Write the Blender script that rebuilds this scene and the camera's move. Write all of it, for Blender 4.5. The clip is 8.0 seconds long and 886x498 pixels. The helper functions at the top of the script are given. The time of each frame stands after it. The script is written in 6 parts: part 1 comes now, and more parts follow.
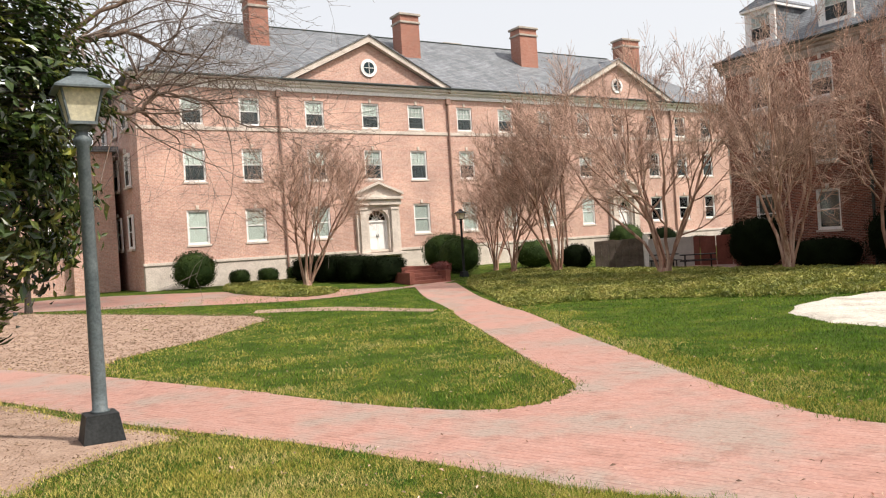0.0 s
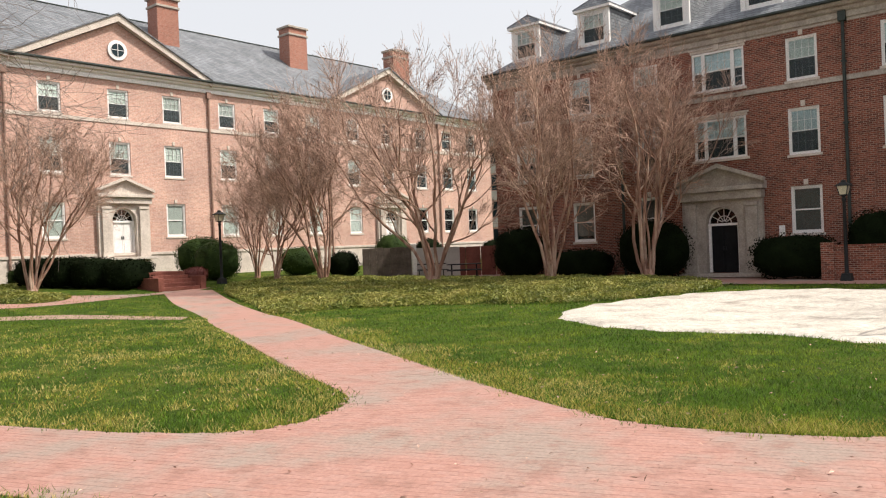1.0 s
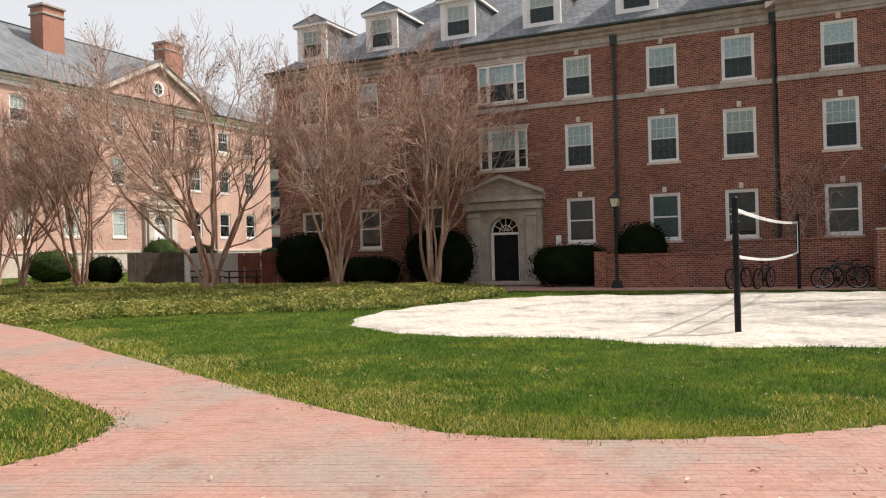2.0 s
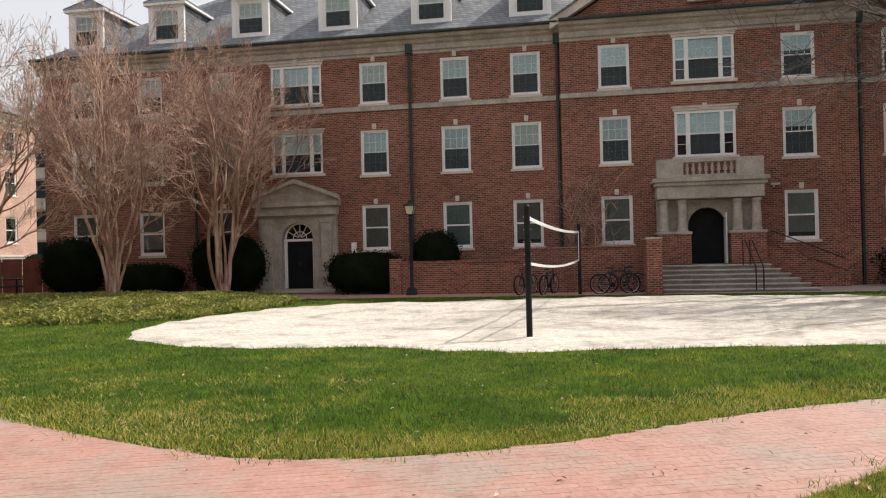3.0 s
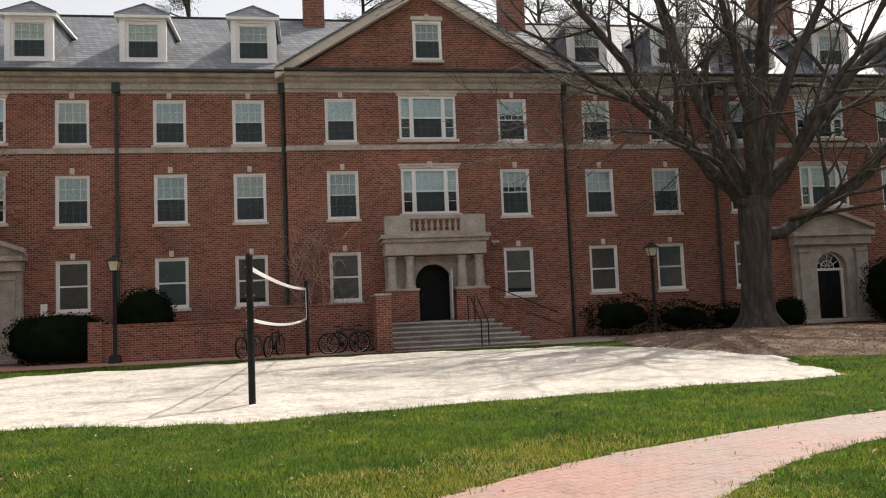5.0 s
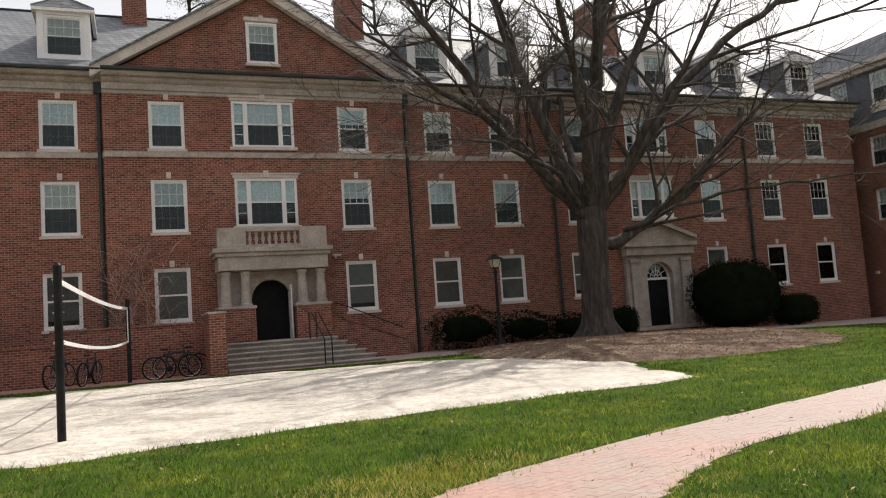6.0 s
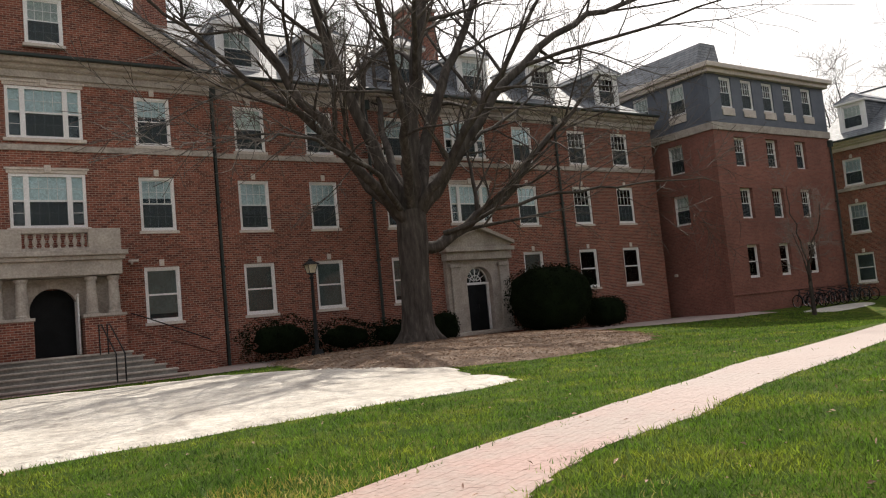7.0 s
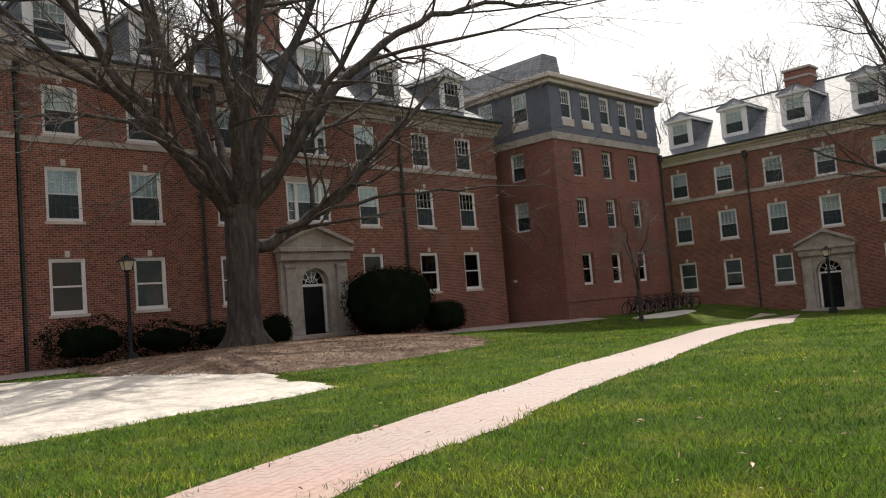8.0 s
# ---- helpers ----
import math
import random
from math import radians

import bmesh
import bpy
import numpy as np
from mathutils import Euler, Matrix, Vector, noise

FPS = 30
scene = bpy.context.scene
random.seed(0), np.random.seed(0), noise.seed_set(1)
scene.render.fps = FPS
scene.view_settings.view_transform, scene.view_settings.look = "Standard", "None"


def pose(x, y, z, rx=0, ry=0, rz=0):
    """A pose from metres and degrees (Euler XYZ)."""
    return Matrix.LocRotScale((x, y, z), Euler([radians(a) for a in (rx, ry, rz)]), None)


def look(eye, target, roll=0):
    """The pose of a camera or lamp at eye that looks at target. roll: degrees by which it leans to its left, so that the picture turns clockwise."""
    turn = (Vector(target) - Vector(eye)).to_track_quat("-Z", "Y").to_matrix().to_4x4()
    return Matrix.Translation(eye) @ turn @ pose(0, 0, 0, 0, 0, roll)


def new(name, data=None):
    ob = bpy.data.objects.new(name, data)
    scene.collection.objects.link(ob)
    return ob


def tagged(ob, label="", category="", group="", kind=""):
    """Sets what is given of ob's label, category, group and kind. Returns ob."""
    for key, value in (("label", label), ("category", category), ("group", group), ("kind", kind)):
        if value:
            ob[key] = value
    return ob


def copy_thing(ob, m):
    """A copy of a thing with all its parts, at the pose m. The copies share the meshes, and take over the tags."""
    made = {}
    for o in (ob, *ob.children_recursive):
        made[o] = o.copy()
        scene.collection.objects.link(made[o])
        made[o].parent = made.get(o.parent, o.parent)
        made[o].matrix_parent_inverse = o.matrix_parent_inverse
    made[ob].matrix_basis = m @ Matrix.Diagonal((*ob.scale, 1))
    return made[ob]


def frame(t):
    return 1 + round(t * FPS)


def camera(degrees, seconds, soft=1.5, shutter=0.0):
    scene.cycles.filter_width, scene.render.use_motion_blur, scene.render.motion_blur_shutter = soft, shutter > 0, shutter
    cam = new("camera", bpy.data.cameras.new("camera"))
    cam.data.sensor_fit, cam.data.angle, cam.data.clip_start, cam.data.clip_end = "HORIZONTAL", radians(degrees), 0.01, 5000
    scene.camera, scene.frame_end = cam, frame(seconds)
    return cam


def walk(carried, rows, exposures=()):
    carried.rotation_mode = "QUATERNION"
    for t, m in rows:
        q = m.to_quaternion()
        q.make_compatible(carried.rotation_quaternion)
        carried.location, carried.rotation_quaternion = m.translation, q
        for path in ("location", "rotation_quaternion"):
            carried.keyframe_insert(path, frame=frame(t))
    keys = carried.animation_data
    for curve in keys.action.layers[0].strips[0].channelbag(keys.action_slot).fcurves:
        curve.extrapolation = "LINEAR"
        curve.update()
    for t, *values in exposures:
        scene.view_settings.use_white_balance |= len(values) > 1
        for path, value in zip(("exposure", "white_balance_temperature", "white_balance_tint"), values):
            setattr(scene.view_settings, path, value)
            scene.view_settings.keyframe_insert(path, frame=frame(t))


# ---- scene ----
cam = camera(58.29, 8.0, soft=1.15)
# seconds, x, y, z, yaw, pitch, roll
ROWS = [
    (0.0, 1.906, -4.348, 2.371, 58.120, -0.209, -3.646),
    (0.5, 1.085, -3.730, 2.160, 50.224, -0.145, -3.071),
    (1.0, 0.300, -3.163, 1.990, 41.234, -0.079, -2.324),
    (1.5, -0.339, -2.652, 1.833, 33.138, 0.169, -1.715),
    (3.0, -0.956, -1.904, 1.762, 10.345, 0.372, -1.354),
    (3.5, -0.976, -1.388, 1.785, 4.595, 1.295, -1.064),
    (4.0, -1.034, -1.141, 1.727, 0.137, 2.650, -1.434),
    (4.5, -1.030, -0.816, 1.659, -4.346, 3.814, -1.835),
    (6.0, -1.093, 0.857, 1.476, -21.471, 4.994, -4.032),
    (6.5, -0.828, 1.578, 1.415, -28.293, 4.992, -4.954),
    (7.0, -0.409, 2.034, 1.344, -34.434, 4.703, -5.355),
    (7.5, 0.120, 2.308, 1.288, -39.791, 4.344, -5.151),
    (8.0, 0.651, 2.463, 1.250, -45.122, 4.083, -4.709),
]
walk(cam, [(t, pose(x, y, z, 90 + pitch, 0, yaw) @ pose(0, 0, 0, 0, 0, roll)) for t, x, y, z, yaw, pitch, roll in ROWS],
     ((0.0, 0.28), (1.0, 0.22), (2.2, 0.16), (3.5, 0.12), (6.0, 0.10), (8.0, 0.13)))

# ---- world, sun, exposure ----
SUN_DIR = Vector((0.80, 0.60, 0)).normalized()
SUN_EL = radians(51)
world = bpy.data.worlds.new("sky")
scene.world = world
world.use_nodes = True
wn = world.node_tree
sky = wn.nodes.new("ShaderNodeTexSky")
sky.sky_type = "NISHITA"
sky.sun_disc = False
sky.sun_elevation = SUN_EL
sky.sun_rotation = math.atan2(SUN_DIR.x, SUN_DIR.y)
sky.air_density, sky.dust_density, sky.ozone_density = 1.0, 6.0, 1.0
wn.nodes["Background"].inputs["Strength"].default_value = 0.13
haze = wn.nodes.new("ShaderNodeMix")
haze.data_type = "RGBA"
haze.inputs[0].default_value = 0.5
haze.inputs[7].default_value = (9.3, 9.0, 8.7, 1)
wn.links.new(sky.outputs[0], haze.inputs[6])
wn.links.new(haze.outputs[2], wn.nodes["Background"].inputs["Color"])
sun = new("sun", bpy.data.lights.new("sun", "SUN"))
sun.data.energy, sun.data.angle, sun.data.color = 4.4, radians(0.6), (1.0, 0.93, 0.83)
sun.matrix_world = look((0, 0, 60), Vector((0, 0, 60)) - Vector((SUN_DIR.x * math.cos(SUN_EL), SUN_DIR.y * math.cos(SUN_EL), math.sin(SUN_EL))))

# ---- materials ----
def material(name, build):
    m = bpy.data.materials.new(name)
    m.use_nodes = True
    t = m.node_tree
    build(t, t.nodes["Principled BSDF"])
    return m


def node(t, kind, **values):
    n = t.nodes.new(kind)
    for key, value in values.items():
        n.inputs[key.replace("_", " ")].default_value = value
    return n


def coords(t, scale=(1, 1, 1)):
    c = t.nodes.new("ShaderNodeTexCoord")
    m = t.nodes.new("ShaderNodeMapping")
    m.inputs["Scale"].default_value = scale
    t.links.new(c.outputs["Object"], m.inputs["Vector"])
    return m.outputs[0]


def noise_of(t, vec, scale, detail=4.0, rough=0.6):
    n = node(t, "ShaderNodeTexNoise", Scale=scale, Detail=detail, Roughness=rough)
    t.links.new(vec, n.inputs["Vector"])
    return n.outputs["Fac"]


def ramp(t, fac, stops):
    r = t.nodes.new("ShaderNodeValToRGB")
    e = r.color_ramp.elements
    e[0].position, e[0].color = stops[0][0], (*stops[0][1], 1)
    e[1].position, e[1].color = stops[-1][0], (*stops[-1][1], 1)
    for p, c in stops[1:-1]:
        q = e.new(p)
        q.color = (*c, 1)
    t.links.new(fac, r.inputs["Fac"])
    return r.outputs["Color"]


def mixed(t, kind, fac, a, b):
    m = t.nodes.new("ShaderNodeMix")
    m.data_type, m.blend_type = "RGBA", kind
    for value, socket in ((fac, m.inputs[0]), (a, m.inputs[6]), (b, m.inputs[7])):
        if isinstance(value, (int, float)):
            socket.default_value = value
        elif isinstance(value, tuple):
            socket.default_value = (*value, 1)
        else:
            t.links.new(value, socket)
    return m.outputs[2]


def bump(t, b, height, strength, distance=0.01):
    n = node(t, "ShaderNodeBump", Strength=strength, Distance=distance)
    t.links.new(height, n.inputs["Height"])
    t.links.new(n.outputs[0], b.inputs["Normal"])


def wall_vector(t):
    """(x + y, z): courses that run level round upright walls."""
    c = t.nodes.new("ShaderNodeTexCoord")
    s = t.nodes.new("ShaderNodeSeparateXYZ")
    t.links.new(c.outputs["Object"], s.inputs[0])
    a = t.nodes.new("ShaderNodeMath")
    t.links.new(s.outputs[0], a.inputs[0])
    t.links.new(s.outputs[1], a.inputs[1])
    j = t.nodes.new("ShaderNodeCombineXYZ")
    t.links.new(a.outputs[0], j.inputs[0])
    t.links.new(s.outputs[2], j.inputs[1])
    return j.outputs[0], c.outputs["Object"]


def brickwork(c1, c2, mortar, width=0.21, row=0.076, joint=0.007):
    def build(t, b):
        vec, obj = wall_vector(t)
        k = node(t, "ShaderNodeTexBrick", Scale=1.0, Mortar_Size=joint, Mortar_Smooth=0.3, Bias=-0.2, Brick_Width=width, Row_Height=row)
        k.inputs["Color1"].default_value, k.inputs["Color2"].default_value, k.inputs["Mortar"].default_value = (*c1, 1), (*c2, 1), (*mortar, 1)
        t.links.new(vec, k.inputs["Vector"])
        big = ramp(t, noise_of(t, obj, 0.35, 5), [(0.3, (0.72, 0.70, 0.70)), (0.7, (1.12, 1.08, 1.05))])
        fine = ramp(t, noise_of(t, obj, 9.0, 3), [(0.3, (0.78, 0.75, 0.74)), (0.75, (1.2, 1.18, 1.15))])
        col = mixed(t, "MULTIPLY", 1.0, mixed(t, "MULTIPLY", 1.0, k.outputs["Color"], big), fine)
        t.links.new(col, b.inputs["Base Color"])
        b.inputs["Roughness"].default_value = 0.88
        b.inputs["Specular IOR Level"].default_value = 0.2
        inv = node(t, "ShaderNodeMath")
        inv.operation = "SUBTRACT"
        inv.inputs[0].default_value = 1.0
        t.links.new(k.outputs["Fac"], inv.inputs[1])
        bump(t, b, inv.outputs[0], 0.6, 0.008)
    return build


def speckled(stops, scale, rough=0.8, fine=30.0, strength=0.3, distance=0.01, metal=0.0, island=0.0, random_ob=0.0, spec=0.25):
    def build(t, b):
        vec = coords(t)
        col = ramp(t, noise_of(t, vec, scale, 6), stops)
        col = mixed(t, "MULTIPLY", 1.0, col, ramp(t, noise_of(t, vec, fine, 3), [(0.3, (0.75,) * 3), (0.7, (1.15,) * 3)]))
        if island or random_ob:
            g = t.nodes.new("ShaderNodeNewGeometry" if island else "ShaderNodeObjectInfo")
            amount = island or random_ob
            col = mixed(t, "MULTIPLY", 1.0, col, ramp(t, g.outputs["Random Per Island" if island else "Random"], [(0.0, (1 - amount,) * 3), (1.0, (1 + amount,) * 3)]))
        t.links.new(col, b.inputs["Base Color"])
        b.inputs["Roughness"].default_value, b.inputs["Metallic"].default_value = rough, metal
        b.inputs["Specular IOR Level"].default_value = spec
        bump(t, b, noise_of(t, vec, fine, 4), strength, distance)
    return build


def slate(t, b):
    vec, obj = wall_vector(t)
    k = node(t, "ShaderNodeTexBrick", Scale=1.0, Mortar_Size=0.012, Mortar_Smooth=0.1, Bias=0.0, Brick_Width=0.3, Row_Height=0.16)
    k.inputs["Color1"].default_value, k.inputs["Color2"].default_value, k.inputs["Mortar"].default_value = (0.125, 0.138, 0.156, 1), (0.215, 0.227, 0.245, 1), (0.04, 0.04, 0.046, 1)
    t.links.new(vec, k.inputs["Vector"])
    col = mixed(t, "MULTIPLY", 1.0, k.outputs["Color"], ramp(t, noise_of(t, obj, 0.8, 6), [(0.25, (0.7,) * 3), (0.75, (1.2,) * 3)]))
    t.links.new(col, b.inputs["Base Color"])
    b.inputs["Roughness"].default_value = 0.62
    b.inputs["Specular IOR Level"].default_value = 0.35
    bump(t, b, k.outputs["Color"], 0.4, 0.01)


def pane_glass(t, b):
    out = t.nodes["Material Output"]
    t.nodes.remove(b)
    clear = t.nodes.new("ShaderNodeBsdfTransparent")
    clear.inputs[0].default_value = (0.86, 0.92, 0.92, 1)
    gloss = t.nodes.new("ShaderNodeBsdfGlossy")
    gloss.inputs["Roughness"].default_value = 0.03
    fr = t.nodes.new("ShaderNodeFresnel")
    fr.inputs["IOR"].default_value = 1.45
    m = t.nodes.new("ShaderNodeMixShader")
    t.links.new(fr.outputs[0], m.inputs[0])
    t.links.new(clear.outputs[0], m.inputs[1])
    t.links.new(gloss.outputs[0], m.inputs[2])
    wave = noise_of(t, coords(t), 1.5, 2)
    n = node(t, "ShaderNodeBump", Strength=0.05, Distance=0.05)
    t.links.new(wave, n.inputs["Height"])
    t.links.new(n.outputs[0], gloss.inputs["Normal"])
    t.links.new(m.outputs[0], out.inputs["Surface"])


def mesh_screen(t, b):
    """Fine dark wire mesh: half of it lets light through."""
    b.inputs["Base Color"].default_value = (0.035, 0.05, 0.055, 1)
    b.inputs["Roughness"].default_value = 0.6
    clear = t.nodes.new("ShaderNodeBsdfTransparent")
    m = t.nodes.new("ShaderNodeMixShader")
    m.inputs[0].default_value = 0.62
    t.links.new(clear.outputs[0], m.inputs[1])
    t.links.new(b.outputs[0], m.inputs[2])
    t.links.new(m.outputs[0], t.nodes["Material Output"].inputs["Surface"])


def leaf_like(stops, scale, rough=0.55, trans=0.25, island=0.35, gloss=0.5):
    def build(t, b):
        vec = coords(t)
        g = t.nodes.new("ShaderNodeNewGeometry")
        col = ramp(t, noise_of(t, vec, scale, 4), stops)
        col = mixed(t, "MULTIPLY", 1.0, col, ramp(t, g.outputs["Random Per Island"], [(0.0, (1 - island,) * 3), (1.0, (1 + island,) * 3)]))
        t.links.new(col, b.inputs["Base Color"])
        b.inputs["Roughness"].default_value = rough
        b.inputs["Specular IOR Level"].default_value = gloss
        tr = t.nodes.new("ShaderNodeBsdfTranslucent")
        t.links.new(col, tr.inputs["Color"])
        m = t.nodes.new("ShaderNodeMixShader")
        m.inputs[0].default_value = trans
        t.links.new(b.outputs[0], m.inputs[1])
        t.links.new(tr.outputs[0], m.inputs[2])
        t.links.new(m.outputs[0], t.nodes["Material Output"].inputs["Surface"])
    return build


def bark(stops, scale, stretch=0.2):
    def build(t, b):
        vec = coords(t, (1, 1, stretch))
        f = noise_of(t, vec, scale, 6, 0.65)
        col = mixed(t, "MULTIPLY", 1.0, ramp(t, f, stops), ramp(t, noise_of(t, coords(t), 1.2, 4), [(0.3, (0.75,) * 3), (0.7, (1.2,) * 3)]))
        t.links.new(col, b.inputs["Base Color"])
        b.inputs["Roughness"].default_value = 0.9
        b.inputs["Specular IOR Level"].default_value = 0.15
        bump(t, b, f, 0.9, 0.03)
    return build


def turf(t, b):
    vec = coords(t)
    col = ramp(t, noise_of(t, vec, 1.1, 8, 0.75), [(0.32, (0.030, 0.060, 0.008)), (0.50, (0.060, 0.100, 0.013)), (0.60, (0.12, 0.14, 0.025)), (0.74, (0.27, 0.22, 0.09))])
    col = mixed(t, "MULTIPLY", 1.0, col, ramp(t, noise_of(t, vec, 22.0, 5, 0.7), [(0.3, (0.45, 0.5, 0.4)), (0.7, (1.35, 1.3, 1.2))]))
    t.links.new(col, b.inputs["Base Color"])
    b.inputs["Roughness"].default_value = 0.95
    b.inputs["Specular IOR Level"].default_value = 0.1
    bump(t, b, noise_of(t, vec, 40.0, 5, 0.7), 1.0, 0.04)


def paving(t, b):
    vec = coords(t)
    g = t.nodes.new("ShaderNodeObjectInfo")
    i = t.nodes.new("ShaderNodeNewGeometry")
    a = t.nodes.new("ShaderNodeMath")
    a.operation = "ADD"
    t.links.new(g.outputs["Random"], a.inputs[0])
    t.links.new(i.outputs["Random Per Island"], a.inputs[1])
    fr = t.nodes.new("ShaderNodeMath")
    fr.operation = "FRACT"
    t.links.new(a.outputs[0], fr.inputs[0])
    w = t.nodes.new("ShaderNodeNewGeometry")
    col = ramp(t, fr.outputs[0], [(0.0, (0.37, 0.200, 0.162)), (0.5, (0.385, 0.215, 0.177)), (0.85, (0.395, 0.23, 0.192)), (1.0, (0.355, 0.205, 0.172))])
    pos = noise_of(t, w.outputs["Position"], 0.55, 5, 0.6)
    split = t.nodes.new("ShaderNodeSeparateXYZ")
    t.links.new(w.outputs["Position"], split.inputs[0])
    # Paler eastwards: sun glare off the path, plus sandy dust, mixed into the colour.
    east_glare = node(t, "ShaderNodeMapRange")
    for key, value in ((1, -1.0), (2, 9.0), (3, 0.0), (4, 0.9)):
        east_glare.inputs[key].default_value = value
    t.links.new(split.outputs[0], east_glare.inputs[0])
    col = mixed(t, "MIX", ramp(t, pos, [(0.46, (0, 0, 0)), (0.60, (0.8,) * 3)]), col, (0.29, 0.24, 0.205))
    col = mixed(t, "MIX", ramp(t, noise_of(t, w.outputs["Position"], 2.3, 6, 0.65), [(0.52, (0, 0, 0)), (0.66, (0.7,) * 3)]), col, (0.27, 0.145, 0.115))
    col = mixed(t, "MIX", east_glare.outputs[0], col, (0.385, 0.322, 0.295))
    col = mixed(t, "MULTIPLY", 1.0, col, ramp(t, noise_of(t, w.outputs["Position"], 25.0, 4), [(0.3, (0.8,) * 3), (0.7, (1.12,) * 3)]))
    t.links.new(col, b.inputs["Base Color"])
    b.inputs["Roughness"].default_value = 0.7
    b.inputs["Specular IOR Level"].default_value = 0.3
    bump(t, b, noise_of(t, w.outputs["Position"], 60.0, 4), 0.3, 0.005)


BRICK_RED = material("red brick", brickwork((0.270, 0.095, 0.064), (0.085, 0.031, 0.027), (0.38, 0.305, 0.255), joint=0.009))
BRICK_DULL = material("dull red brick", brickwork((0.27, 0.12, 0.095), (0.19, 0.085, 0.07), (0.27, 0.175, 0.15), joint=0.007))
# Red brick made paler: strong sun and overexposure are put into the colour.
BRICK_SUN_PALED = material("sun-paled red brick", brickwork((0.63, 0.42, 0.355), (0.52, 0.305, 0.255), (0.62, 0.53, 0.48), joint=0.009))
BRICK_MID = material("warm red brick", brickwork((0.40, 0.185, 0.14), (0.29, 0.12, 0.09), (0.42, 0.33, 0.28), joint=0.008))
STONE = material("limestone", speckled([(0.3, (0.50, 0.435, 0.385)), (0.7, (0.66, 0.59, 0.53))], 1.5, 0.85, 18))
STONE_DARK = material("weathered limestone", speckled([(0.3, (0.30, 0.262, 0.228)), (0.7, (0.49, 0.437, 0.385))], 1.8, 0.88, 14))
WHITE = material("white paint", speckled([(0.3, (0.77, 0.755, 0.745)), (0.7, (0.86, 0.845, 0.835))], 2.0, 0.5, 25, 0.08))
SLATE = material("slate", slate)
SIDING = material("grey slate cheek", slate)
GLASS = material("window glass", pane_glass)
MESH_SCREEN = material("wire mesh screen", mesh_screen)
BLIND = material("roller blind", speckled([(0.3, (0.68, 0.67, 0.62)), (0.7, (0.78, 0.77, 0.72))], 3.0, 0.8, 12, 0.1, random_ob=0.25))
SHADE = material("grey-green roller shade", speckled([(0.3, (0.135, 0.150, 0.147)), (0.7, (0.18, 0.197, 0.192))], 2.0, 0.7, 12, 0.1, random_ob=0.3))
# The dimness of rooms seen through windows, given as a dark colour.
DIM_ROOM = material("dim room sheet", speckled([(0.3, (0.014, 0.024, 0.030)), (0.7, (0.026, 0.042, 0.050))], 2.0, 0.6, 60, 0.1, random_ob=0.4, spec=0.05))
# Near-black, so that the darkness of unlit rooms is in the colour.
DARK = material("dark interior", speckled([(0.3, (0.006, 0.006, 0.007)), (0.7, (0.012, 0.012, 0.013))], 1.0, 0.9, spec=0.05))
# Near-black: the deep shade of the doorways is put into the door colour.
DOOR_SHADED = material("door with doorway shade in colour", speckled([(0.3, (0.008, 0.009, 0.010)), (0.7, (0.016, 0.017, 0.019))], 2.0, 0.5, spec=0.1))
BLACK = material("black painted metal", speckled([(0.3, (0.012, 0.012, 0.013)), (0.7, (0.028, 0.028, 0.03))], 4.0, 0.45, 40, 0.1, spec=0.12))
DARK_IRON = material("dark cast iron", speckled([(0.3, (0.018, 0.02, 0.021)), (0.7, (0.035, 0.038, 0.04))], 5.0, 0.55, 40, 0.2, spec=0.15))
STEP_STONE = material("grey step stone", speckled([(0.3, (0.19, 0.18, 0.165)), (0.7, (0.31, 0.295, 0.27))], 1.8, 0.88, 14, spec=0.2))
# Blinds in pale blue: the glass's sky reflection is put into their colour.
SKY_TINT_BLIND = material("roller blind tinted for sky reflection", speckled([(0.3, (0.62, 0.69, 0.72)), (0.7, (0.74, 0.79, 0.82))], 3.0, 0.8, 12, 0.1, random_ob=0.3))
STRAW = material("dry grass blade", leaf_like([(0.3, (0.36, 0.31, 0.05)), (0.5, (0.50, 0.42, 0.12)), (0.7, (0.64, 0.52, 0.24))], 0.8, 0.7, 0.3, 0.3, 0.2))
LITTER = material("leaf litter", leaf_like([(0.3, (0.14, 0.085, 0.055)), (0.5, (0.27, 0.18, 0.125)), (0.7, (0.45, 0.34, 0.24))], 3.0, 0.8, 0.1, 0.5, 0.2))
IRON = material("grey-green cast iron", speckled([(0.3, (0.075, 0.095, 0.105)), (0.7, (0.14, 0.165, 0.175))], 5.0, 0.5, 40, 0.2))
LAMP_GLASS = material("frosted lamp glass", speckled([(0.3, (0.55, 0.50, 0.36)), (0.7, (0.68, 0.63, 0.48))], 6.0, 0.35, 30, 0.05))
PIPE = material("dark drainpipe", speckled([(0.3, (0.03, 0.04, 0.038)), (0.7, (0.06, 0.07, 0.066))], 2.0, 0.5, spec=0.15))
RUST_PIPE = material("brown drainpipe", speckled([(0.3, (0.26, 0.16, 0.13)), (0.7, (0.36, 0.235, 0.19))], 2.0, 0.6, spec=0.15))
CLADDING = material("blue-grey metal cladding", speckled([(0.3, (0.095, 0.108, 0.135)), (0.7, (0.14, 0.153, 0.185))], 1.5, 0.5, 20, 0.1))
SAND = material("pale sand", speckled([(0.3, (0.34, 0.305, 0.265)), (0.46, (0.54, 0.495, 0.435)), (0.75, (0.66, 0.615, 0.55))], 0.9, 0.95, 7, 1.0, 0.08))
MULCH = material("mulch and pine straw", speckled([(0.25, (0.12, 0.085, 0.065)), (0.5, (0.215, 0.160, 0.125)), (0.75, (0.33, 0.265, 0.21))], 1.6, 0.95, 34, 0.8, 0.02, spec=0.05))
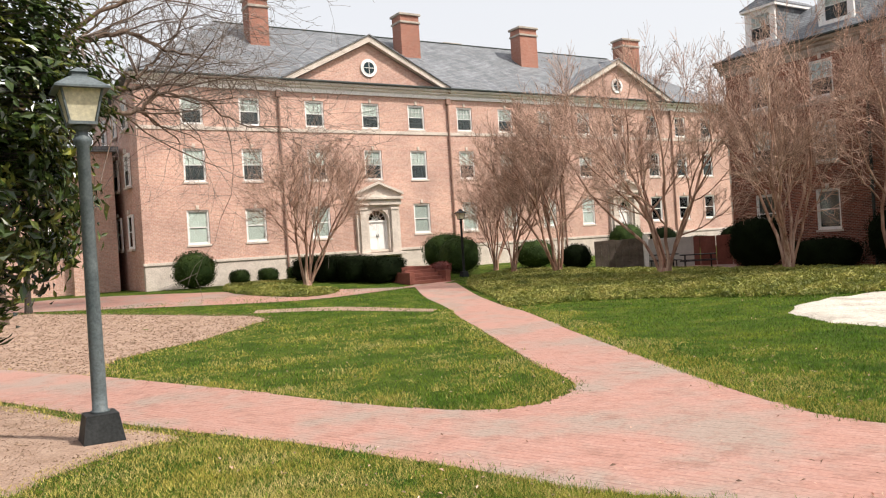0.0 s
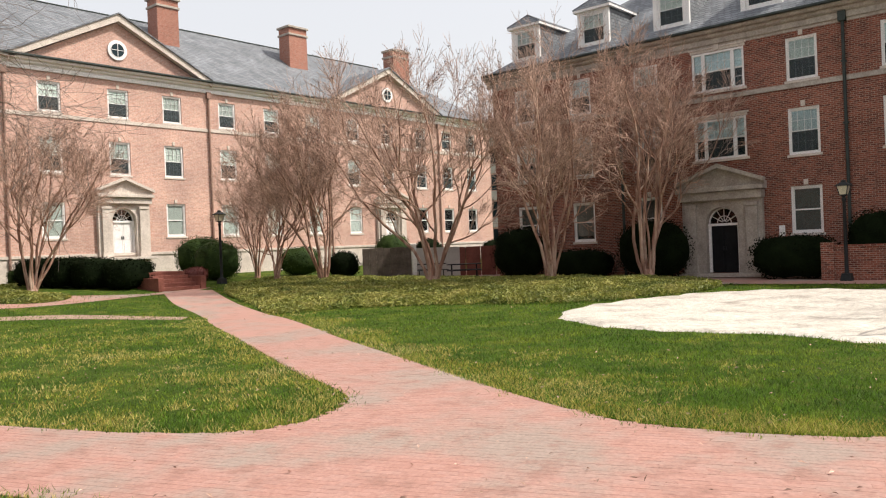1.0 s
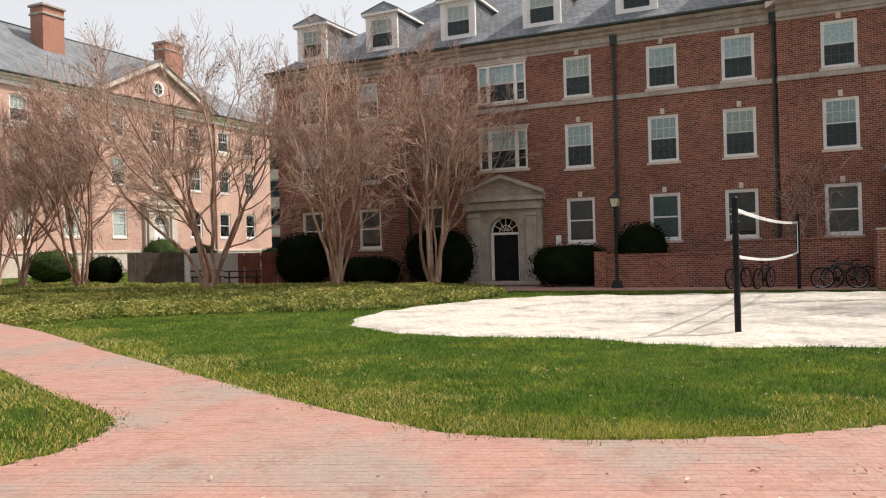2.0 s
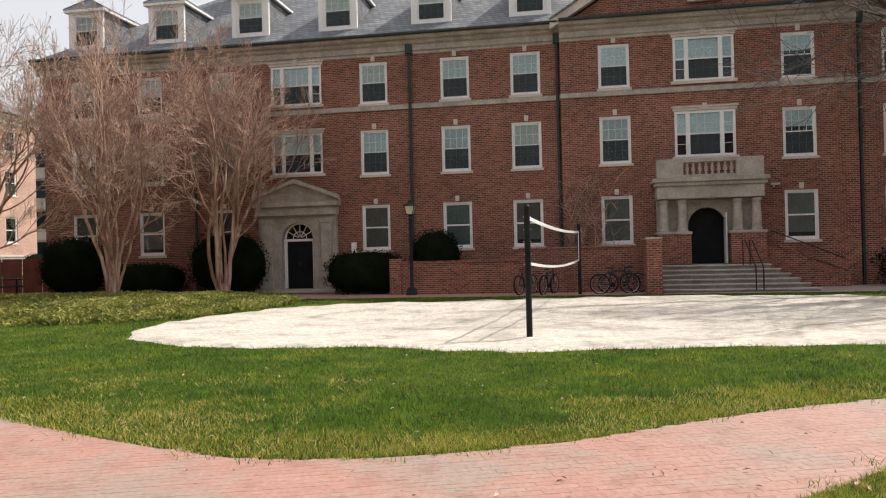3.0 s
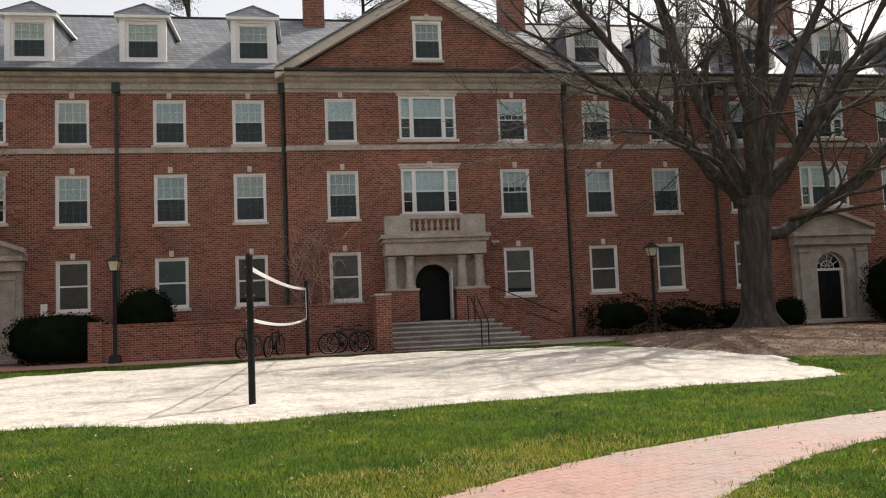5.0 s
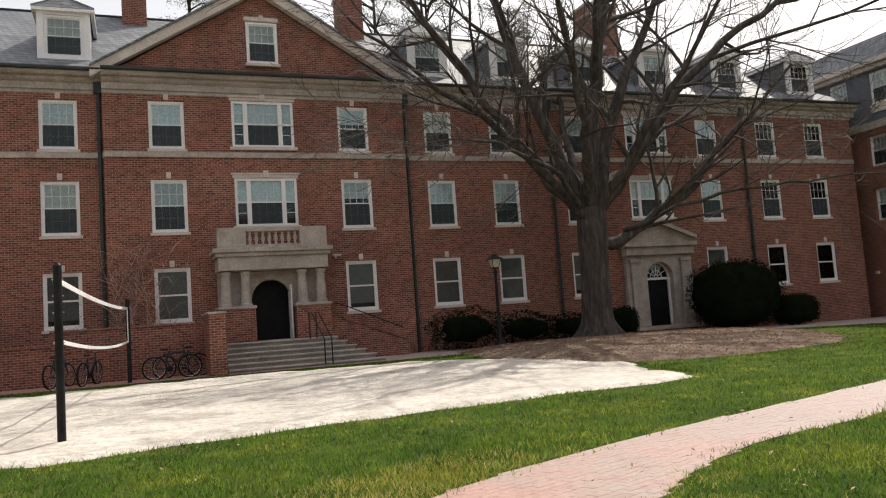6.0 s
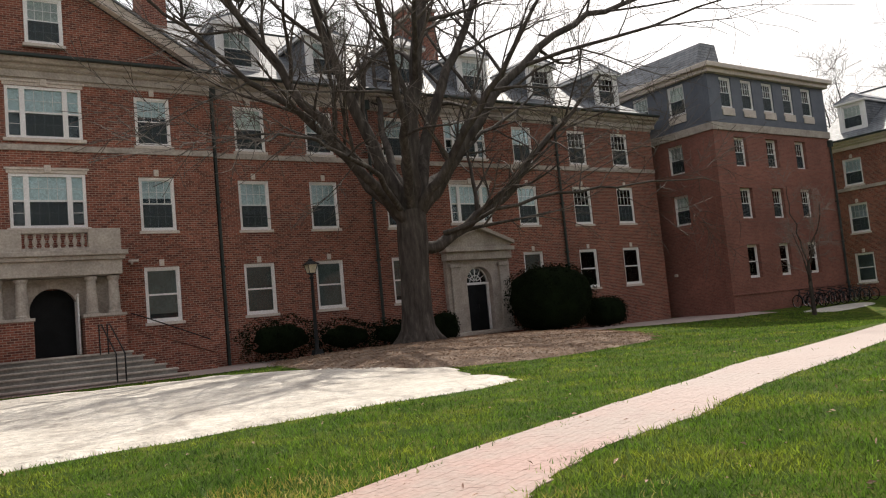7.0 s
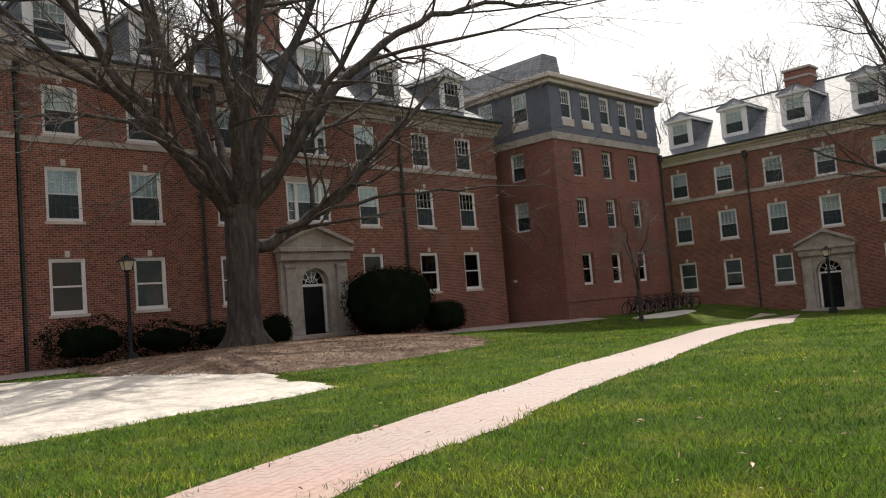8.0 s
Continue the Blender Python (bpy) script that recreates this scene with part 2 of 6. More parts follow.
SOIL = material("pale bare soil", speckled([(0.25, (0.24, 0.16, 0.12)), (0.75, (0.42, 0.31, 0.245))], 2.0, 0.95, 30, 0.8, 0.02, spec=0.05))
TURF = material("turf", turf)
PAVING = material("brick paver", paving)
CONCRETE = material("pale concrete", speckled([(0.3, (0.48, 0.45, 0.41)), (0.7, (0.62, 0.59, 0.54))], 1.2, 0.9, 25, 0.3))
BLADE = material("grass blade", leaf_like([(0.30, (0.045, 0.105, 0.012)), (0.50, (0.105, 0.190, 0.020)), (0.66, (0.23, 0.275, 0.030)), (0.80, (0.44, 0.39, 0.12))], 0.7, 0.6, 0.5, 0.75, 0.3))
COVER = material("groundcover leaf", leaf_like([(0.3, (0.10, 0.13, 0.025)), (0.5, (0.24, 0.25, 0.05)), (0.72, (0.42, 0.38, 0.12))], 0.9, 0.6, 0.25))
# Nearly black: deep shade and crushed blacks are put into the leaf colour.
SHADED_HEDGE = material("hedge leaf with shade in colour", leaf_like([(0.3, (0.004, 0.007, 0.003)), (0.7, (0.010, 0.016, 0.006))], 1.5, 0.85, 0.1, 0.4, 0.03))
HOLLY = material("green shrub leaf", leaf_like([(0.3, (0.016, 0.032, 0.009)), (0.7, (0.046, 0.074, 0.018))], 1.5, 0.7, 0.15, 0.4, 0.1))
REDLEAF = material("dark red shrub leaf", leaf_like([(0.3, (0.10, 0.022, 0.02)), (0.7, (0.20, 0.05, 0.04))], 1.5, 0.55, 0.15))
MAGNOLIA = material("glossy magnolia leaf", leaf_like([(0.3, (0.014, 0.030, 0.008)), (0.52, (0.040, 0.065, 0.014)), (0.68, (0.20, 0.20, 0.04))], 2.2, 0.25, 0.18, 0.6, 0.6))
PINE = material("pine needle", leaf_like([(0.3, (0.028, 0.042, 0.018)), (0.7, (0.055, 0.075, 0.03))], 1.0, 0.6, 0.2))
OAK_BARK = material("oak bark", bark([(0.3, (0.030, 0.025, 0.022)), (0.55, (0.075, 0.064, 0.056)), (0.75, (0.155, 0.138, 0.124))], 7.0))
CRAPE_BARK = material("smooth crape myrtle bark", bark([(0.3, (0.16, 0.075, 0.052)), (0.5, (0.36, 0.215, 0.16)), (0.72, (0.68, 0.53, 0.43))], 5.0, 0.15))
TWIG = material("reddish twig", speckled([(0.3, (0.33, 0.205, 0.155)), (0.7, (0.58, 0.41, 0.33))], 2.0, 0.85, 20, 0.2, island=0.55))
PALE_TWIG = material("warm grey twig", speckled([(0.3, (0.16, 0.13, 0.115)), (0.7, (0.29, 0.245, 0.22))], 2.0, 0.85, 20, 0.2, island=0.2))
GREY_TWIG = material("grey twig", speckled([(0.3, (0.07, 0.058, 0.05)), (0.7, (0.14, 0.12, 0.105))], 2.0, 0.85, 20, 0.2, island=0.2))
TAPE = material("white net tape", speckled([(0.3, (0.74, 0.74, 0.73)), (0.7, (0.82, 0.82, 0.81))], 4.0, 0.6, 40, 0.1))
CORD = material("dark net cord", speckled([(0.3, (0.02,) * 3), (0.7, (0.04,) * 3)], 4.0, 0.7))
RUBBER = material("black rubber", speckled([(0.3, (0.012,) * 3), (0.7, (0.022,) * 3)], 4.0, 0.75, spec=0.1))
STEEL = material("bright steel", speckled([(0.3, (0.45,) * 3), (0.7, (0.6,) * 3)], 6.0, 0.3, 30, 0.05, metal=1.0))
BIKE_PAINT = material("dark bicycle paint", speckled([(0.3, (0.02, 0.022, 0.03)), (0.7, (0.04, 0.042, 0.055))], 3.0, 0.3))
BROWN_BARK = material("brown bark", bark([(0.3, (0.075, 0.05, 0.038)), (0.55, (0.16, 0.115, 0.09)), (0.75, (0.27, 0.215, 0.175))], 6.0))
WOOD_GREY = material("dark stained timber", speckled([(0.3, (0.07, 0.055, 0.045)), (0.7, (0.16, 0.13, 0.11))], 2.5, 0.8, 15))
RUST = material("red-brown fence panel", speckled([(0.3, (0.16, 0.055, 0.04)), (0.7, (0.27, 0.10, 0.075))], 1.5, 0.8, 15))

# ---- building helpers ----
rng = random.Random(7)


def empty(name, m, label, category, group="", kind=""):
    ob = new(name)
    ob.empty_display_size = 0.3
    ob.matrix_world = m
    return tagged(ob, label, category, group, kind)


def mesh_of(bm, mat, smooth=False):
    me = bpy.data.meshes.new("mesh")
    bmesh.ops.recalc_face_normals(bm, faces=bm.faces)
    if smooth:
        for fc in bm.faces:
            fc.smooth = True
    bm.to_mesh(me)
    bm.free()
    me.materials.append(mat)
    return me


def part(name, bm, mat, parent, label="", smooth=False, at=None):
    me = bm if isinstance(bm, bpy.types.Mesh) else mesh_of(bm, mat, smooth)
    ob = new(name, me)
    ob.parent = parent
    if at is not None:
        ob.matrix_local = at
    return tagged(ob, label) if label else ob


def raw_mesh(verts, faces, mat, smooth=False):
    me = bpy.data.meshes.new("mesh")
    me.from_pydata([tuple(v) for v in verts], [], faces)
    if smooth:
        me.polygons.foreach_set("use_smooth", [True] * len(me.polygons))
    me.materials.append(mat)
    me.update()
    return me


def box(bm, x0, x1, y0, y1, z0, z1):
    v = [bm.verts.new(p) for p in ((x0, y0, z0), (x1, y0, z0), (x1, y1, z0), (x0, y1, z0), (x0, y0, z1), (x1, y0, z1), (x1, y1, z1), (x0, y1, z1))]
    for q in ((0, 3, 2, 1), (4, 5, 6, 7), (0, 1, 5, 4), (1, 2, 6, 5), (2, 3, 7, 6), (3, 0, 4, 7)):
        bm.faces.new([v[i] for i in q])


def boxes(*dims, bevel=0.0):
    bm = bmesh.new()
    for d in dims:
        box(bm, *d)
    if bevel:
        bmesh.ops.bevel(bm, geom=bm.edges[:], offset=bevel, segments=1, affect="EDGES")
    return bm


def prism(bm, poly, y0, y1):
    """A polygon in x, z pulled from y0 to y1."""
    a = [bm.verts.new((x, y0, z)) for x, z in poly]
    b = [bm.verts.new((x, y1, z)) for x, z in poly]
    bm.faces.new(a)
    bm.faces.new(b[::-1])
    for i in range(len(poly)):
        j = (i + 1) % len(poly)
        bm.faces.new((a[i], a[j], b[j], b[i]))


def lathe(bm, profile, cx=0.0, cy=0.0, n=12, turn=0.0):
    """A turned form from (radius, z) pairs."""
    rings = [[bm.verts.new((cx + r * math.cos(turn + 2 * math.pi * i / n), cy + r * math.sin(turn + 2 * math.pi * i / n), z)) for i in range(n)] for r, z in profile]
    for a, b in zip(rings, rings[1:]):
        for i in range(n):
            bm.faces.new((a[i], a[(i + 1) % n], b[(i + 1) % n], b[i]))
    bm.faces.new(rings[0][::-1])
    bm.faces.new(rings[-1])


def tube(bm, pts, radii, n=8, close=True):
    pts = [Vector(p) for p in pts]
    rings = []
    for i, p in enumerate(pts):
        d = (pts[min(i + 1, len(pts) - 1)] - pts[max(i - 1, 0)]).normalized()
        a = d.orthogonal().normalized() if not rings else (axis - d * axis.dot(d)).normalized()
        axis = a
        b = d.cross(a)
        r = radii[i] if isinstance(radii, (list, tuple)) else radii
        rings.append([bm.verts.new(p + (a * math.cos(2 * math.pi * k / n) + b * math.sin(2 * math.pi * k / n)) * r) for k in range(n)])
    for s, e in zip(rings, rings[1:]):
        for k in range(n):
            bm.faces.new((s[k], s[(k + 1) % n], e[(k + 1) % n], e[k]))
    if close:
        bm.faces.new(rings[0][::-1])
        bm.faces.new(rings[-1])


def holed_wall(u0, u1, z0, z1, holes, thick=0.35, front=0.0):
    """A wall with openings right through it; x along, y into the house."""
    us = sorted({u0, u1, *[h[0] for h in holes], *[h[1] for h in holes]})
    zs = sorted({z0, z1, *[h[2] for h in holes], *[h[3] for h in holes]})
    bm = bmesh.new()
    cache = {}

    def vert(x, y, z):
        key = (round(x, 4), round(y, 4), round(z, 4))
        if key not in cache:
            cache[key] = bm.verts.new((x, y, z))
        return cache[key]

    def solid(i, j):
        if not (0 <= i < len(us) - 1 and 0 <= j < len(zs) - 1):
            return False
        x, z = (us[i] + us[i + 1]) / 2, (zs[j] + zs[j + 1]) / 2
        return not any(h[0] < x < h[1] and h[2] < z < h[3] for h in holes)

    y0, y1 = front, front + thick
    for i in range(len(us) - 1):
        for j in range(len(zs) - 1):
            if not solid(i, j):
                continue
            a, b, c, d = us[i], us[i + 1], zs[j], zs[j + 1]
            bm.faces.new((vert(a, y0, c), vert(b, y0, c), vert(b, y0, d), vert(a, y0, d)))
            bm.faces.new((vert(a, y1, d), vert(b, y1, d), vert(b, y1, c), vert(a, y1, c)))
            if not solid(i - 1, j):
                bm.faces.new((vert(a, y0, c), vert(a, y0, d), vert(a, y1, d), vert(a, y1, c)))
            if not solid(i + 1, j):
                bm.faces.new((vert(b, y0, d), vert(b, y0, c), vert(b, y1, c), vert(b, y1, d)))
            if not solid(i, j - 1):
                bm.faces.new((vert(b, y0, c), vert(a, y0, c), vert(a, y1, c), vert(b, y1, c)))
            if not solid(i, j + 1):
                bm.faces.new((vert(a, y0, d), vert(b, y0, d), vert(b, y1, d), vert(a, y1, d)))
    return bm


WINDOW_MESHES = {}


def window_set(w, h, bars, split, shade=None):
    """Meshes of a sash window, origin at the middle of its sill."""
    key = (w, h, bars, split, shade)
    if key in WINDOW_MESHES:
        return WINDOW_MESHES[key]
    a, f = w / 2, 0.085
    fr = holed_wall(-a, a, 0, h, [(-a + f, a - f, f, h - f)], 0.12)
    i = a - f
    sash = holed_wall(-i, i, f, h - f, [(-i + 0.04, i - 0.04, f + 0.05, h / 2 - 0.03), (-i + 0.04, i - 0.04, h / 2 + 0.03, h - f - 0.045)], 0.045, 0.038)
    out = {"frame": mesh_of(fr, WHITE), "sash": mesh_of(sash, WHITE)}
    if bars:
        m = bmesh.new()
        for k in range(1, 4):
            x = -i + 2 * i * k / 4
            box(m, x - 0.008, x + 0.008, 0.045, 0.07, f, h - f)
        for z in (f + (h / 2 - f) / 2, h - f - (h / 2 - f) / 2):
            box(m, -i, i, 0.046, 0.069, z - 0.008, z + 0.008)
        out["glazing_grid"] = mesh_of(m, WHITE)
        out["outer_screen"] = mesh_of(boxes((-i + 0.03, i - 0.03, 0.030, 0.034, f + 0.03, h / 2 - 0.01)), MESH_SCREEN)
    out["pane"] = mesh_of(boxes((-i, i, 0.056, 0.060, f, h - f)), GLASS)
    out["sill"] = mesh_of(boxes((-a - 0.07, a + 0.07, -0.09, 0.10, -0.11, -0.002), bevel=0.01), STONE)
    out["keystone"] = mesh_of(boxes((-0.085, 0.085, -0.09, 0.05, h + 0.03, h + 0.26), bevel=0.012), STONE)
    z = f + (h - 2 * f) * split
    out["blind"] = mesh_of(boxes((-i - 0.03, i + 0.03, 0.082, 0.088, z, h)), {"grey": SHADE, "teal": SKY_TINT_BLIND}.get(shade, BLIND))
    # Opaque dark sheet behind the blind, standing in for the unlit room.
    out["insect_screen"] = mesh_of(boxes((-i - 0.03, i + 0.03, 0.094, 0.098, 0.02, h)), DIM_ROOM)
    WINDOW_MESHES[key] = out
    return out


def sash_window(parent, x, z, w=1.22, h=1.9, bars=True, split=0.5, front=0.0, key=True, m=None, shade=None):
    s = window_set(w, h, bars, split, shade)
    ob = part("window", s["frame"], None, parent, at=(m or Matrix()) @ pose(x, front + 0.05, z))
    for name in s:
        if name == "frame" or (name == "keystone" and not key):
            continue
        c = part(name, s[name], None, ob)
        if name == "pane":
            c.visible_shadow = False
    return ob


def rows_of_windows(parent, xs, rows, front=0.0, skip=(), shade="grey", upper="", drawn=None):
    """One sash window for each column and row; gives the openings."""
    holes = []
    for x in xs:
        for n, (z, h, bars) in enumerate(rows):
            if (x, n) in skip:
                continue
            split = rng.choice((0.5, 0.5, 0.5, 0.62, 0.3)) if bars else rng.choice((0.0, 0.0, 0.12))
            split = split if drawn is None else (rng.choice((drawn, 0.3, 0.5)) if bars else 0.0)
            sash_window(parent, x, z, 1.22, h, bars, split, front, shade=(upper or rng.choice(("teal", "teal", "teal", None))) if bars else shade)
            holes.append((x - 0.61, x + 0.61, z, z + h))
    return holes


def triple_window(parent, x, z, h, front=0.0):
    """A wide window with two narrow side lights and a stone head."""
    w = 2.3
    a = w / 2
    fr = holed_wall(-a, a, 0, h, [(p, q, z0, z1) for p, q in ((-a + 0.1, -0.72), (-0.56, 0.56), (0.72, a - 0.1)) for z0, z1 in ((0.09, h / 2 - 0.03), (h / 2 + 0.03, h - 0.1))], 0.14)
    ob = part("window", mesh_of(fr, WHITE), None, parent, at=pose(x, front + 0.03, z))
    m = bmesh.new()
    for k in (-1, 0, 1):
        box(m, k * 0.28 - 0.008, k * 0.28 + 0.008, 0.05, 0.075, 0.09, h - 0.1)
    for zz in (h * 0.28, h * 0.73):
        for p, q in ((-a + 0.1, -0.72), (-0.56, 0.56), (0.72, a - 0.1)):
            box(m, p, q, 0.051, 0.074, zz - 0.008, zz + 0.008)
    part("glazing_grid", m, WHITE, ob)
    for p, q in ((-a + 0.1, -0.72), (-0.56, 0.56), (0.72, a - 0.1)):
        part("pane", boxes((p, q, 0.06, 0.064, 0.09, h - 0.1)), GLASS, ob).visible_shadow = False
    part("outer_screen", boxes((-0.56, 0.56, 0.036, 0.040, 0.09, h / 2 - 0.03)), MESH_SCREEN, ob)
    part("blind", boxes((-a + 0.05, a - 0.05, 0.085, 0.091, h * 0.5, h - 0.02)), SKY_TINT_BLIND, ob)
    part("insect_screen", boxes((-a + 0.05, a - 0.05, 0.096, 0.1, 0.02, h - 0.02)), DIM_ROOM, ob)
    part("sill", boxes((-a - 0.1, a + 0.1, -0.1, 0.1, -0.12, -0.002), bevel=0.01), STONE, ob)
    part("stone_head", boxes((-a - 0.06, a + 0.06, -0.04, 0.05, h + 0.002, h + 0.12), (-a - 0.12, a + 0.12, -0.08, 0.06, h + 0.12, h + 0.19), (-0.1, 0.1, -0.1, 0.05, h + 0.02, h + 0.27), bevel=0.008), STONE, ob)
    return (x - a, x + a, z, z + h)


def arch(cx, z, r, n=14, a0=0.0, a1=math.pi):
    return [(cx + r * math.cos(a0 + (a1 - a0) * i / n), z + r * math.sin(a0 + (a1 - a0) * i / n)) for i in range(n + 1)]


def fan_light(parent, cx, z, r, y):
    """A half-round window over a door: bars like a fan, glass behind."""
    bm = bmesh.new()
    outer, inner = arch(cx, z, r), arch(cx, z, r - 0.06)
    prism(bm, outer + inner[::-1], y, y + 0.06)
    for a in (r * 0.45,):
        prism(bm, arch(cx, z, a + 0.015) + arch(cx, z, a - 0.015)[::-1], y + 0.015, y + 0.045)
    for k in range(1, 6):
        ang = math.pi * k / 6
        c, s = math.cos(ang), math.sin(ang)
        prism(bm, [(cx + c * 0.08 - s * 0.014, z + s * 0.08 + c * 0.014), (cx + c * 0.08 + s * 0.014, z + s * 0.08 - c * 0.014), (cx + c * (r - 0.04) + s * 0.014, z + s * (r - 0.04) - c * 0.014), (cx + c * (r - 0.04) - s * 0.014, z + s * (r - 0.04) + c * 0.014)], y + 0.017, y + 0.043)
    fan = part("fanlight", bm, WHITE, parent)
    g = bmesh.new()
    prism(g, arch(cx, z, r - 0.05), y + 0.03, y + 0.034)
    part("pane", g, GLASS, fan).visible_shadow = False
    return fan


def arched_face(x0, x1, z0, z1, cx, r, zs, y0, y1):
    """A slab with a round-headed opening cut up from its foot."""
    bm = bmesh.new()
    prism(bm, [(x0, z0), (cx - r, z0), (cx - r, zs)] + [(x0, zs)], y0, y1)
    prism(bm, [(cx + r, z0), (x1, z0), (x1, zs), (cx + r, zs)], y0, y1)
    top = arch(cx, zs, r)[::-1]
    n = len(top)
    for i in range(n - 1):
        (ax, az), (bx, bz) = top[i], top[i + 1]
        prism(bm, [(ax, az), (bx, bz), (bx, z1), (ax, z1)], y0, y1)
    prism(bm, [(x0, zs), (cx - r, zs), (cx - r, z1), (x0, z1)], y0, y1)
    prism(bm, [(cx + r, zs), (x1, zs), (x1, z1), (cx + r, z1)], y0, y1)
    bmesh.ops.remove_doubles(bm, verts=bm.verts, dist=0.0005)
    return bm


def stone_portal(parent, cx, z0, front, mat, door_mat, white_door=False, w=3.5, scale=1.0):
    """A pilastered doorway with a pediment, fanlight and door. Gives its opening in the wall."""
    a = w / 2
    body = arched_face(cx - a, cx + a, z0, z0 + 3.45 * scale, cx, 0.70, z0 + 2.35 * scale, front - 0.22, front + 0.30)
    p = part("door_surround", body, mat, parent, "weathered limestone door surround with pilasters and pediment")
    for s in (-1, 1):
        x = cx + s * (a - 0.42)
        part("pilaster", boxes((x - 0.24, x + 0.24, front - 0.36, front - 0.222, z0 + 0.3, z0 + 3.1 * scale), (x - 0.30, x + 0.30, front - 0.42, front - 0.222, z0, z0 + 0.298), (x - 0.29, x + 0.29, front - 0.41, front - 0.222, z0 + 3.102 * scale, z0 + 3.28 * scale), bevel=0.012), mat, p)
    part("entablature", boxes((cx - a - 0.06, cx + a + 0.06, front - 0.44, front, z0 + 3.452 * scale, z0 + 3.85 * scale), (cx - a - 0.16, cx + a + 0.16, front - 0.58, front, z0 + 3.852 * scale, z0 + 4.05 * scale), bevel=0.015), mat, p)
    zz = z0 + 4.052 * scale
    ped = bmesh.new()
    prism(ped, [(cx - a - 0.16, zz), (cx + a + 0.16, zz), (cx + a + 0.16, zz + 0.14), (cx, zz + 0.92 * scale), (cx - a - 0.16, zz + 0.14)], front - 0.30, front)
    part("pediment", ped, mat, p)
    for s in (-1, 1):
        rk = bmesh.new()
        prism(rk, [(cx, zz + 0.92 * scale), (cx + s * (a + 0.2), zz + 0.12), (cx + s * (a + 0.2), zz + 0.28), (cx, zz + 1.10 * scale)], front - 0.56, front - 0.302)
        part("raking_cornice", rk, mat, p)
    fan_light(p, cx, z0 + 2.37 * scale, 0.68, front + 0.08)
    part("door_frame", boxes((cx - 0.70, cx - 0.58, front + 0.06, front + 0.2, z0 + 0.02, z0 + 2.24 * scale), (cx + 0.58, cx + 0.70, front + 0.06, front + 0.2, z0 + 0.02, z0 + 2.24 * scale), (cx - 0.70, cx + 0.70, front + 0.04, front + 0.2, z0 + 2.242 * scale, z0 + 2.36 * scale)), WHITE, p)
    leaf = part("door", boxes((cx - 0.575, cx - 0.005, front + 0.12, front + 0.17, z0 + 0.02, z0 + 2.23 * scale), (cx + 0.005, cx + 0.575, front + 0.12, front + 0.17, z0 + 0.02, z0 + 2.23 * scale), *[(cx + q, cx + q + 0.4, front + 0.105, front + 0.121, z0 + zb, z0 + zt) for q in (-0.49, 0.09) for zb, zt in ((0.2, 0.85), (1.0, 2.05))]), door_mat, p, "white panelled double door" if white_door else "panelled double door, doorway shade in its colour")
    part("handle", boxes((cx - 0.07, cx - 0.04, front + 0.06, front + 0.1, z0 + 0.98, z0 + 1.16), (cx + 0.04, cx + 0.07, front + 0.06, front + 0.1, z0 + 0.98, z0 + 1.16)), DARK_IRON, leaf)
    part("threshold", boxes((cx - a - 0.1, cx + a + 0.1, front - 0.75, front - 0.05, z0 - 0.16, z0 - 0.002), bevel=0.015), mat, p)
    return (cx - 0.9, cx + 0.9, z0, z0 + 3.2 * scale)


def cornice(parent, u0, u1, z, front, mat=STONE):
    bm = bmesh.new()
    prof = [(0.0, -0.55), (-0.10, -0.55), (-0.10, -0.32), (-0.16, -0.30), (-0.24, -0.24), (-0.24, -0.14), (-0.40, -0.12), (-0.46, -0.05), (-0.46, 0.02), (0.0, 0.02)]
    a = [bm.verts.new((u0, front + y, z + h)) for y, h in prof]
    b = [bm.verts.new((u1, front + y, z + h)) for y, h in prof]
    bm.faces.new(a)
    bm.faces.new(b[::-1])
    for i in range(len(prof)):
        j = (i + 1) % len(prof)
        bm.faces.new((a[i], a[j], b[j], b[i]))
    part("cornice", bm, mat, parent, "pale stone cornice")
    part("gutter", boxes((u0, u1, front - 0.60, front - 0.44, z + 0.022, z + 0.13), bevel=0.02), PIPE, parent, "dark eaves gutter")


def hip_roof(parent, u0, u1, y0, y1, z0, z1, hip_l, hip_r, over=0.45):
    """A ridge roof over the plan, with hipped or upright ends."""
    bm = bmesh.new()
    ym = (y0 + y1) / 2
    a, b, c, d = u0 - over * (hip_l > 0), u1 + over * (hip_r > 0), y0 - over, y1 + over
    v = [bm.verts.new(p) for p in ((a, c, z0), (b, c, z0), (b, d, z0), (a, d, z0), (a + hip_l, ym, z1), (b - hip_r, ym, z1))]
    for q in ((0, 1, 5, 4), (2, 3, 4, 5), (0, 4, 3), (1, 2, 5), (3, 2, 1, 0)):
        bm.faces.new([v[i] for i in q])
    ob = part("roof", bm, SLATE, parent, "blue-grey slate roof")
    part("ridge_cap", boxes((a + hip_l, b - hip_r, ym - 0.09, ym + 0.09, z1 - 0.04, z1 + 0.05), bevel=0.02), PIPE, ob)
    return ob


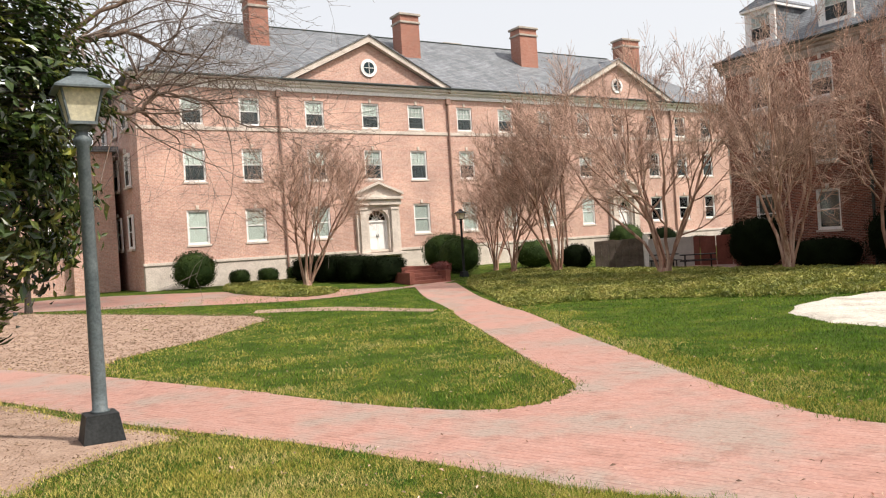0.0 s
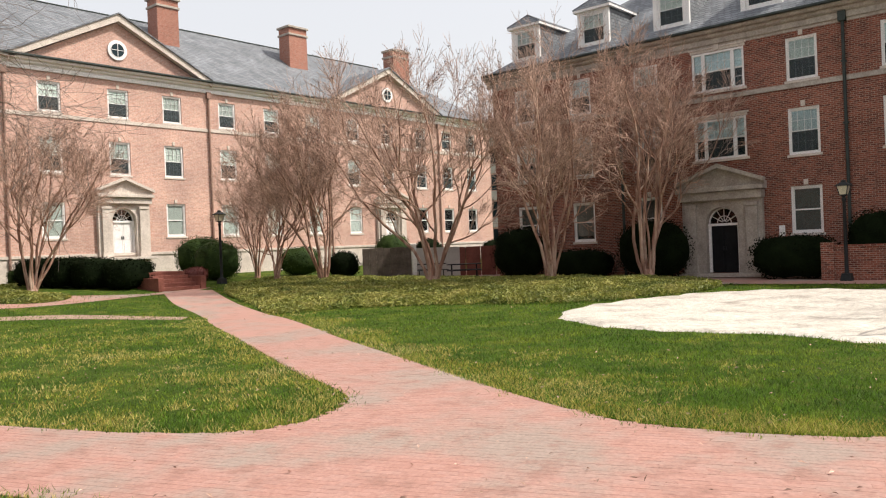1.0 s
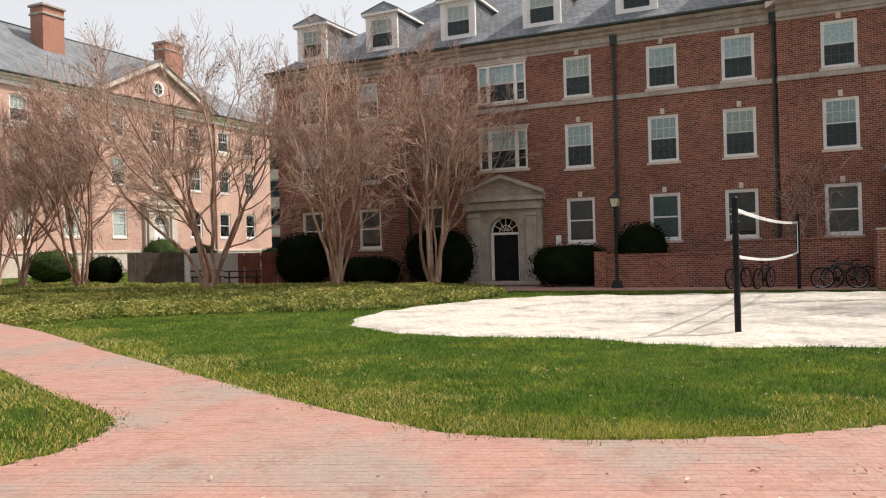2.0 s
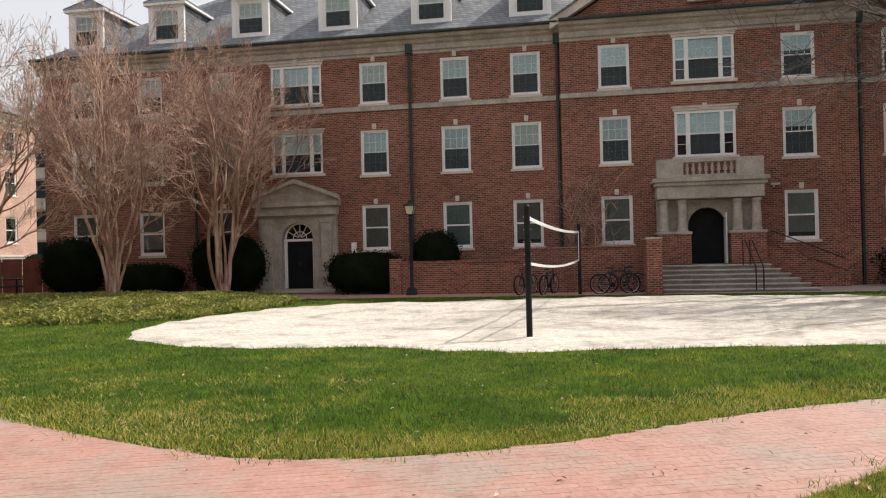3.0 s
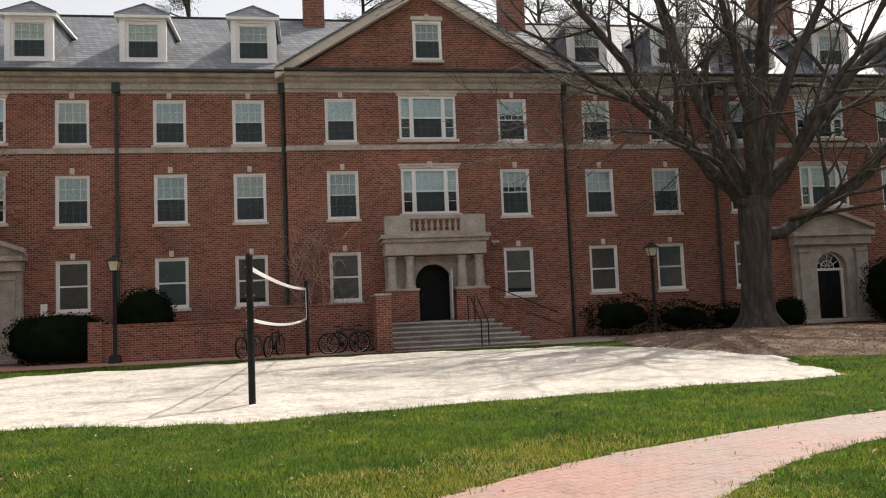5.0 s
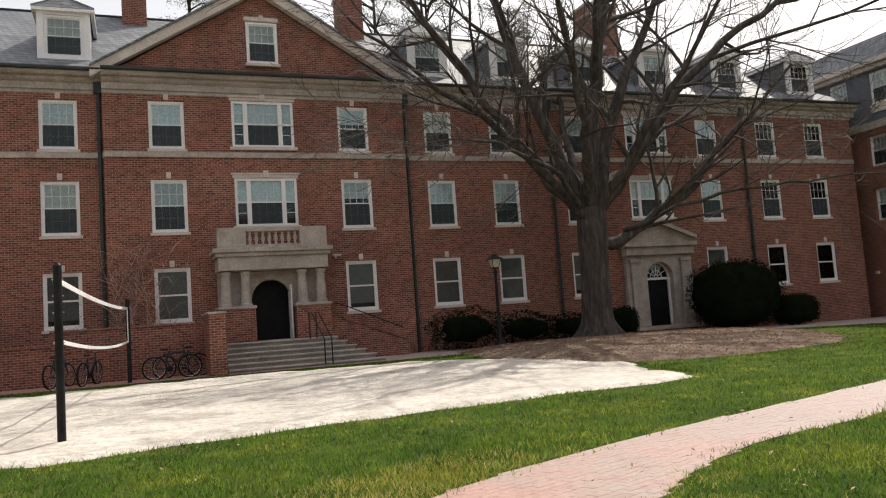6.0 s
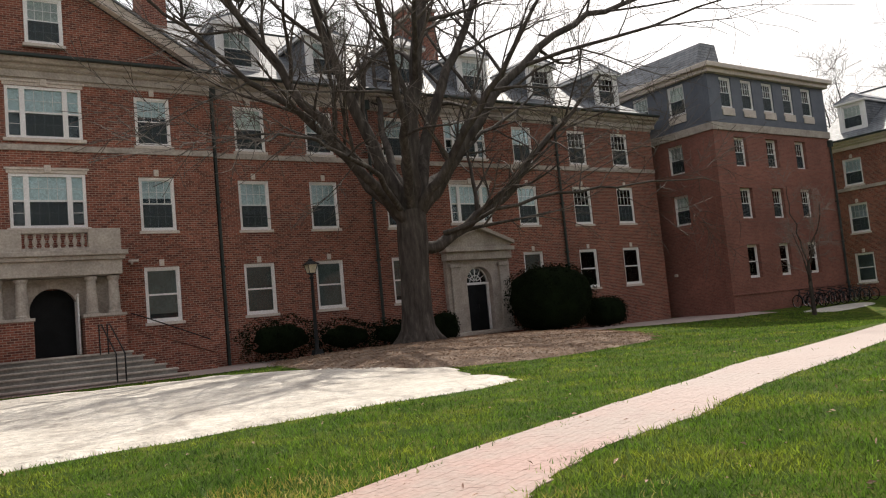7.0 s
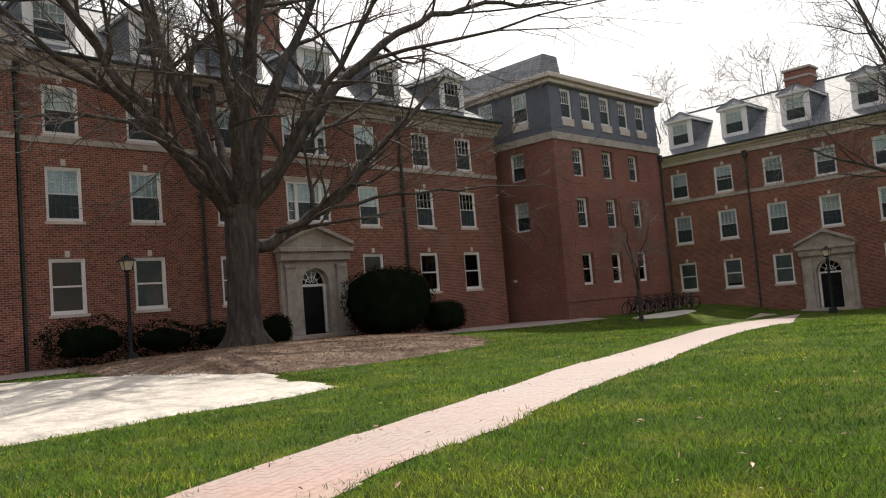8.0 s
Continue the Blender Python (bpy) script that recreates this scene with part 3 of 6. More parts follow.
def dormer(parent, x, y, z, slope, w=1.75, h=1.95):
    """A small gabled roof window with white face and slate cheeks."""
    a = w / 2
    depth = (h + 0.3) / slope
    ob = part("dormer", boxes((-a, -a + 0.22, 0, 0.14, 0, h), (a - 0.22, a, 0, 0.14, 0, h), (-a + 0.22, a - 0.22, 0, 0.14, 0, 0.16), (-a + 0.22, a - 0.22, 0, 0.14, h - 0.24, h), bevel=0.01), WHITE, parent, "white gabled dormer with slate cheeks", at=pose(x, y, z))
    for s in (-1, 1):
        c = bmesh.new()
        q = [(0.14, 0.0), (0.14, h), (depth, h)]
        lo = [c.verts.new((s * (a - 0.03), yy, zz)) for yy, zz in q]
        hi = [c.verts.new((s * (a - 0.11), yy, zz)) for yy, zz in q]
        c.faces.new(lo)
        c.faces.new(hi[::-1])
        for i in range(3):
            c.faces.new((lo[i], lo[(i + 1) % 3], hi[(i + 1) % 3], hi[i]))
        part("cheek", c, SIDING, ob)
    r = bmesh.new()
    peak, eave, back = h + 0.55, h - 0.02, depth + 0.75
    for s in (-1, 1):
        prism_pts = [(s * (a + 0.16), -0.16, eave), (0, 0.30, peak), (0, back, peak), (s * (a + 0.16), back * 0.8, eave)]
        lo = [r.verts.new(p) for p in prism_pts]
        hi = [r.verts.new((p[0], p[1], p[2] + 0.06)) for p in prism_pts]
        r.faces.new(lo)
        r.faces.new(hi[::-1])
        for i in range(4):
            r.faces.new((lo[i], lo[(i + 1) % 4], hi[(i + 1) % 4], hi[i]))
    f = [r.verts.new(p) for p in ((-a - 0.16, -0.16, eave), (a + 0.16, -0.16, eave), (0, 0.30, peak))]
    r.faces.new(f)
    part("dormer_roof", r, SLATE, ob)
    tr = boxes((-a - 0.15, a + 0.15, -0.15, 0.0, h - 0.14, h - 0.025), (-a - 0.15, -a - 0.02, -0.0, depth * 0.9, h - 0.14, h - 0.025), (a + 0.02, a + 0.15, 0.0, depth * 0.9, h - 0.14, h - 0.025))
    part("eaves_trim", tr, WHITE, ob)
    s = window_set(1.30, h - 0.42, True, 0.5)
    for name in ("frame", "sash", "glazing_grid", "outer_screen", "pane", "blind", "insect_screen"):
        c = part(name if name != "frame" else "window_frame", s[name], None, ob, at=pose(0, 0.03, 0.17))
        if name == "pane":
            c.visible_shadow = False
    return ob


def chimney(parent, x0, x1, y0, y1, z0, z1, mat):
    ob = part("chimney", boxes((x0, x1, y0, y1, z0, z1)), mat, parent, "tall brick chimney stack")
    part("chimney_cap", boxes((x0 - 0.08, x1 + 0.08, y0 - 0.08, y1 + 0.08, z1 - 0.55, z1 - 0.4), (x0 - 0.12, x1 + 0.12, y0 - 0.12, y1 + 0.12, z1 + 0.002, z1 + 0.16), bevel=0.02), STONE_DARK, ob)


def drainpipe(parent, x, z0, z1, front, mat=PIPE):
    bm = bmesh.new()
    lathe(bm, [(0.065, z0), (0.065, z1 - 0.5)], x, front - 0.10, 8)
    box(bm, x - 0.14, x + 0.14, front - 0.22, front - 0.02, z1 - 0.5, z1 - 0.12)
    z = z0 + 1.2
    while z < z1 - 1:
        box(bm, x - 0.09, x + 0.09, front - 0.18, front + 0.02, z, z + 0.07)
        z += 2.4
    part("drainpipe", bm, mat, parent, "dark downpipe with hopper head" if mat is PIPE else "brown downpipe with hopper head")


def room_dark_sheet(parent, u0, u1, z0, z1, y, back=1.3):
    """A near-black sheet behind the windows, standing in for the dim rooms."""
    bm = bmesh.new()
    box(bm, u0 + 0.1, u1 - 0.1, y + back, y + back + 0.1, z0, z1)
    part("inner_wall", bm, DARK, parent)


def pediment(parent, x0, x1, z0, apex, front, back, mat, slope_mat=SLATE):
    cx = (x0 + x1) / 2
    bm = bmesh.new()
    prism(bm, [(x0, z0), (x1, z0), (cx, apex)], front, front + 0.3)
    ob = part("gable", bm, mat, parent, "brick gable with raking stone cornice")
    for s, e in ((x0 - 0.35, cx), (x1 + 0.35, cx)):
        zb = z0 - 0.12
        rk = bmesh.new()
        prism(rk, [(s, zb), (e, apex + 0.02), (e, apex + 0.42), (s, zb + 0.36)], front - 0.34, front - 0.003)
        part("raking_cornice", rk, STONE, ob)
        rf = bmesh.new()
        prism(rf, [(s, zb + 0.362), (e, apex + 0.422), (e, apex + 0.50), (s, zb + 0.44)], front - 0.42, back)
        part("gable_roof", rf, slope_mat, ob)
    return ob

# ---- ground ----
def gz(x, y):
    """Height of the ground: level round the middle, up towards the pale house, down to the far end."""
    def ease(t):
        t = min(max(t, 0.0), 1.0)
        return t * t * (3 - 2 * t)
    return 0.95 * ease((-21 - x) / 20) + 0.22 * ease((y - 17) / 9) * ease((26 - x) / 16 + 0.4) * ease((x + 34) / 10) - 0.85 * ease((x - 16) / 28) * ease((28 - y) / 8)


def inside(poly, x, y):
    x, y = np.asarray(x, float), np.asarray(y, float)
    hit = np.zeros(x.shape, bool)
    for (ax, ay), (bx, by) in zip(poly, poly[1:] + poly[:1]):
        cross = ((ay > y) != (by > y)) & (x < (bx - ax) * (y - ay) / ((by - ay) or 1e-9) + ax)
        hit ^= cross
    return hit


def smooth_line(pts, n=6):
    """A line through the points with rounded bends."""
    out = []
    for i in range(len(pts) - 1):
        p0, p1, p2, p3 = (Vector(pts[max(0, min(len(pts) - 1, i + k))]) for k in (-1, 0, 1, 2))
        for k in range(n):
            t = k / n
            out.append(tuple(0.5 * ((2 * p1) + (p2 - p0) * t + (2 * p0 - 5 * p1 + 4 * p2 - p3) * t * t + (3 * p1 - p0 - 3 * p2 + p3) * t ** 3)))
    return out + [tuple(pts[-1])]


def closed_line(pts, n=6):
    k = len(pts)
    return smooth_line([pts[-1]] + pts + pts[:2], n)[n:n * (k + 1)]


def patch(name, outline, centre, mat, dz, rings=10, rough=0.0, dome=0.0, wobble=0.0):
    """A piece of ground covering, laid over the ground from its middle outwards."""
    verts, faces = [(*centre, gz(*centre) + dz + dome)], []
    n = len(outline)
    for r in range(1, rings + 1):
        k = r / rings
        for i, (x, y) in enumerate(outline):
            w = 1 + wobble * noise.noise((x * 0.9, y * 0.9, 3.1)) * (k > 0.8)
            px, py = centre[0] + (x - centre[0]) * k * w, centre[1] + (y - centre[1]) * k * w
            lift = dome * (1 - k ** 3) + rough * noise.noise((px * 1.3, py * 1.3, 0)) * (k < 1)
            verts.append((px, py, gz(px, py) + (dz if r < rings else dz * 0.5 - 0.03) + lift))
    for i in range(n):
        faces.append((0, 1 + i, 1 + (i + 1) % n))
    for r in range(rings - 1):
        for i in range(n):
            a, b = 1 + r * n + i, 1 + r * n + (i + 1) % n
            faces.append((a, a + n, b + n, b))
    return new(name, raw_mesh(verts, faces, mat, True))


def ribbon(left, right, dz, cols=4):
    verts, faces = [], []
    for (ax, ay), (bx, by) in zip(left, right):
        for k in range(cols + 1):
            x, y = ax + (bx - ax) * k / cols, ay + (by - ay) * k / cols
            verts.append((x, y, gz(x, y) + dz))
    for i in range(len(left) - 1):
        for k in range(cols):
            a = i * (cols + 1) + k
            faces.append((a, a + 1, a + cols + 2, a + cols + 1))
    return verts, faces


axis_x = sorted({*np.arange(-64, 64.1, 1.6).round(2), *[s * v for s in (-1, 1) for v in (75, 90, 120, 170, 260, 420, 700)]})
axis_y = sorted({*np.arange(-20, 64.1, 1.6).round(2), *[s * v for s in (-1, 1) for v in (75, 90, 120, 170, 260, 420, 700)], -30, -45, -60})
gv = [(x, y, gz(x, y)) for y in axis_y for x in axis_x]
nx = len(axis_x)
gf = [(j * nx + i, j * nx + i + 1, (j + 1) * nx + i + 1, (j + 1) * nx + i) for j in range(len(axis_y) - 1) for i in range(nx - 1)]
ground = tagged(new("ground", raw_mesh(gv, gf, TURF, True)), "patchy green and straw-coloured lawn", "ground", kind="structure")

# the brick walks: edges in metres
JUNCTION = closed_line([(-7.9, 4.1), (-7.4, 3.5), (-7.17, 2.8), (-7.32, 2.1), (-8.1, 1.5), (-9.5, 0.87), (-11.86, 0.1), (-14.3, -0.79), (-16.5, -1.55), (-20.76, -3.42), (-27, -6.3),
                        (-22, -7.6), (-15.06, -3.69), (-10.91, -2.24), (-9.14, -1.45), (-7.34, -0.62), (-5.94, -0.1), (-4.62, 0.33), (-3.5, 0.72), (-1.8, 1.95), (0.2, 3.7), (2.45, 5.95), (3.9, 6.98), (5.2, 7.52), (6.6, 7.78), (8.1, 8.35), (10.4, 9.0), (14.1, 9.97),
                        (13.2, 11.2), (9.7, 10.2), (6.5, 9.25), (4.6, 8.7), (3.1, 8.15), (1.9, 7.62), (0.9, 7.05), (0.0, 6.38), (-1.2, 5.48), (-2.3, 4.95), (-3.25, 4.68), (-4.2, 4.68), (-5.5, 5.15), (-7.4, 5.95), (-10.2, 7.35), (-13.8, 9.1), (-21.2, 12.7),
                        (-22.6, 11.2), (-15.6, 7.7), (-11.1, 5.55), (-9.2, 4.72)], 4)
bm = bmesh.new()
bm.faces.new([bm.verts.new((x, y, 0.0092 + gz(x, y))) for x, y in JUNCTION])
walk_base = tagged(new("pavement", mesh_of(bm, PAVING)), "worn red brick footpaths meeting in the lawn", "footpath", kind="structure")
for name, left, right, label in (
        ("pavement_2", smooth_line([(-22.4, 11.0), (-24.6, 11.9), (-27.8, 13.0), (-32.2, 15.0)]), smooth_line([(-21.0, 12.6), (-23.6, 13.7), (-26.6, 14.9), (-31.4, 17.0)]), "brick footpath up to the steps"),
        ("pavement_3", smooth_line([(12.6, 11.05), (16, 11.85), (19.1, 12.75), (23.5, 14.4), (28, 16.2), (38, 20.2), (46, 22.3)]), smooth_line([(13.5, 9.8), (16.2, 10.5), (19.6, 11.45), (24.1, 12.7), (30.7, 14.5), (40, 18), (46.5, 20.2)]), "pale brick footpath to the far door")):
    tagged(new(name, raw_mesh(*ribbon(left, right, 0.010), PAVING)), label, "footpath", kind="structure")
tagged(new("pavement_4", raw_mesh(*ribbon(smooth_line([(-27, 30.6), (0, 30.6), (36, 30.6)], 12), smooth_line([(-27, 25.6), (0, 25.9), (36, 25.9)], 12), 0.012, 8), PAVING)), "shaded brick paving along the house", "footpath", kind="structure")
tagged(new("pavement_5", raw_mesh(*ribbon(smooth_line([(-41.5, 0), (-32, 13.2), (-32.5, 18)], 8), smooth_line([(-37, -6), (-30.5, 7.5), (-31.6, 13.5)], 8), 0.012, 8), PAVING)), "brick paving in front of the pale house", "footpath", kind="structure")

SAND_EDGE = closed_line([(-11.5, 14.9), (-12.6, 17.6), (-12.2, 19.4), (-10.9, 21.8), (-8.9, 23.1), (-6.2, 23.6), (-1, 24.2), (1.7, 24.6), (5.2, 24.2), (8.2, 23.3), (10.0, 20.6), (10.5, 18.1), (9.7, 16), (8.9, 13.65), (6, 13.4), (3.8, 13.2), (1.8, 12.9), (-0.5, 12.5), (-2.0, 12.05), (-2.9, 12.3), (-4.7, 12.75), (-6.3, 12.85), (-8, 12.95), (-9.6, 13.4)], 8)
SAND_EDGE = [(x + 0.30 * noise.noise((x * 0.9, y * 0.9, 7.0)) + 0.16 * noise.noise((x * 2.7, y * 2.7, 1.0)), y + 0.30 * noise.noise((x * 0.9, y * 0.9, 17.0)) + 0.16 * noise.noise((x * 2.7, y * 2.7, 11.0))) for x, y in SAND_EDGE]
tagged(patch("sand_court", SAND_EDGE, (-1.2, 19.2), SAND, 0.055, 44, 0.035, 0.0, 0.02), "trampled pale sand of a volleyball court", "sand court", kind="structure")
MULCH_EDGE = closed_line([(9.2, 25.6), (8.9, 22.2), (10.3, 19.2), (11.3, 18.1), (13.3, 17.4), (16.2, 17.8), (18.6, 18.8), (21.2, 21.8), (21.8, 26), (17.5, 28.4), (13, 28.7), (10, 27.8)], 6)
tagged(patch("mulch_bed", MULCH_EDGE, (15.2, 23.0), MULCH, 0.03, 14, 0.05, 0.22, 0.03), "brown mulch mound round the oak", "mulch bed", kind="structure")
BARE_EDGE = closed_line([(-16.9, -1.8), (-19.5, -0.9), (-21.6, 1.4), (-24.2, 4.0), (-26.9, 5.4), (-31.7, 1.0), (-35.4, -2.7), (-38, -5.5), (-31, -7.6), (-23, -5.0), (-20.6, -3.6)], 6)
tagged(patch("mulch_bed_2", BARE_EDGE, (-26, -1), SOIL, 0.02, 14, 0.03, 0.0, 0.04), "bare brown soil with fallen leaves", "bare soil", kind="structure")
NEAR_BARE = closed_line([(-15.06, -3.85), (-10.95, -2.4), (-9.1, -1.6), (-8.95, -2.5), (-8.1, -3.5), (-7.6, -4.0), (-8.6, -5.9), (-12, -7.2), (-16, -6.2)], 6)
tagged(patch("mulch_bed_3", NEAR_BARE, (-11.0, -4.2), SOIL, 0.012, 12, 0.02, 0.0, 0.05), "pale bare soil round the lamp foot", "bare soil", kind="structure")
BED_EDGE = closed_line([(-21.3, 12.9), (-20, 15.6), (-17.6, 17.4), (-13.4, 18.9), (-10.8, 22.6), (-11.4, 26), (-13.8, 27.8), (-18, 28), (-24, 27.6), (-29.5, 25.6), (-33.8, 22.4), (-33.0, 19.2), (-29.6, 16.4), (-25, 14.6)], 6)
tagged(patch("plant_bed", BED_EDGE, (-21.5, 21.0), TURF, 0.03, 12, 0.06, 0.30, 0.03), "raised groundcover bed under the trees", "plant bed", kind="structure")
BED2_EDGE = closed_line([(-35.2, 9.9), (-32.2, 11.1), (-31.2, 8.9), (-34.7, 6.9), (-39.2, 7.7), (-40.2, 10.3), (-38.3, 11.3)], 6)
tagged(patch("plant_bed_2", BED2_EDGE, (-35.9, 9.3), TURF, 0.02, 8, 0.04, 0.12, 0.03), "groundcover bed round a crape myrtle", "plant bed", kind="structure")


def bed_top(x, y):
    z = gz(x, y)
    if inside(BED_EDGE, x, y):
        z += 0.25
    return z


# plain unseen wall closing the place behind the viewer, added to cut sky light
wall_south = tagged(new("wall_south", mesh_of(boxes((-60, 60, -34.4, -34.0, -0.5, 15.0)), BRICK_RED)), "unseen plain brick wall added to cut southern sky light", "wall", kind="structure")

# ---- the long red house with the central gable ----
FB = 30.69
house = empty("dormitory", pose(0, FB, 0), "long three-storey red brick house with slate roof and dormers", "building")
B_ROWS = [(2.0, 1.92, False), (5.2, 1.9, True), (8.22, 1.75, True)]
left_cols, right_cols = [-23.4, -20.1, -16.6, -9.75, -6.25, -3.32], [10.78, 13.7, 17.2, 24.4, 28.0, 31.1]
holes = rows_of_windows(house, left_cols, B_ROWS)
for cx in (-13.2,):
    holes += [triple_window(house, cx, 5.35, 1.75), triple_window(house, cx, 8.32, 1.72)]
    holes.append(stone_portal(house, cx, 0.42, 0.0, STONE_DARK, DOOR_SHADED, scale=0.91))
part("wall", holed_wall(-25.4, -1.9, 0, 10.65, holes), BRICK_RED, house, "red brick wall")
holes = rows_of_windows(house, right_cols, B_ROWS)
holes += [triple_window(house, 21.0, 5.35, 1.75), triple_window(house, 21.0, 8.32, 1.72), stone_portal(house, 20.9, 0.50, 0.0, STONE_DARK, DOOR_SHADED, scale=0.91)]
part("wall", holed_wall(9.2, 33.6, -1.0, 10.65, holes), BRICK_RED, house, "red brick wall")
GF = -0.26
holes = rows_of_windows(house, [0.22, 7.12], B_ROWS, GF)
holes += [triple_window(house, 3.65, 5.35, 1.8, GF), triple_window(house, 3.65, 8.32, 1.75, GF), (2.85, 4.3, 1.15, 3.2)]
part("wall", holed_wall(-1.898, 9.198, 0, 10.65, holes, 0.6, GF), BRICK_RED, house, "red brick wall of the gabled middle")
part("wall", boxes((-25.4, -25.05, 0.352, 13, 0, 10.65)), BRICK_RED, house)
part("wall", boxes((33.25, 33.6, 0.352, 13, -1.0, 10.65)), BRICK_RED, house)
part("wall", boxes((-25.4, 33.6, 13.002, 13.3, 0, 10.65)), BRICK_RED, house)
part("inner_ceiling", boxes((-25.0, 33.2, 0.4, 13.0, 10.55, 10.6)), DARK, house)
room_dark_sheet(house, -25.2, 33.4, 0, 10.5, 0.0, 1.6)
for u0, u1, fr in ((-25.4, -1.9, 0.0), (9.2, 33.6, 0.0), (-1.9, 9.2, GF)):
    part("belt_course", boxes((u0, u1, fr - 0.05, fr + 0.02, 7.90, 8.10), bevel=0.01), STONE_DARK, house, "stone belt course")
    cornice(house, u0 - 0.3 * (u0 < -20), u1 + 0.3 * (u1 > 30), 10.88, fr, STONE_DARK)
    part("frieze", boxes((u0, u1, fr - 0.03, fr + 0.3, 10.2, 10.34)), STONE_DARK, house)
hip_roof(house, -25.4, 33.6, 0, 13, 10.91, 15.6, 6.5, 6.5)
SL = (15.6 - 10.91) / 6.95
for x in (-23.6, -19.55, -15.5, -11.45, -7.3, -3.1, 10.8, 14.6, 18.6, 22.3, 26.6, 31.3):
    dormer(house, x, 0.62, 11.55, SL)
g = pediment(house, -1.9, 9.2, 10.78, 14.2, GF, 7.0, BRICK_RED)
sash_window(g, 3.75, 11.5, 1.16, 1.6, True, 0.5, GF - 0.14)
part("blind_arch", boxes((3.1, 4.4, GF - 0.14, GF - 0.002, 13.12, 13.3), bevel=0.03), STONE, g)
for x0, x1 in ((-17.7, -15.9), (-1.15, -0.15), (8.45, 9.5), (22.0, 23.8)):
    chimney(house, x0, x1, 5.4, 6.8, 13.5, 17.6, BRICK_RED)
for x, fr in ((-8.15, 0), (-2.02, 0), (9.34, 0), (15.9, 0), (26.5, 0), (-17.9, 0)):
    drainpipe(house, x, 0.2, 10.7, fr)

# porch with paired columns, balustrade and steps
porch = empty("porch", pose(3.6, 29.3, 0), "grey stone porch with paired columns and balustrade", "porch")
part("porch_wall", arched_face(-1.9, 1.9, 1.15, 3.62, -0.05, 0.70, 2.62, 0.55, 0.80), STONE_DARK, porch)
for x in (-1.68, -1.0, 1.0, 1.68):
    c = bmesh.new()
    lathe(c, [(0.21, 2.40), (0.21, 2.46), (0.18, 2.50), (0.175, 2.9), (0.15, 3.45), (0.19, 3.52), (0.20, 3.60)], x, 0.12, 16)
    part("column", c, STONE_DARK, porch, smooth=False)
for s in (-1, 1):
    part("pedestal", boxes((s * 1.34 - 0.62, s * 1.34 + 0.62, -0.10, 1.1, 0.2, 2.30)), BRICK_RED, porch, "brick pedestal")
    part("pedestal_cap", boxes((s * 1.34 - 0.66, s * 1.34 + 0.66, -0.14, 1.1, 2.302, 2.398), bevel=0.01), STONE_DARK, porch)
part("entablature", boxes((-1.93, 1.93, -0.14, 1.12, 3.64, 4.12), (-2.02, 2.02, -0.24, 1.12, 4.122, 4.26), (-2.10, 2.10, -0.34, 1.12, 4.262, 4.42), bevel=0.015), STONE_DARK, porch)
part("carved_date", boxes(*[(-0.33 + k * 0.18, -0.22 + k * 0.18, -0.145, -0.14, 3.82, 3.98) for k in range(4)]), STONE_DARK, porch)
rail = part("balustrade", boxes((-1.93, -0.95, -0.14, 0.14, 4.422, 5.14), (0.95, 1.93, -0.14, 0.14, 4.422, 5.14), (-0.95, 0.95, -0.12, 0.12, 4.422, 4.54), (-0.95, 0.95, -0.14, 0.14, 5.0, 5.14), bevel=0.012), STONE_DARK, porch)
bal = bmesh.new()
lathe(bal, [(0.055, 4.54), (0.055, 4.58), (0.035, 4.62), (0.075, 4.72), (0.07, 4.78), (0.035, 4.90), (0.055, 4.96), (0.055, 5.0)], 0, 0, 10)
bal = mesh_of(bal, STONE_DARK)
for k in range(8):
    part("baluster", bal, None, rail, at=pose(-0.80 + k * 0.2286, 0, 0))
part("floor_slab", boxes((-1.9, 1.9, -0.1, 1.1, 0.95, 1.148)), STONE_DARK, porch)
part("open_door_leaf", boxes((0.60, 0.65, 0.30, 0.86, 1.16, 3.1), bevel=0.01), WHITE, porch, "white door leaf standing open")
# Dark sheet filling the open doorway in place of its shade.
part("inner_door", boxes((-0.7, 0.7, 1.1, 1.15, 1.16, 3.3)), DOOR_SHADED, porch)

steps = empty("porch_steps", pose(3.6, 29.15, 0), "broad grey stone steps with flared end", "steps")
for k in range(6):
    z1 = 1.14 - 0.16 * k
    r = 1.95 + 0.24 * k
    st = part("step", boxes((-2.0, r - 0.04, -0.71 - 0.36 * k, 0.0 if k == 0 else -0.352 - 0.36 * k, 0.0, z1 - 0.062)), STEP_STONE, steps)
    part("tread", boxes((-2.0, r, -0.76 - 0.36 * k, 0.0 if k == 0 else -0.39 - 0.36 * k, z1 - 0.06, z1), bevel=0.012), STONE_DARK, st)
hand_rail = empty("stair_railing", pose(4.55, 28.0, 0), "black metal handrail on the steps", "railing")
for x in (0.0, 0.24):
    bm = bmesh.new()
    tube(bm, [(x, 0.3, 1.1), (x, 0.3, 2.02), (x, -0.1, 2.0), (x, -1.9, 1.1), (x, -1.9, 0.3)], 0.022, 8)
    part("rail", bm, BLACK, hand_rail)
side_wall = empty("stair_side_wall", pose(6.2, 29.4, 0), "sloping brick side wall beside the steps", "wall")
bm = bmesh.new()
prism(bm, [(-0.6, 0.1), (2.4, 0.1), (2.4, 0.75), (-0.6, 1.95)], 0.3, 0.65)
part("wall", bm, BRICK_RED, side_wall)
bm = bmesh.new()
prism(bm, [(-0.65, 1.955), (2.45, 0.755), (2.45, 0.83), (-0.65, 2.03)], 0.26, 0.69)
part("coping", bm, BRICK_RED, side_wall)
bm = bmesh.new()
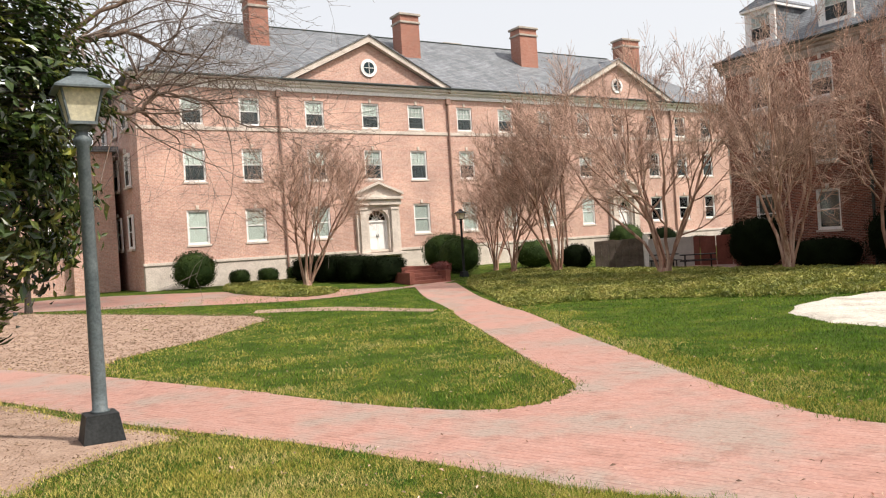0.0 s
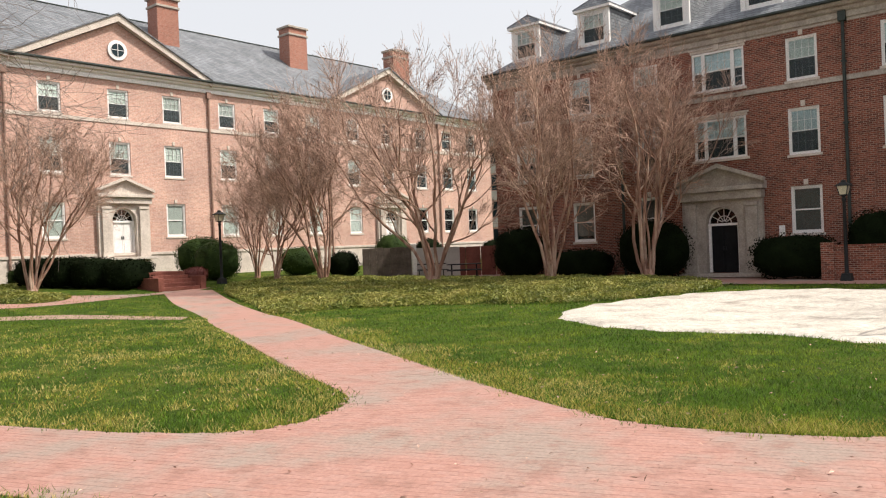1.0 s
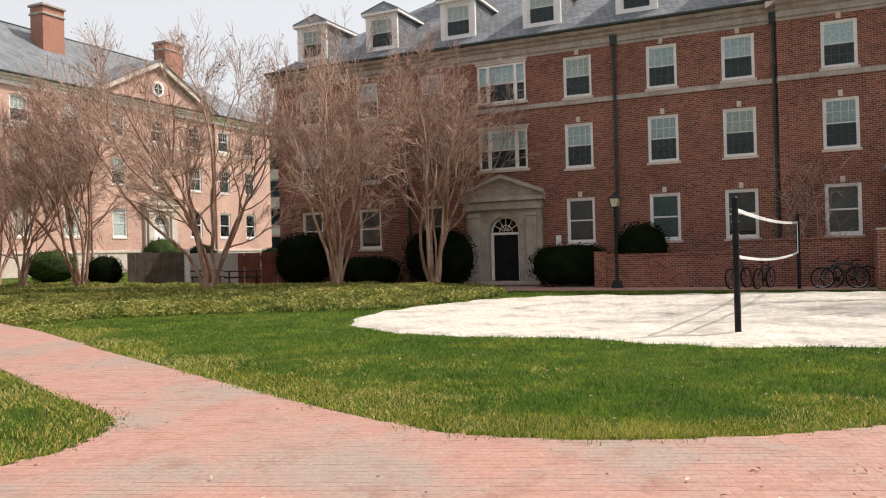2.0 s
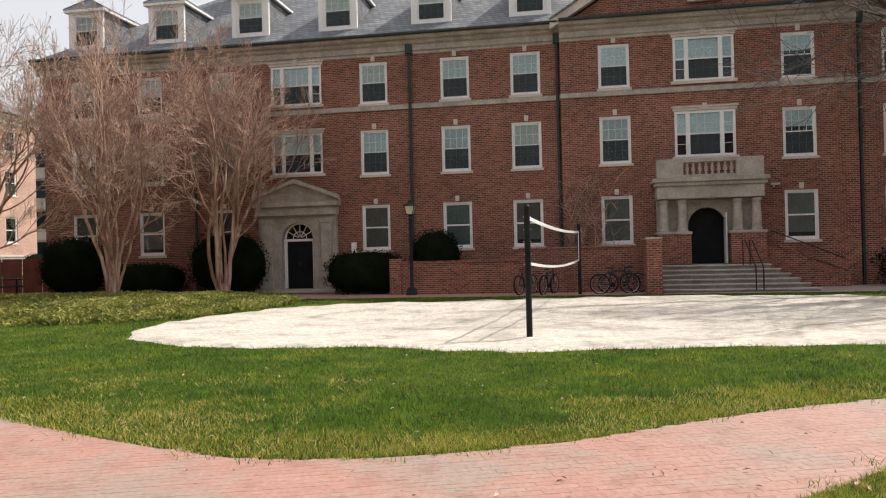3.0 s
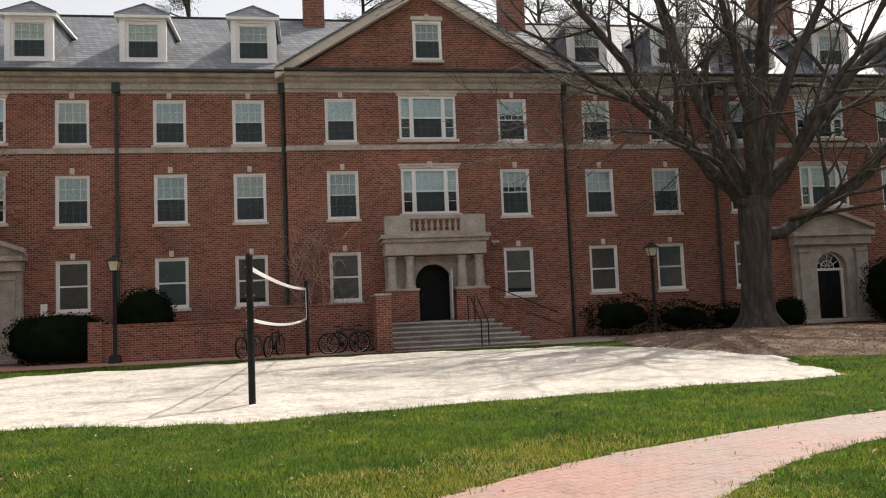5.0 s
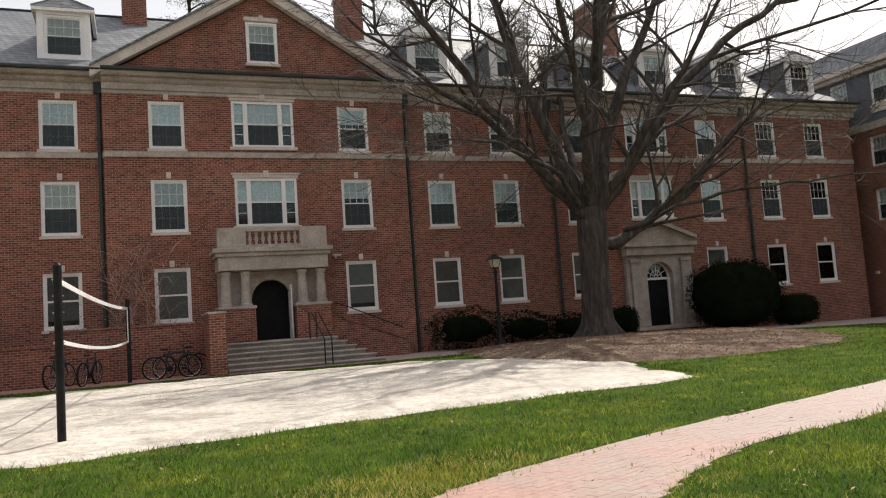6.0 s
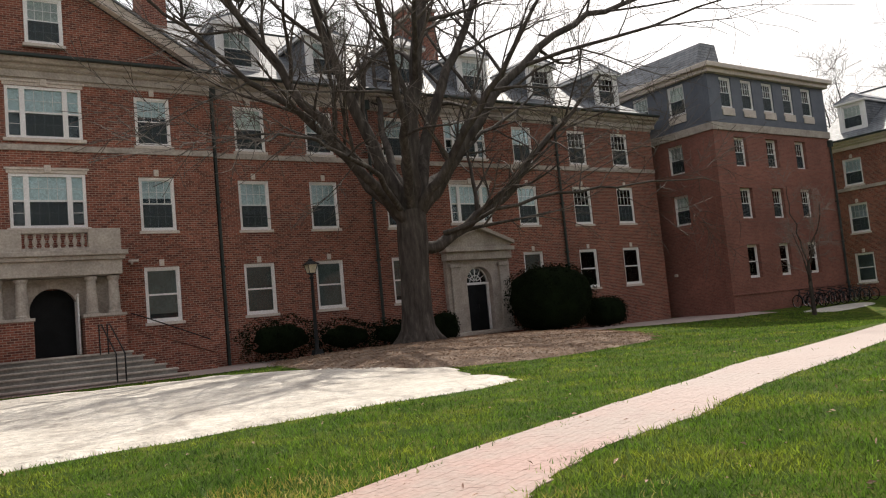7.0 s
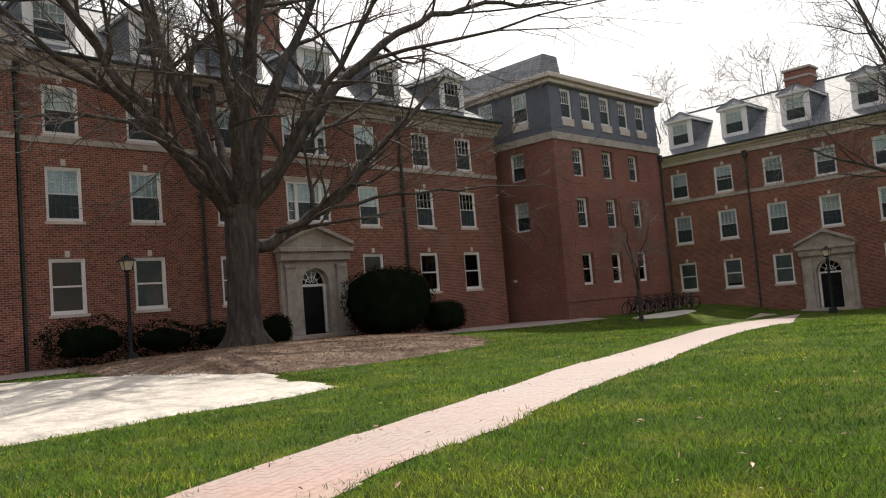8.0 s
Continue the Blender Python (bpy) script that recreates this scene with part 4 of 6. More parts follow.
tube(bm, [(-0.4, 0.2, 2.35), (0.0, 0.2, 2.2), (2.2, 0.2, 1.25)], 0.02, 8)
part("wall_rail", bm, BLACK, side_wall)

# brick garden wall in front of the house
gwall = empty("garden_wall", pose(0, 28.1, 0), "low red brick garden wall with worn top", "wall")
part("wall", boxes((-8.1, -3.5, 0.0, 0.35, 0.05, 1.43)), BRICK_RED, gwall)
part("wall", boxes((-3.498, 1.0, 0.0, 0.35, 0.05, 1.85)), BRICK_RED, gwall)
part("coping", boxes((-8.15, -3.5, -0.04, 0.39, 1.432, 1.51), bevel=0.01), BRICK_RED, gwall)
part("coping", boxes((-3.54, 1.0, -0.04, 0.39, 1.852, 1.93), bevel=0.01), BRICK_RED, gwall)
part("pier", boxes((1.002, 1.5, -2.2, 0.4, 0.05, 2.1)), BRICK_RED, gwall, "brick end pier beside the steps")
part("pier_cap", boxes((0.97, 1.53, -2.23, 0.43, 2.102, 2.17), bevel=0.01), STONE_DARK, gwall)
part("pier", boxes((-8.55, -8.102, -0.06, 0.42, 0.05, 1.62)), BRICK_RED, gwall)

# ---- the pale house ----
pale = empty("pale_brick_house", pose(-42.45, 0, 0, 0, 0, 90), "sunlit pale brick house with gables, chimneys and slate roof", "building")
A_ROWS = [(3.3, 1.92, False), (6.78, 1.86, True), (9.98, 1.6, True)]
a_cols = [7.46, 10.76, 14.77, 21.83, 25.59, 28.99, 32.49, 36.2, 43.41, 46.6, 49.69]
holes = rows_of_windows(pale, a_cols, A_ROWS, shade=None, upper="pale", drawn=0.12)
for cx in (18.53, 39.7):
    for z, h, bars in A_ROWS[1:]:
        sash_window(pale, cx, z, 1.22, h, bars, 0.5)
        holes.append((cx - 0.61, cx + 0.61, z, z + h))
    holes.append(stone_portal(pale, cx, 2.2, 0.0, STONE, WHITE, True, 3.0, 0.86))
part("wall", holed_wall(4.5, 52.37, 2.38, 12.2, holes), BRICK_SUN_PALED, pale, "sunlit sun-paled red brick wall")
part("basement_wall", boxes((4.5, 52.37, -0.04, 0.35, -0.5, 2.378)), STONE, pale, "pale stone basement storey")
part("water_table", boxes((4.42, 52.45, -0.10, 0.0, 2.28, 2.44), bevel=0.01), STONE, pale)
part("wall", boxes((4.5, 4.85, 0.352, 14, -0.5, 12.2)), BRICK_SUN_PALED, pale)
part("wall", boxes((52.02, 52.37, 0.352, 14, -0.5, 12.2)), BRICK_SUN_PALED, pale)
part("wall", boxes((4.5, 52.37, 14.002, 14.3, -0.5, 12.2)), BRICK_SUN_PALED, pale)
room_dark_sheet(pale, 4.8, 52.07, 0, 12.0, 0.0, 1.6)
part("belt_course", boxes((4.45, 52.42, -0.05, 0.02, 9.66, 9.86), bevel=0.01), STONE, pale)
cornice(pale, 4.2, 52.67, 12.6, 0.0, WHITE)
hip_roof(pale, 4.5, 52.37, 0, 14, 12.62, 17.9, 7.0, 7.0)
for c in (18.53, 39.7):
    g = pediment(pale, c - 5.5, c + 5.5, 12.5, 15.3, -0.12, 6.5, BRICK_SUN_PALED)
    bm = bmesh.new()
    prism(bm, arch(c, 13.75, 0.56, 24, 0, 2 * math.pi)[:-1], -0.20, -0.124)
    prism(bm, arch(c, 13.75, 0.40, 24, 0, 2 * math.pi)[:-1], -0.215, -0.202)
    rw = part("round_window", bm, WHITE, g, "round window in the gable")
    bm = bmesh.new()
    prism(bm, arch(c, 13.75, 0.37, 24, 0, 2 * math.pi)[:-1], -0.222, -0.217)
    part("pane", bm, DIM_ROOM, rw)
    part("glazing_grid", boxes((c - 0.36, c + 0.36, -0.235, -0.223, 13.735, 13.765), (c - 0.015, c + 0.015, -0.236, -0.224, 13.39, 14.11)), WHITE, rw)
for y0, y1 in ((12.5, 13.75), (23.4, 24.9), (33.9, 35.55), (44.8, 46.7)):
    chimney(pale, y0, y1, 4.0, 5.2, 14.6, 18.75, BRICK_MID)
chimney(pale, 30.5, 32.0, 9.5, 10.5, 15.5, 18.6, STONE_DARK)
for x in (12.51, 24.25, 33.83, 45.47):
    drainpipe(pale, x, 0.9, 12.2, 0, RUST_PIPE)
side = pose(4.5, 0, 0, 0, 0, -90)
for k in range(3):
    for z, h, bars in A_ROWS:
        sash_window(pale, -2.6 - 3.4 * k, z, 1.22, h, bars, 0.5, -0.2, True, side)
wing = empty("pale_house_wing", pose(-47.0, -14.0, 0), "orange-lit brick wing behind the magnolia", "building")
part("wall", boxes((-12, 0, 0, 18, -0.5, 9.0)), BRICK_SUN_PALED, wing)
part("roof_slab", boxes((-12.3, 0.3, -0.3, 18.3, 9.002, 9.3)), SLATE, wing)
for k in range(4):
    part("window", boxes((0.003, 0.05, 1.8 + 4 * k, 3.1 + 4 * k, 3.0, 4.9)), WHITE, wing)

# ---- the block at the corner, with a clad top storey ----
corner = empty("corner_block", pose(34.6, 27.4, 0), "tall red brick block with blue-grey clad top storey", "building")
C_ROWS = [(1.75, 1.75, False), (4.9, 1.65, True), (7.7, 1.6, True)]
CW = 10.9
holes = []
for x in (2.2, 5.05, 7.8):
    for z, h, bars in C_ROWS:
        sash_window(corner, x, z, 1.08, h, bars, rng.choice((0.5, 0.5, 0.62, 0.3)), 0.14, False, shade="teal" if bars else "grey")
        holes.append((x - 0.54, x + 0.54, z, z + h))
part("wall", holed_wall(0, CW, -0.8, 9.6, holes), BRICK_DULL, corner, "dull red brick wall")
part("plinth_course", boxes((-0.03, CW, -0.05, -0.003, 0.9, 0.98), bevel=0.008), BRICK_DULL, corner)
part("stone_band", boxes((-0.08, CW + 0.08, -0.08, 0.3, 9.602, 10.0), (-0.08, 0.3, 0.302, 14.0, 9.602, 10.0), bevel=0.01), STONE_DARK, corner)
TOP = (1.5, 3.35, 5.25, 7.15, 9.05)
top_holes = [(x - 0.5, x + 0.5, 10.85, 12.5) for x in TOP]
part("clad_wall", holed_wall(0, CW, 10.002, 12.62, top_holes), CLADDING, corner, "blue-grey metal clad storey")
for x in TOP:
    sash_window(corner, x, 10.85, 1.0, 1.65, True, 0.5, 0.02, False)
    part("panel", boxes((x - 0.52, x + 0.52, -0.06, -0.003, 10.42, 10.74), bevel=0.01), STONE, corner, "pale panel under the window")
left = pose(0, 11.2, 0, 0, 0, -90)
lh = []
for z, h, bars in C_ROWS[1:]:
    sash_window(corner, 8.6, z, 1.08, h, bars, 0.5, 0.14, False, left)
    lh.append((8.06, 9.14, z, z + h))
for u in (6.6, 9.1):
    sash_window(corner, u, 10.85, 1.1, 1.65, True, 0.5, 0.02, False, left)
    part("panel", boxes((u - 0.56, u + 0.56, -0.06, -0.003, 10.42, 10.74), bevel=0.01), STONE, corner, at=left)
part("wall", holed_wall(-3, 10.84, -0.8, 9.6, lh), BRICK_DULL, corner, at=left)
part("clad_wall", holed_wall(-3, 10.84, 10.002, 12.62, [(u - 0.55, u + 0.55, 10.85, 12.5) for u in (6.6, 9.1)]), CLADDING, corner, at=left)
part("inner_wall", boxes((1.5, CW - 0.4, 1.6, 1.7, -0.5, 12.5), (1.5, 1.6, 1.7, 13, -0.5, 12.5)), DARK, corner)
part("cornice", boxes((-0.25, CW + 0.2, -0.25, 14.3, 12.622, 12.85), (-0.45, CW + 0.4, -0.45, 14.5, 12.852, 13.1), bevel=0.02), STONE, corner)
bm = bmesh.new()
tri = ((0.3, 13.1, 0.0), (12.0, 13.1, 0.0), (0.5, 14.45, 0.9), (12.0, 14.45, 0.9))
v = [bm.verts.new((-0.4 + d, y, z)) for y, z, d in tri]
w2 = [bm.verts.new((1.7, y, z)) for y, z, d in tri]
for q in ((v[0], v[1], v[3], v[2]), (w2[0], w2[2], w2[3], w2[1]), (v[0], v[2], w2[2], w2[0]), (v[2], v[3], w2[3], w2[2]), (v[1], w2[1], w2[3], v[3]), (v[0], w2[0], w2[1], v[1])):
    bm.faces.new(q)
part("roof_parapet", bm, SLATE, corner, "steep slate roof piece over the corner")
part("wall_lamp", boxes((-0.10, -0.003, 3.3, 3.5, 2.2, 2.34), bevel=0.01), STONE, corner)
drainpipe(corner, CW - 0.12, -0.2, 9.6, 0.0)

# ---- the house closing the far end ----
far = empty("end_house", pose(49.6, 29.5, -1.15, 0, 0, -90), "red brick house with dormers closing the court", "building")
D_ROWS = [(2.05, 1.85, False), (5.2, 1.85, True), (8.22, 1.7, True)]
d_cols = [1.1, 4.2, 7.4, 13.7, 16.9, 20.1, 23.3]
holes = rows_of_windows(far, d_cols, D_ROWS, skip=())
for z, h, bars in D_ROWS[1:]:
    sash_window(far, 10.5, z, 1.22, h, bars, 0.5)
    holes.append((9.89, 11.11, z, z + h))
holes.append(stone_portal(far, 10.05, 0.45, 0.0, STONE_DARK, DOOR_SHADED, False, 3.0, 0.9))
part("wall", holed_wall(-1, 30, -0.5, 10.65, holes), BRICK_RED, far, "red brick wall")
part("wall", boxes((29.65, 30, 0.352, 12, -0.5, 10.65)), BRICK_RED, far)
room_dark_sheet(far, -0.8, 29.8, 0, 10.5, 0.0, 1.6)
part("belt_course", boxes((-1, 30, -0.05, 0.02, 7.90, 8.10), bevel=0.01), STONE_DARK, far)
cornice(far, -1.3, 30.3, 11.05, 0.0)
hip_roof(far, -1, 30, 0, 12, 11.08, 15.2, 0.0, 6.0)
for x in (1.2, 5.0, 8.9, 13.0, 17.2, 21.4):
    dormer(far, x, 0.62, 11.72, 0.72)
chimney(far, 6.75, 8.4, 5.2, 6.5, 13, 16.1, BRICK_RED)
drainpipe(far, 5.8, 0, 10.7, 0)

# ---- the distant block between the houses ----
dist = empty("distant_block", pose(-49.0, 72.0, 1.6, 0, 0, 0), "distant pale block with bands of windows", "building")
part("wall", boxes((-9, 12, 0, 10, -2, 15.4)), BRICK_SUN_PALED, dist)
for k in range(4):
    part("band", boxes((-9.05, 12.05, -0.15, -0.003, 2.6 + 3.2 * k, 3.7 + 3.2 * k)), CONCRETE, dist)
    for j in range(6):
        part("window", boxes((-8.4 + 3.4 * j, -5.9 + 3.4 * j, -0.06, -0.003, 0.6 + 3.2 * k, 2.4 + 3.2 * k)), DIM_ROOM, dist)
part("sign", boxes((-4.0, 6.0, -0.30, -0.153, 0.6, 2.2), bevel=0.01), WHITE, dist, "white sign board with dark bars of writing")
part("sign_writing", boxes(*[(-3.4 + 0.9 * k, -2.8 + 0.9 * k, -0.33, -0.302, 1.0, 1.8) for k in range(9)]), BLACK, dist)

# ---- plants ----
class Wood:
    """Collects swept limbs into one mesh."""

    def __init__(self):
        self.verts, self.faces = [], []

    def limb(self, pts, radii, n):
        base = len(self.verts)
        last = None
        for i, p in enumerate(pts):
            d = (pts[min(i + 1, len(pts) - 1)] - pts[max(i - 1, 0)])
            d = d.normalized() if d.length > 1e-6 else Vector((0, 0, 1))
            a = d.orthogonal() if last is None else last - d * last.dot(d)
            a = a.normalized() if a.length > 1e-6 else d.orthogonal().normalized()
            last = a
            b = d.cross(a)
            for k in range(n):
                c, s = math.cos(2 * math.pi * k / n), math.sin(2 * math.pi * k / n)
                self.verts.append(p + (a * c + b * s) * radii[i])
        for i in range(len(pts) - 1):
            for k in range(n):
                q = base + i * n
                self.faces.append((q + k, q + (k + 1) % n, q + n + (k + 1) % n, q + n + k))

    def mesh(self, mat):
        return raw_mesh(self.verts, self.faces, mat, True)


def turned(d, angle, rnd):
    axis = d.cross(Vector((rnd.uniform(-1, 1), rnd.uniform(-1, 1), rnd.uniform(-1, 1))))
    axis = axis.normalized() if axis.length > 1e-4 else d.orthogonal()
    return (Matrix.Rotation(angle, 3, axis) @ d).normalized()


def grow(thick, thin, p, d, r, length, level, rnd, s):
    """A limb and, level by level, what springs from it."""
    steps = 6 if level <= 1 else (4 if level == 2 else 3)
    pts, radii, heads = [p], [r], [d]
    for i in range(steps):
        d = (d + Vector((rnd.gauss(0, 1), rnd.gauss(0, 1), rnd.gauss(0, 1))) * s["wiggle"] + Vector((0, 0, s["rise"][min(level, len(s["rise"]) - 1)]))).normalized()
        p = p + d * (length / steps)
        pts.append(p)
        heads.append(d)
        radii.append(max(r * (1 - (1 - s["taper"]) * (i + 1) / steps), s["least"]))
    (thick if level < s["fine"] else thin).limb(pts, radii, 8 if r > 0.12 else (5 if r > 0.03 else 3))
    if level >= s["levels"]:
        return
    k = s["forks"][min(level, len(s["forks"]) - 1)]
    for c in range(k):
        t = s["from"] + (1 - s["from"]) * (c + rnd.random()) / k
        i = min(int(t * steps), steps - 1)
        q = pts[i].lerp(pts[i + 1], t * steps - i)
        a = radians(rnd.uniform(*s["angle"]))
        grow(thick, thin, q, turned(heads[i], a, rnd), max(radii[i] * rnd.uniform(0.45, 0.68), s["least"]), length * rnd.uniform(*s["ratio"]), level + 1, rnd, s)
    grow(thick, thin, pts[-1], turned(heads[-1], radians(rnd.uniform(4, 16)), rnd), max(radii[-1] * 0.9, s["least"]), length * s["ratio"][1] * 0.9, level + 1, rnd, s)


def leaf_cards(places, normals, size, rnd_state, ratio=0.5, fold=0.25, tilt=0.7):
    """Many small folded leaves, two triangles pairs each."""
    n = len(places)
    rs = np.random.RandomState(rnd_state)
    nrm = normals + rs.normal(0, tilt, (n, 3))
    nrm /= np.linalg.norm(nrm, axis=1, keepdims=True) + 1e-9
    ref = rs.normal(0, 1, (n, 3))
    u = np.cross(nrm, ref)
    u /= np.linalg.norm(u, axis=1, keepdims=True) + 1e-9
    v = np.cross(nrm, u)
    s = size * rs.uniform(0.6, 1.3, (n, 1))
    tip, foot = places + u * s, places - u * s * 0.9
    l = places + v * s * ratio + nrm * s * fold
    r = places - v * s * ratio + nrm * s * fold
    verts = np.stack([foot, l, tip, r], 1).reshape(-1, 3)
    idx = np.arange(n) * 4
    faces = np.concatenate([np.stack([idx, idx + 1, idx + 2], 1), np.stack([idx, idx + 2, idx + 3], 1)])
    return verts, faces


def quick_mesh(verts, tris, mat):
    me = bpy.data.meshes.new("mesh")
    me.vertices.add(len(verts))
    me.vertices.foreach_set("co", np.asarray(verts, np.float32).ravel())
    m = len(tris)
    me.loops.add(m * 3)
    me.loops.foreach_set("vertex_index", np.asarray(tris, np.int32).ravel())
    me.polygons.add(m)
    me.polygons.foreach_set("loop_start", np.arange(0, m * 3, 3, dtype=np.int32))
    me.polygons.foreach_set("use_smooth", np.zeros(m, bool))
    me.materials.append(mat)
    me.update(calc_edges=True)
    return me


def shrub(name, x, y, size, mat, leaves, label, seed, flat=0.0, leaf=0.05, z=None):
    """A clipped or loose shrub: dark twiggy core under a skin of leaves."""
    ob = empty(name, pose(x, y, gz(x, y) if z is None else z), label, "shrub")
    sx, sy, sz = size[0] / 2, size[1] / 2, size[2] / 2
    rs = np.random.RandomState(seed)
    d = rs.normal(0, 1, (leaves, 3))
    d /= np.linalg.norm(d, axis=1, keepdims=True)
    e = 1 - flat
    p = np.sign(d) * np.abs(d) ** (0.45 + 0.55 * e)
    loose = 0.42 if flat == 0 else 0.13
    lump = np.array([1 + loose * noise.noise((q[0] * 2.2 + seed, q[1] * 2.2, q[2] * 2.2)) + 0.05 * noise.noise((q[0] * 6, q[1] * 6 + seed, q[2] * 6)) for q in p])[:, None]
    q = p * lump * rs.uniform(0.90, 1.03, (leaves, 1)) * [sx, sy, sz] + [0, 0, sz * 0.97]
    q = q[q[:, 2] > 0.02]
    v, f = leaf_cards(q, (q - [0, 0, sz]) / [sx, sy, sz], leaf, seed)
    part("foliage", quick_mesh(v, f, mat), None, ob)["kind"] = "stuff"
    bm = bmesh.new()
    bmesh.ops.create_icosphere(bm, subdivisions=3, radius=1)
    for vv in bm.verts:
        c = vv.co.copy()
        c = Vector([math.copysign(abs(t) ** (0.45 + 0.55 * e), t) for t in c])
        k = (0.62 if flat == 0 else 0.90) * (1 + loose * noise.noise((c.x * 2.2 + seed, c.y * 2.2, c.z * 2.2)))
        vv.co = Vector((c.x * sx * k, c.y * sy * k, max(c.z * sz * k + sz * 0.97, 0.0)))
    part("core", bm, mat, ob, smooth=True)
    return ob


CRAPE = {"wiggle": 0.14, "rise": [0.0, 0.06, 0.05, 0.04], "taper": 0.6, "least": 0.006, "fine": 2, "levels": 4, "forks": [3, 4, 6, 6], "from": 0.40, "angle": (18, 52), "ratio": (0.44, 0.63)}


def crape_myrtle(seed):
    """A bare many-stemmed tree, about nine metres high."""
    rnd = random.Random(seed)
    thin, stems = Wood(), []
    for k in range(8):
        thick = Wood()
        stems.append(thick)
        a = 2 * math.pi * (k + rnd.uniform(-0.3, 0.3)) / 8
        lean = rnd.uniform(0.04, 0.27)
        d = Vector((math.cos(a) * lean, math.sin(a) * lean, 1)).normalized()
        grow(thick, thin, Vector((math.cos(a) * 0.14, math.sin(a) * 0.14, -0.1)), d, rnd.uniform(0.055, 0.095), rnd.uniform(4.1, 5.0), 0, rnd, CRAPE)
    foot = Wood()
    foot.limb([Vector((0, 0, z)) for z in (-0.2, 0.1, 0.35)], [0.34, 0.26, 0.18], 10)
    ob = empty("crape_myrtle", pose(0, 0, -60), "bare multi-stemmed crape myrtle with pale bark", "tree", "crape myrtles")
    part("trunk", foot.mesh(CRAPE_BARK), None, ob)
    for w in stems:
        part("stem", w.mesh(CRAPE_BARK), None, ob, "smooth pale brown stem")
    part("crown", thin.mesh(TWIG), None, ob, "haze of fine reddish twigs")["kind"] = "stuff"
    tips = np.array([tuple(thin.verts[i]) for i in range(0, len(thin.verts), 97)])
    tips = tips[tips[:, 2] > 6.5]
    rs = np.random.RandomState(seed)
    tips = np.repeat(tips, 2, 0) + rs.normal(0, 0.05, (len(tips) * 2, 3))
    v, f = leaf_cards(tips, rs.normal(0, 1, tips.shape), 0.035, seed, 0.6)
    part("dry_bloom", quick_mesh(v, f, GREY_TWIG), None, ob)["kind"] = "stuff"
    return ob


kinds = [crape_myrtle(s) for s in (3, 11, 24)]
spots = [(-36.2, 11.1, 0.86, 0, 1.0), (-31.6, 20.8, 0.78, 1, 0.85), (-35.6, 22.5, 0.80, 2, 0.85), (-29.3, 21.8, 0.98, 0, 0.9), (-22.9, 22.6, 1.14, 1, 0.95), (-18.0, 24.4, 1.14, 2, 0.80), (-14.9, 26.9, 1.08, 0, 0.92)]
for n, (x, y, s, k, w) in enumerate(spots):
    m = pose(x, y, bed_top(x, y) - 0.03, 0, 0, 67 * n) @ Matrix.Diagonal((s * w, s * w, s, 1))
    if n in (0, 1, 2):
        kinds[k].matrix_basis = m if n == k else kinds[k].matrix_basis
        if n != k:
            copy_thing(kinds[k], m)
    else:
        c = copy_thing(kinds[k], m)
        c.matrix_basis = m

OAK = {"wiggle": 0.10, "rise": [0.02, 0.02, 0.015, 0.01], "taper": 0.45, "least": 0.009, "fine": 3, "levels": 4, "forks": [4, 4, 4, 4], "from": 0.3, "angle": (22, 55), "ratio": (0.38, 0.62)}


def waypoint_limb(thick, thin, pts, r0, r1, rnd, s, level=1):
    pts = [Vector(p) for p in smooth_line(pts, 5)]
    n = len(pts) - 1
    pts = [p + Vector((rnd.gauss(0, 0.06), rnd.gauss(0, 0.06), rnd.gauss(0, 0.06))) * (0 < i) for i, p in enumerate(pts)]
    radii = [r0 + (r1 - r0) * (i / n) ** 0.8 for i in range(n + 1)]
    thick.limb(pts, radii, 9)
    total = sum((b - a).length for a, b in zip(pts, pts[1:]))
    for i in range(max(3, n // 3), n + 1):
        for _ in range(1):
            d = (pts[i] - pts[i - 1]).normalized()
            grow(thick, thin, pts[i], turned(d, radians(rnd.uniform(25, 60)), rnd), radii[i] * rnd.uniform(0.35, 0.6), total * rnd.uniform(0.16, 0.32), level + 1, rnd, s)


oak = empty("oak_tree", pose(14.9, 26.4, gz(14.9, 26.4) + 0.16) @ Matrix.Scale(1.1, 4), "large bare oak with spreading dark limbs", "tree")
rnd = random.Random(5)
thick, thin = Wood(), Wood()
thick.limb([Vector(p) for p in ((0, 0, -0.4), (0, 0, 0.0), (0.0, 0, 0.35), (0.02, 0, 1.0), (0.05, 0, 2.2), (0.1, 0, 3.4), (0.12, 0, 4.4))], [0.95, 0.76, 0.60, 0.52, 0.48, 0.52, 0.5], 16)
for k in range(7):
    a = k * 0.9 + 0.2
    thick.limb([Vector((math.cos(a) * q, math.sin(a) * q, h)) for q, h in ((0.35, 0.6), (0.6, 0.2), (0.95, -0.08), (1.3, -0.3))], [0.18, 0.16, 0.10, 0.04], 7)
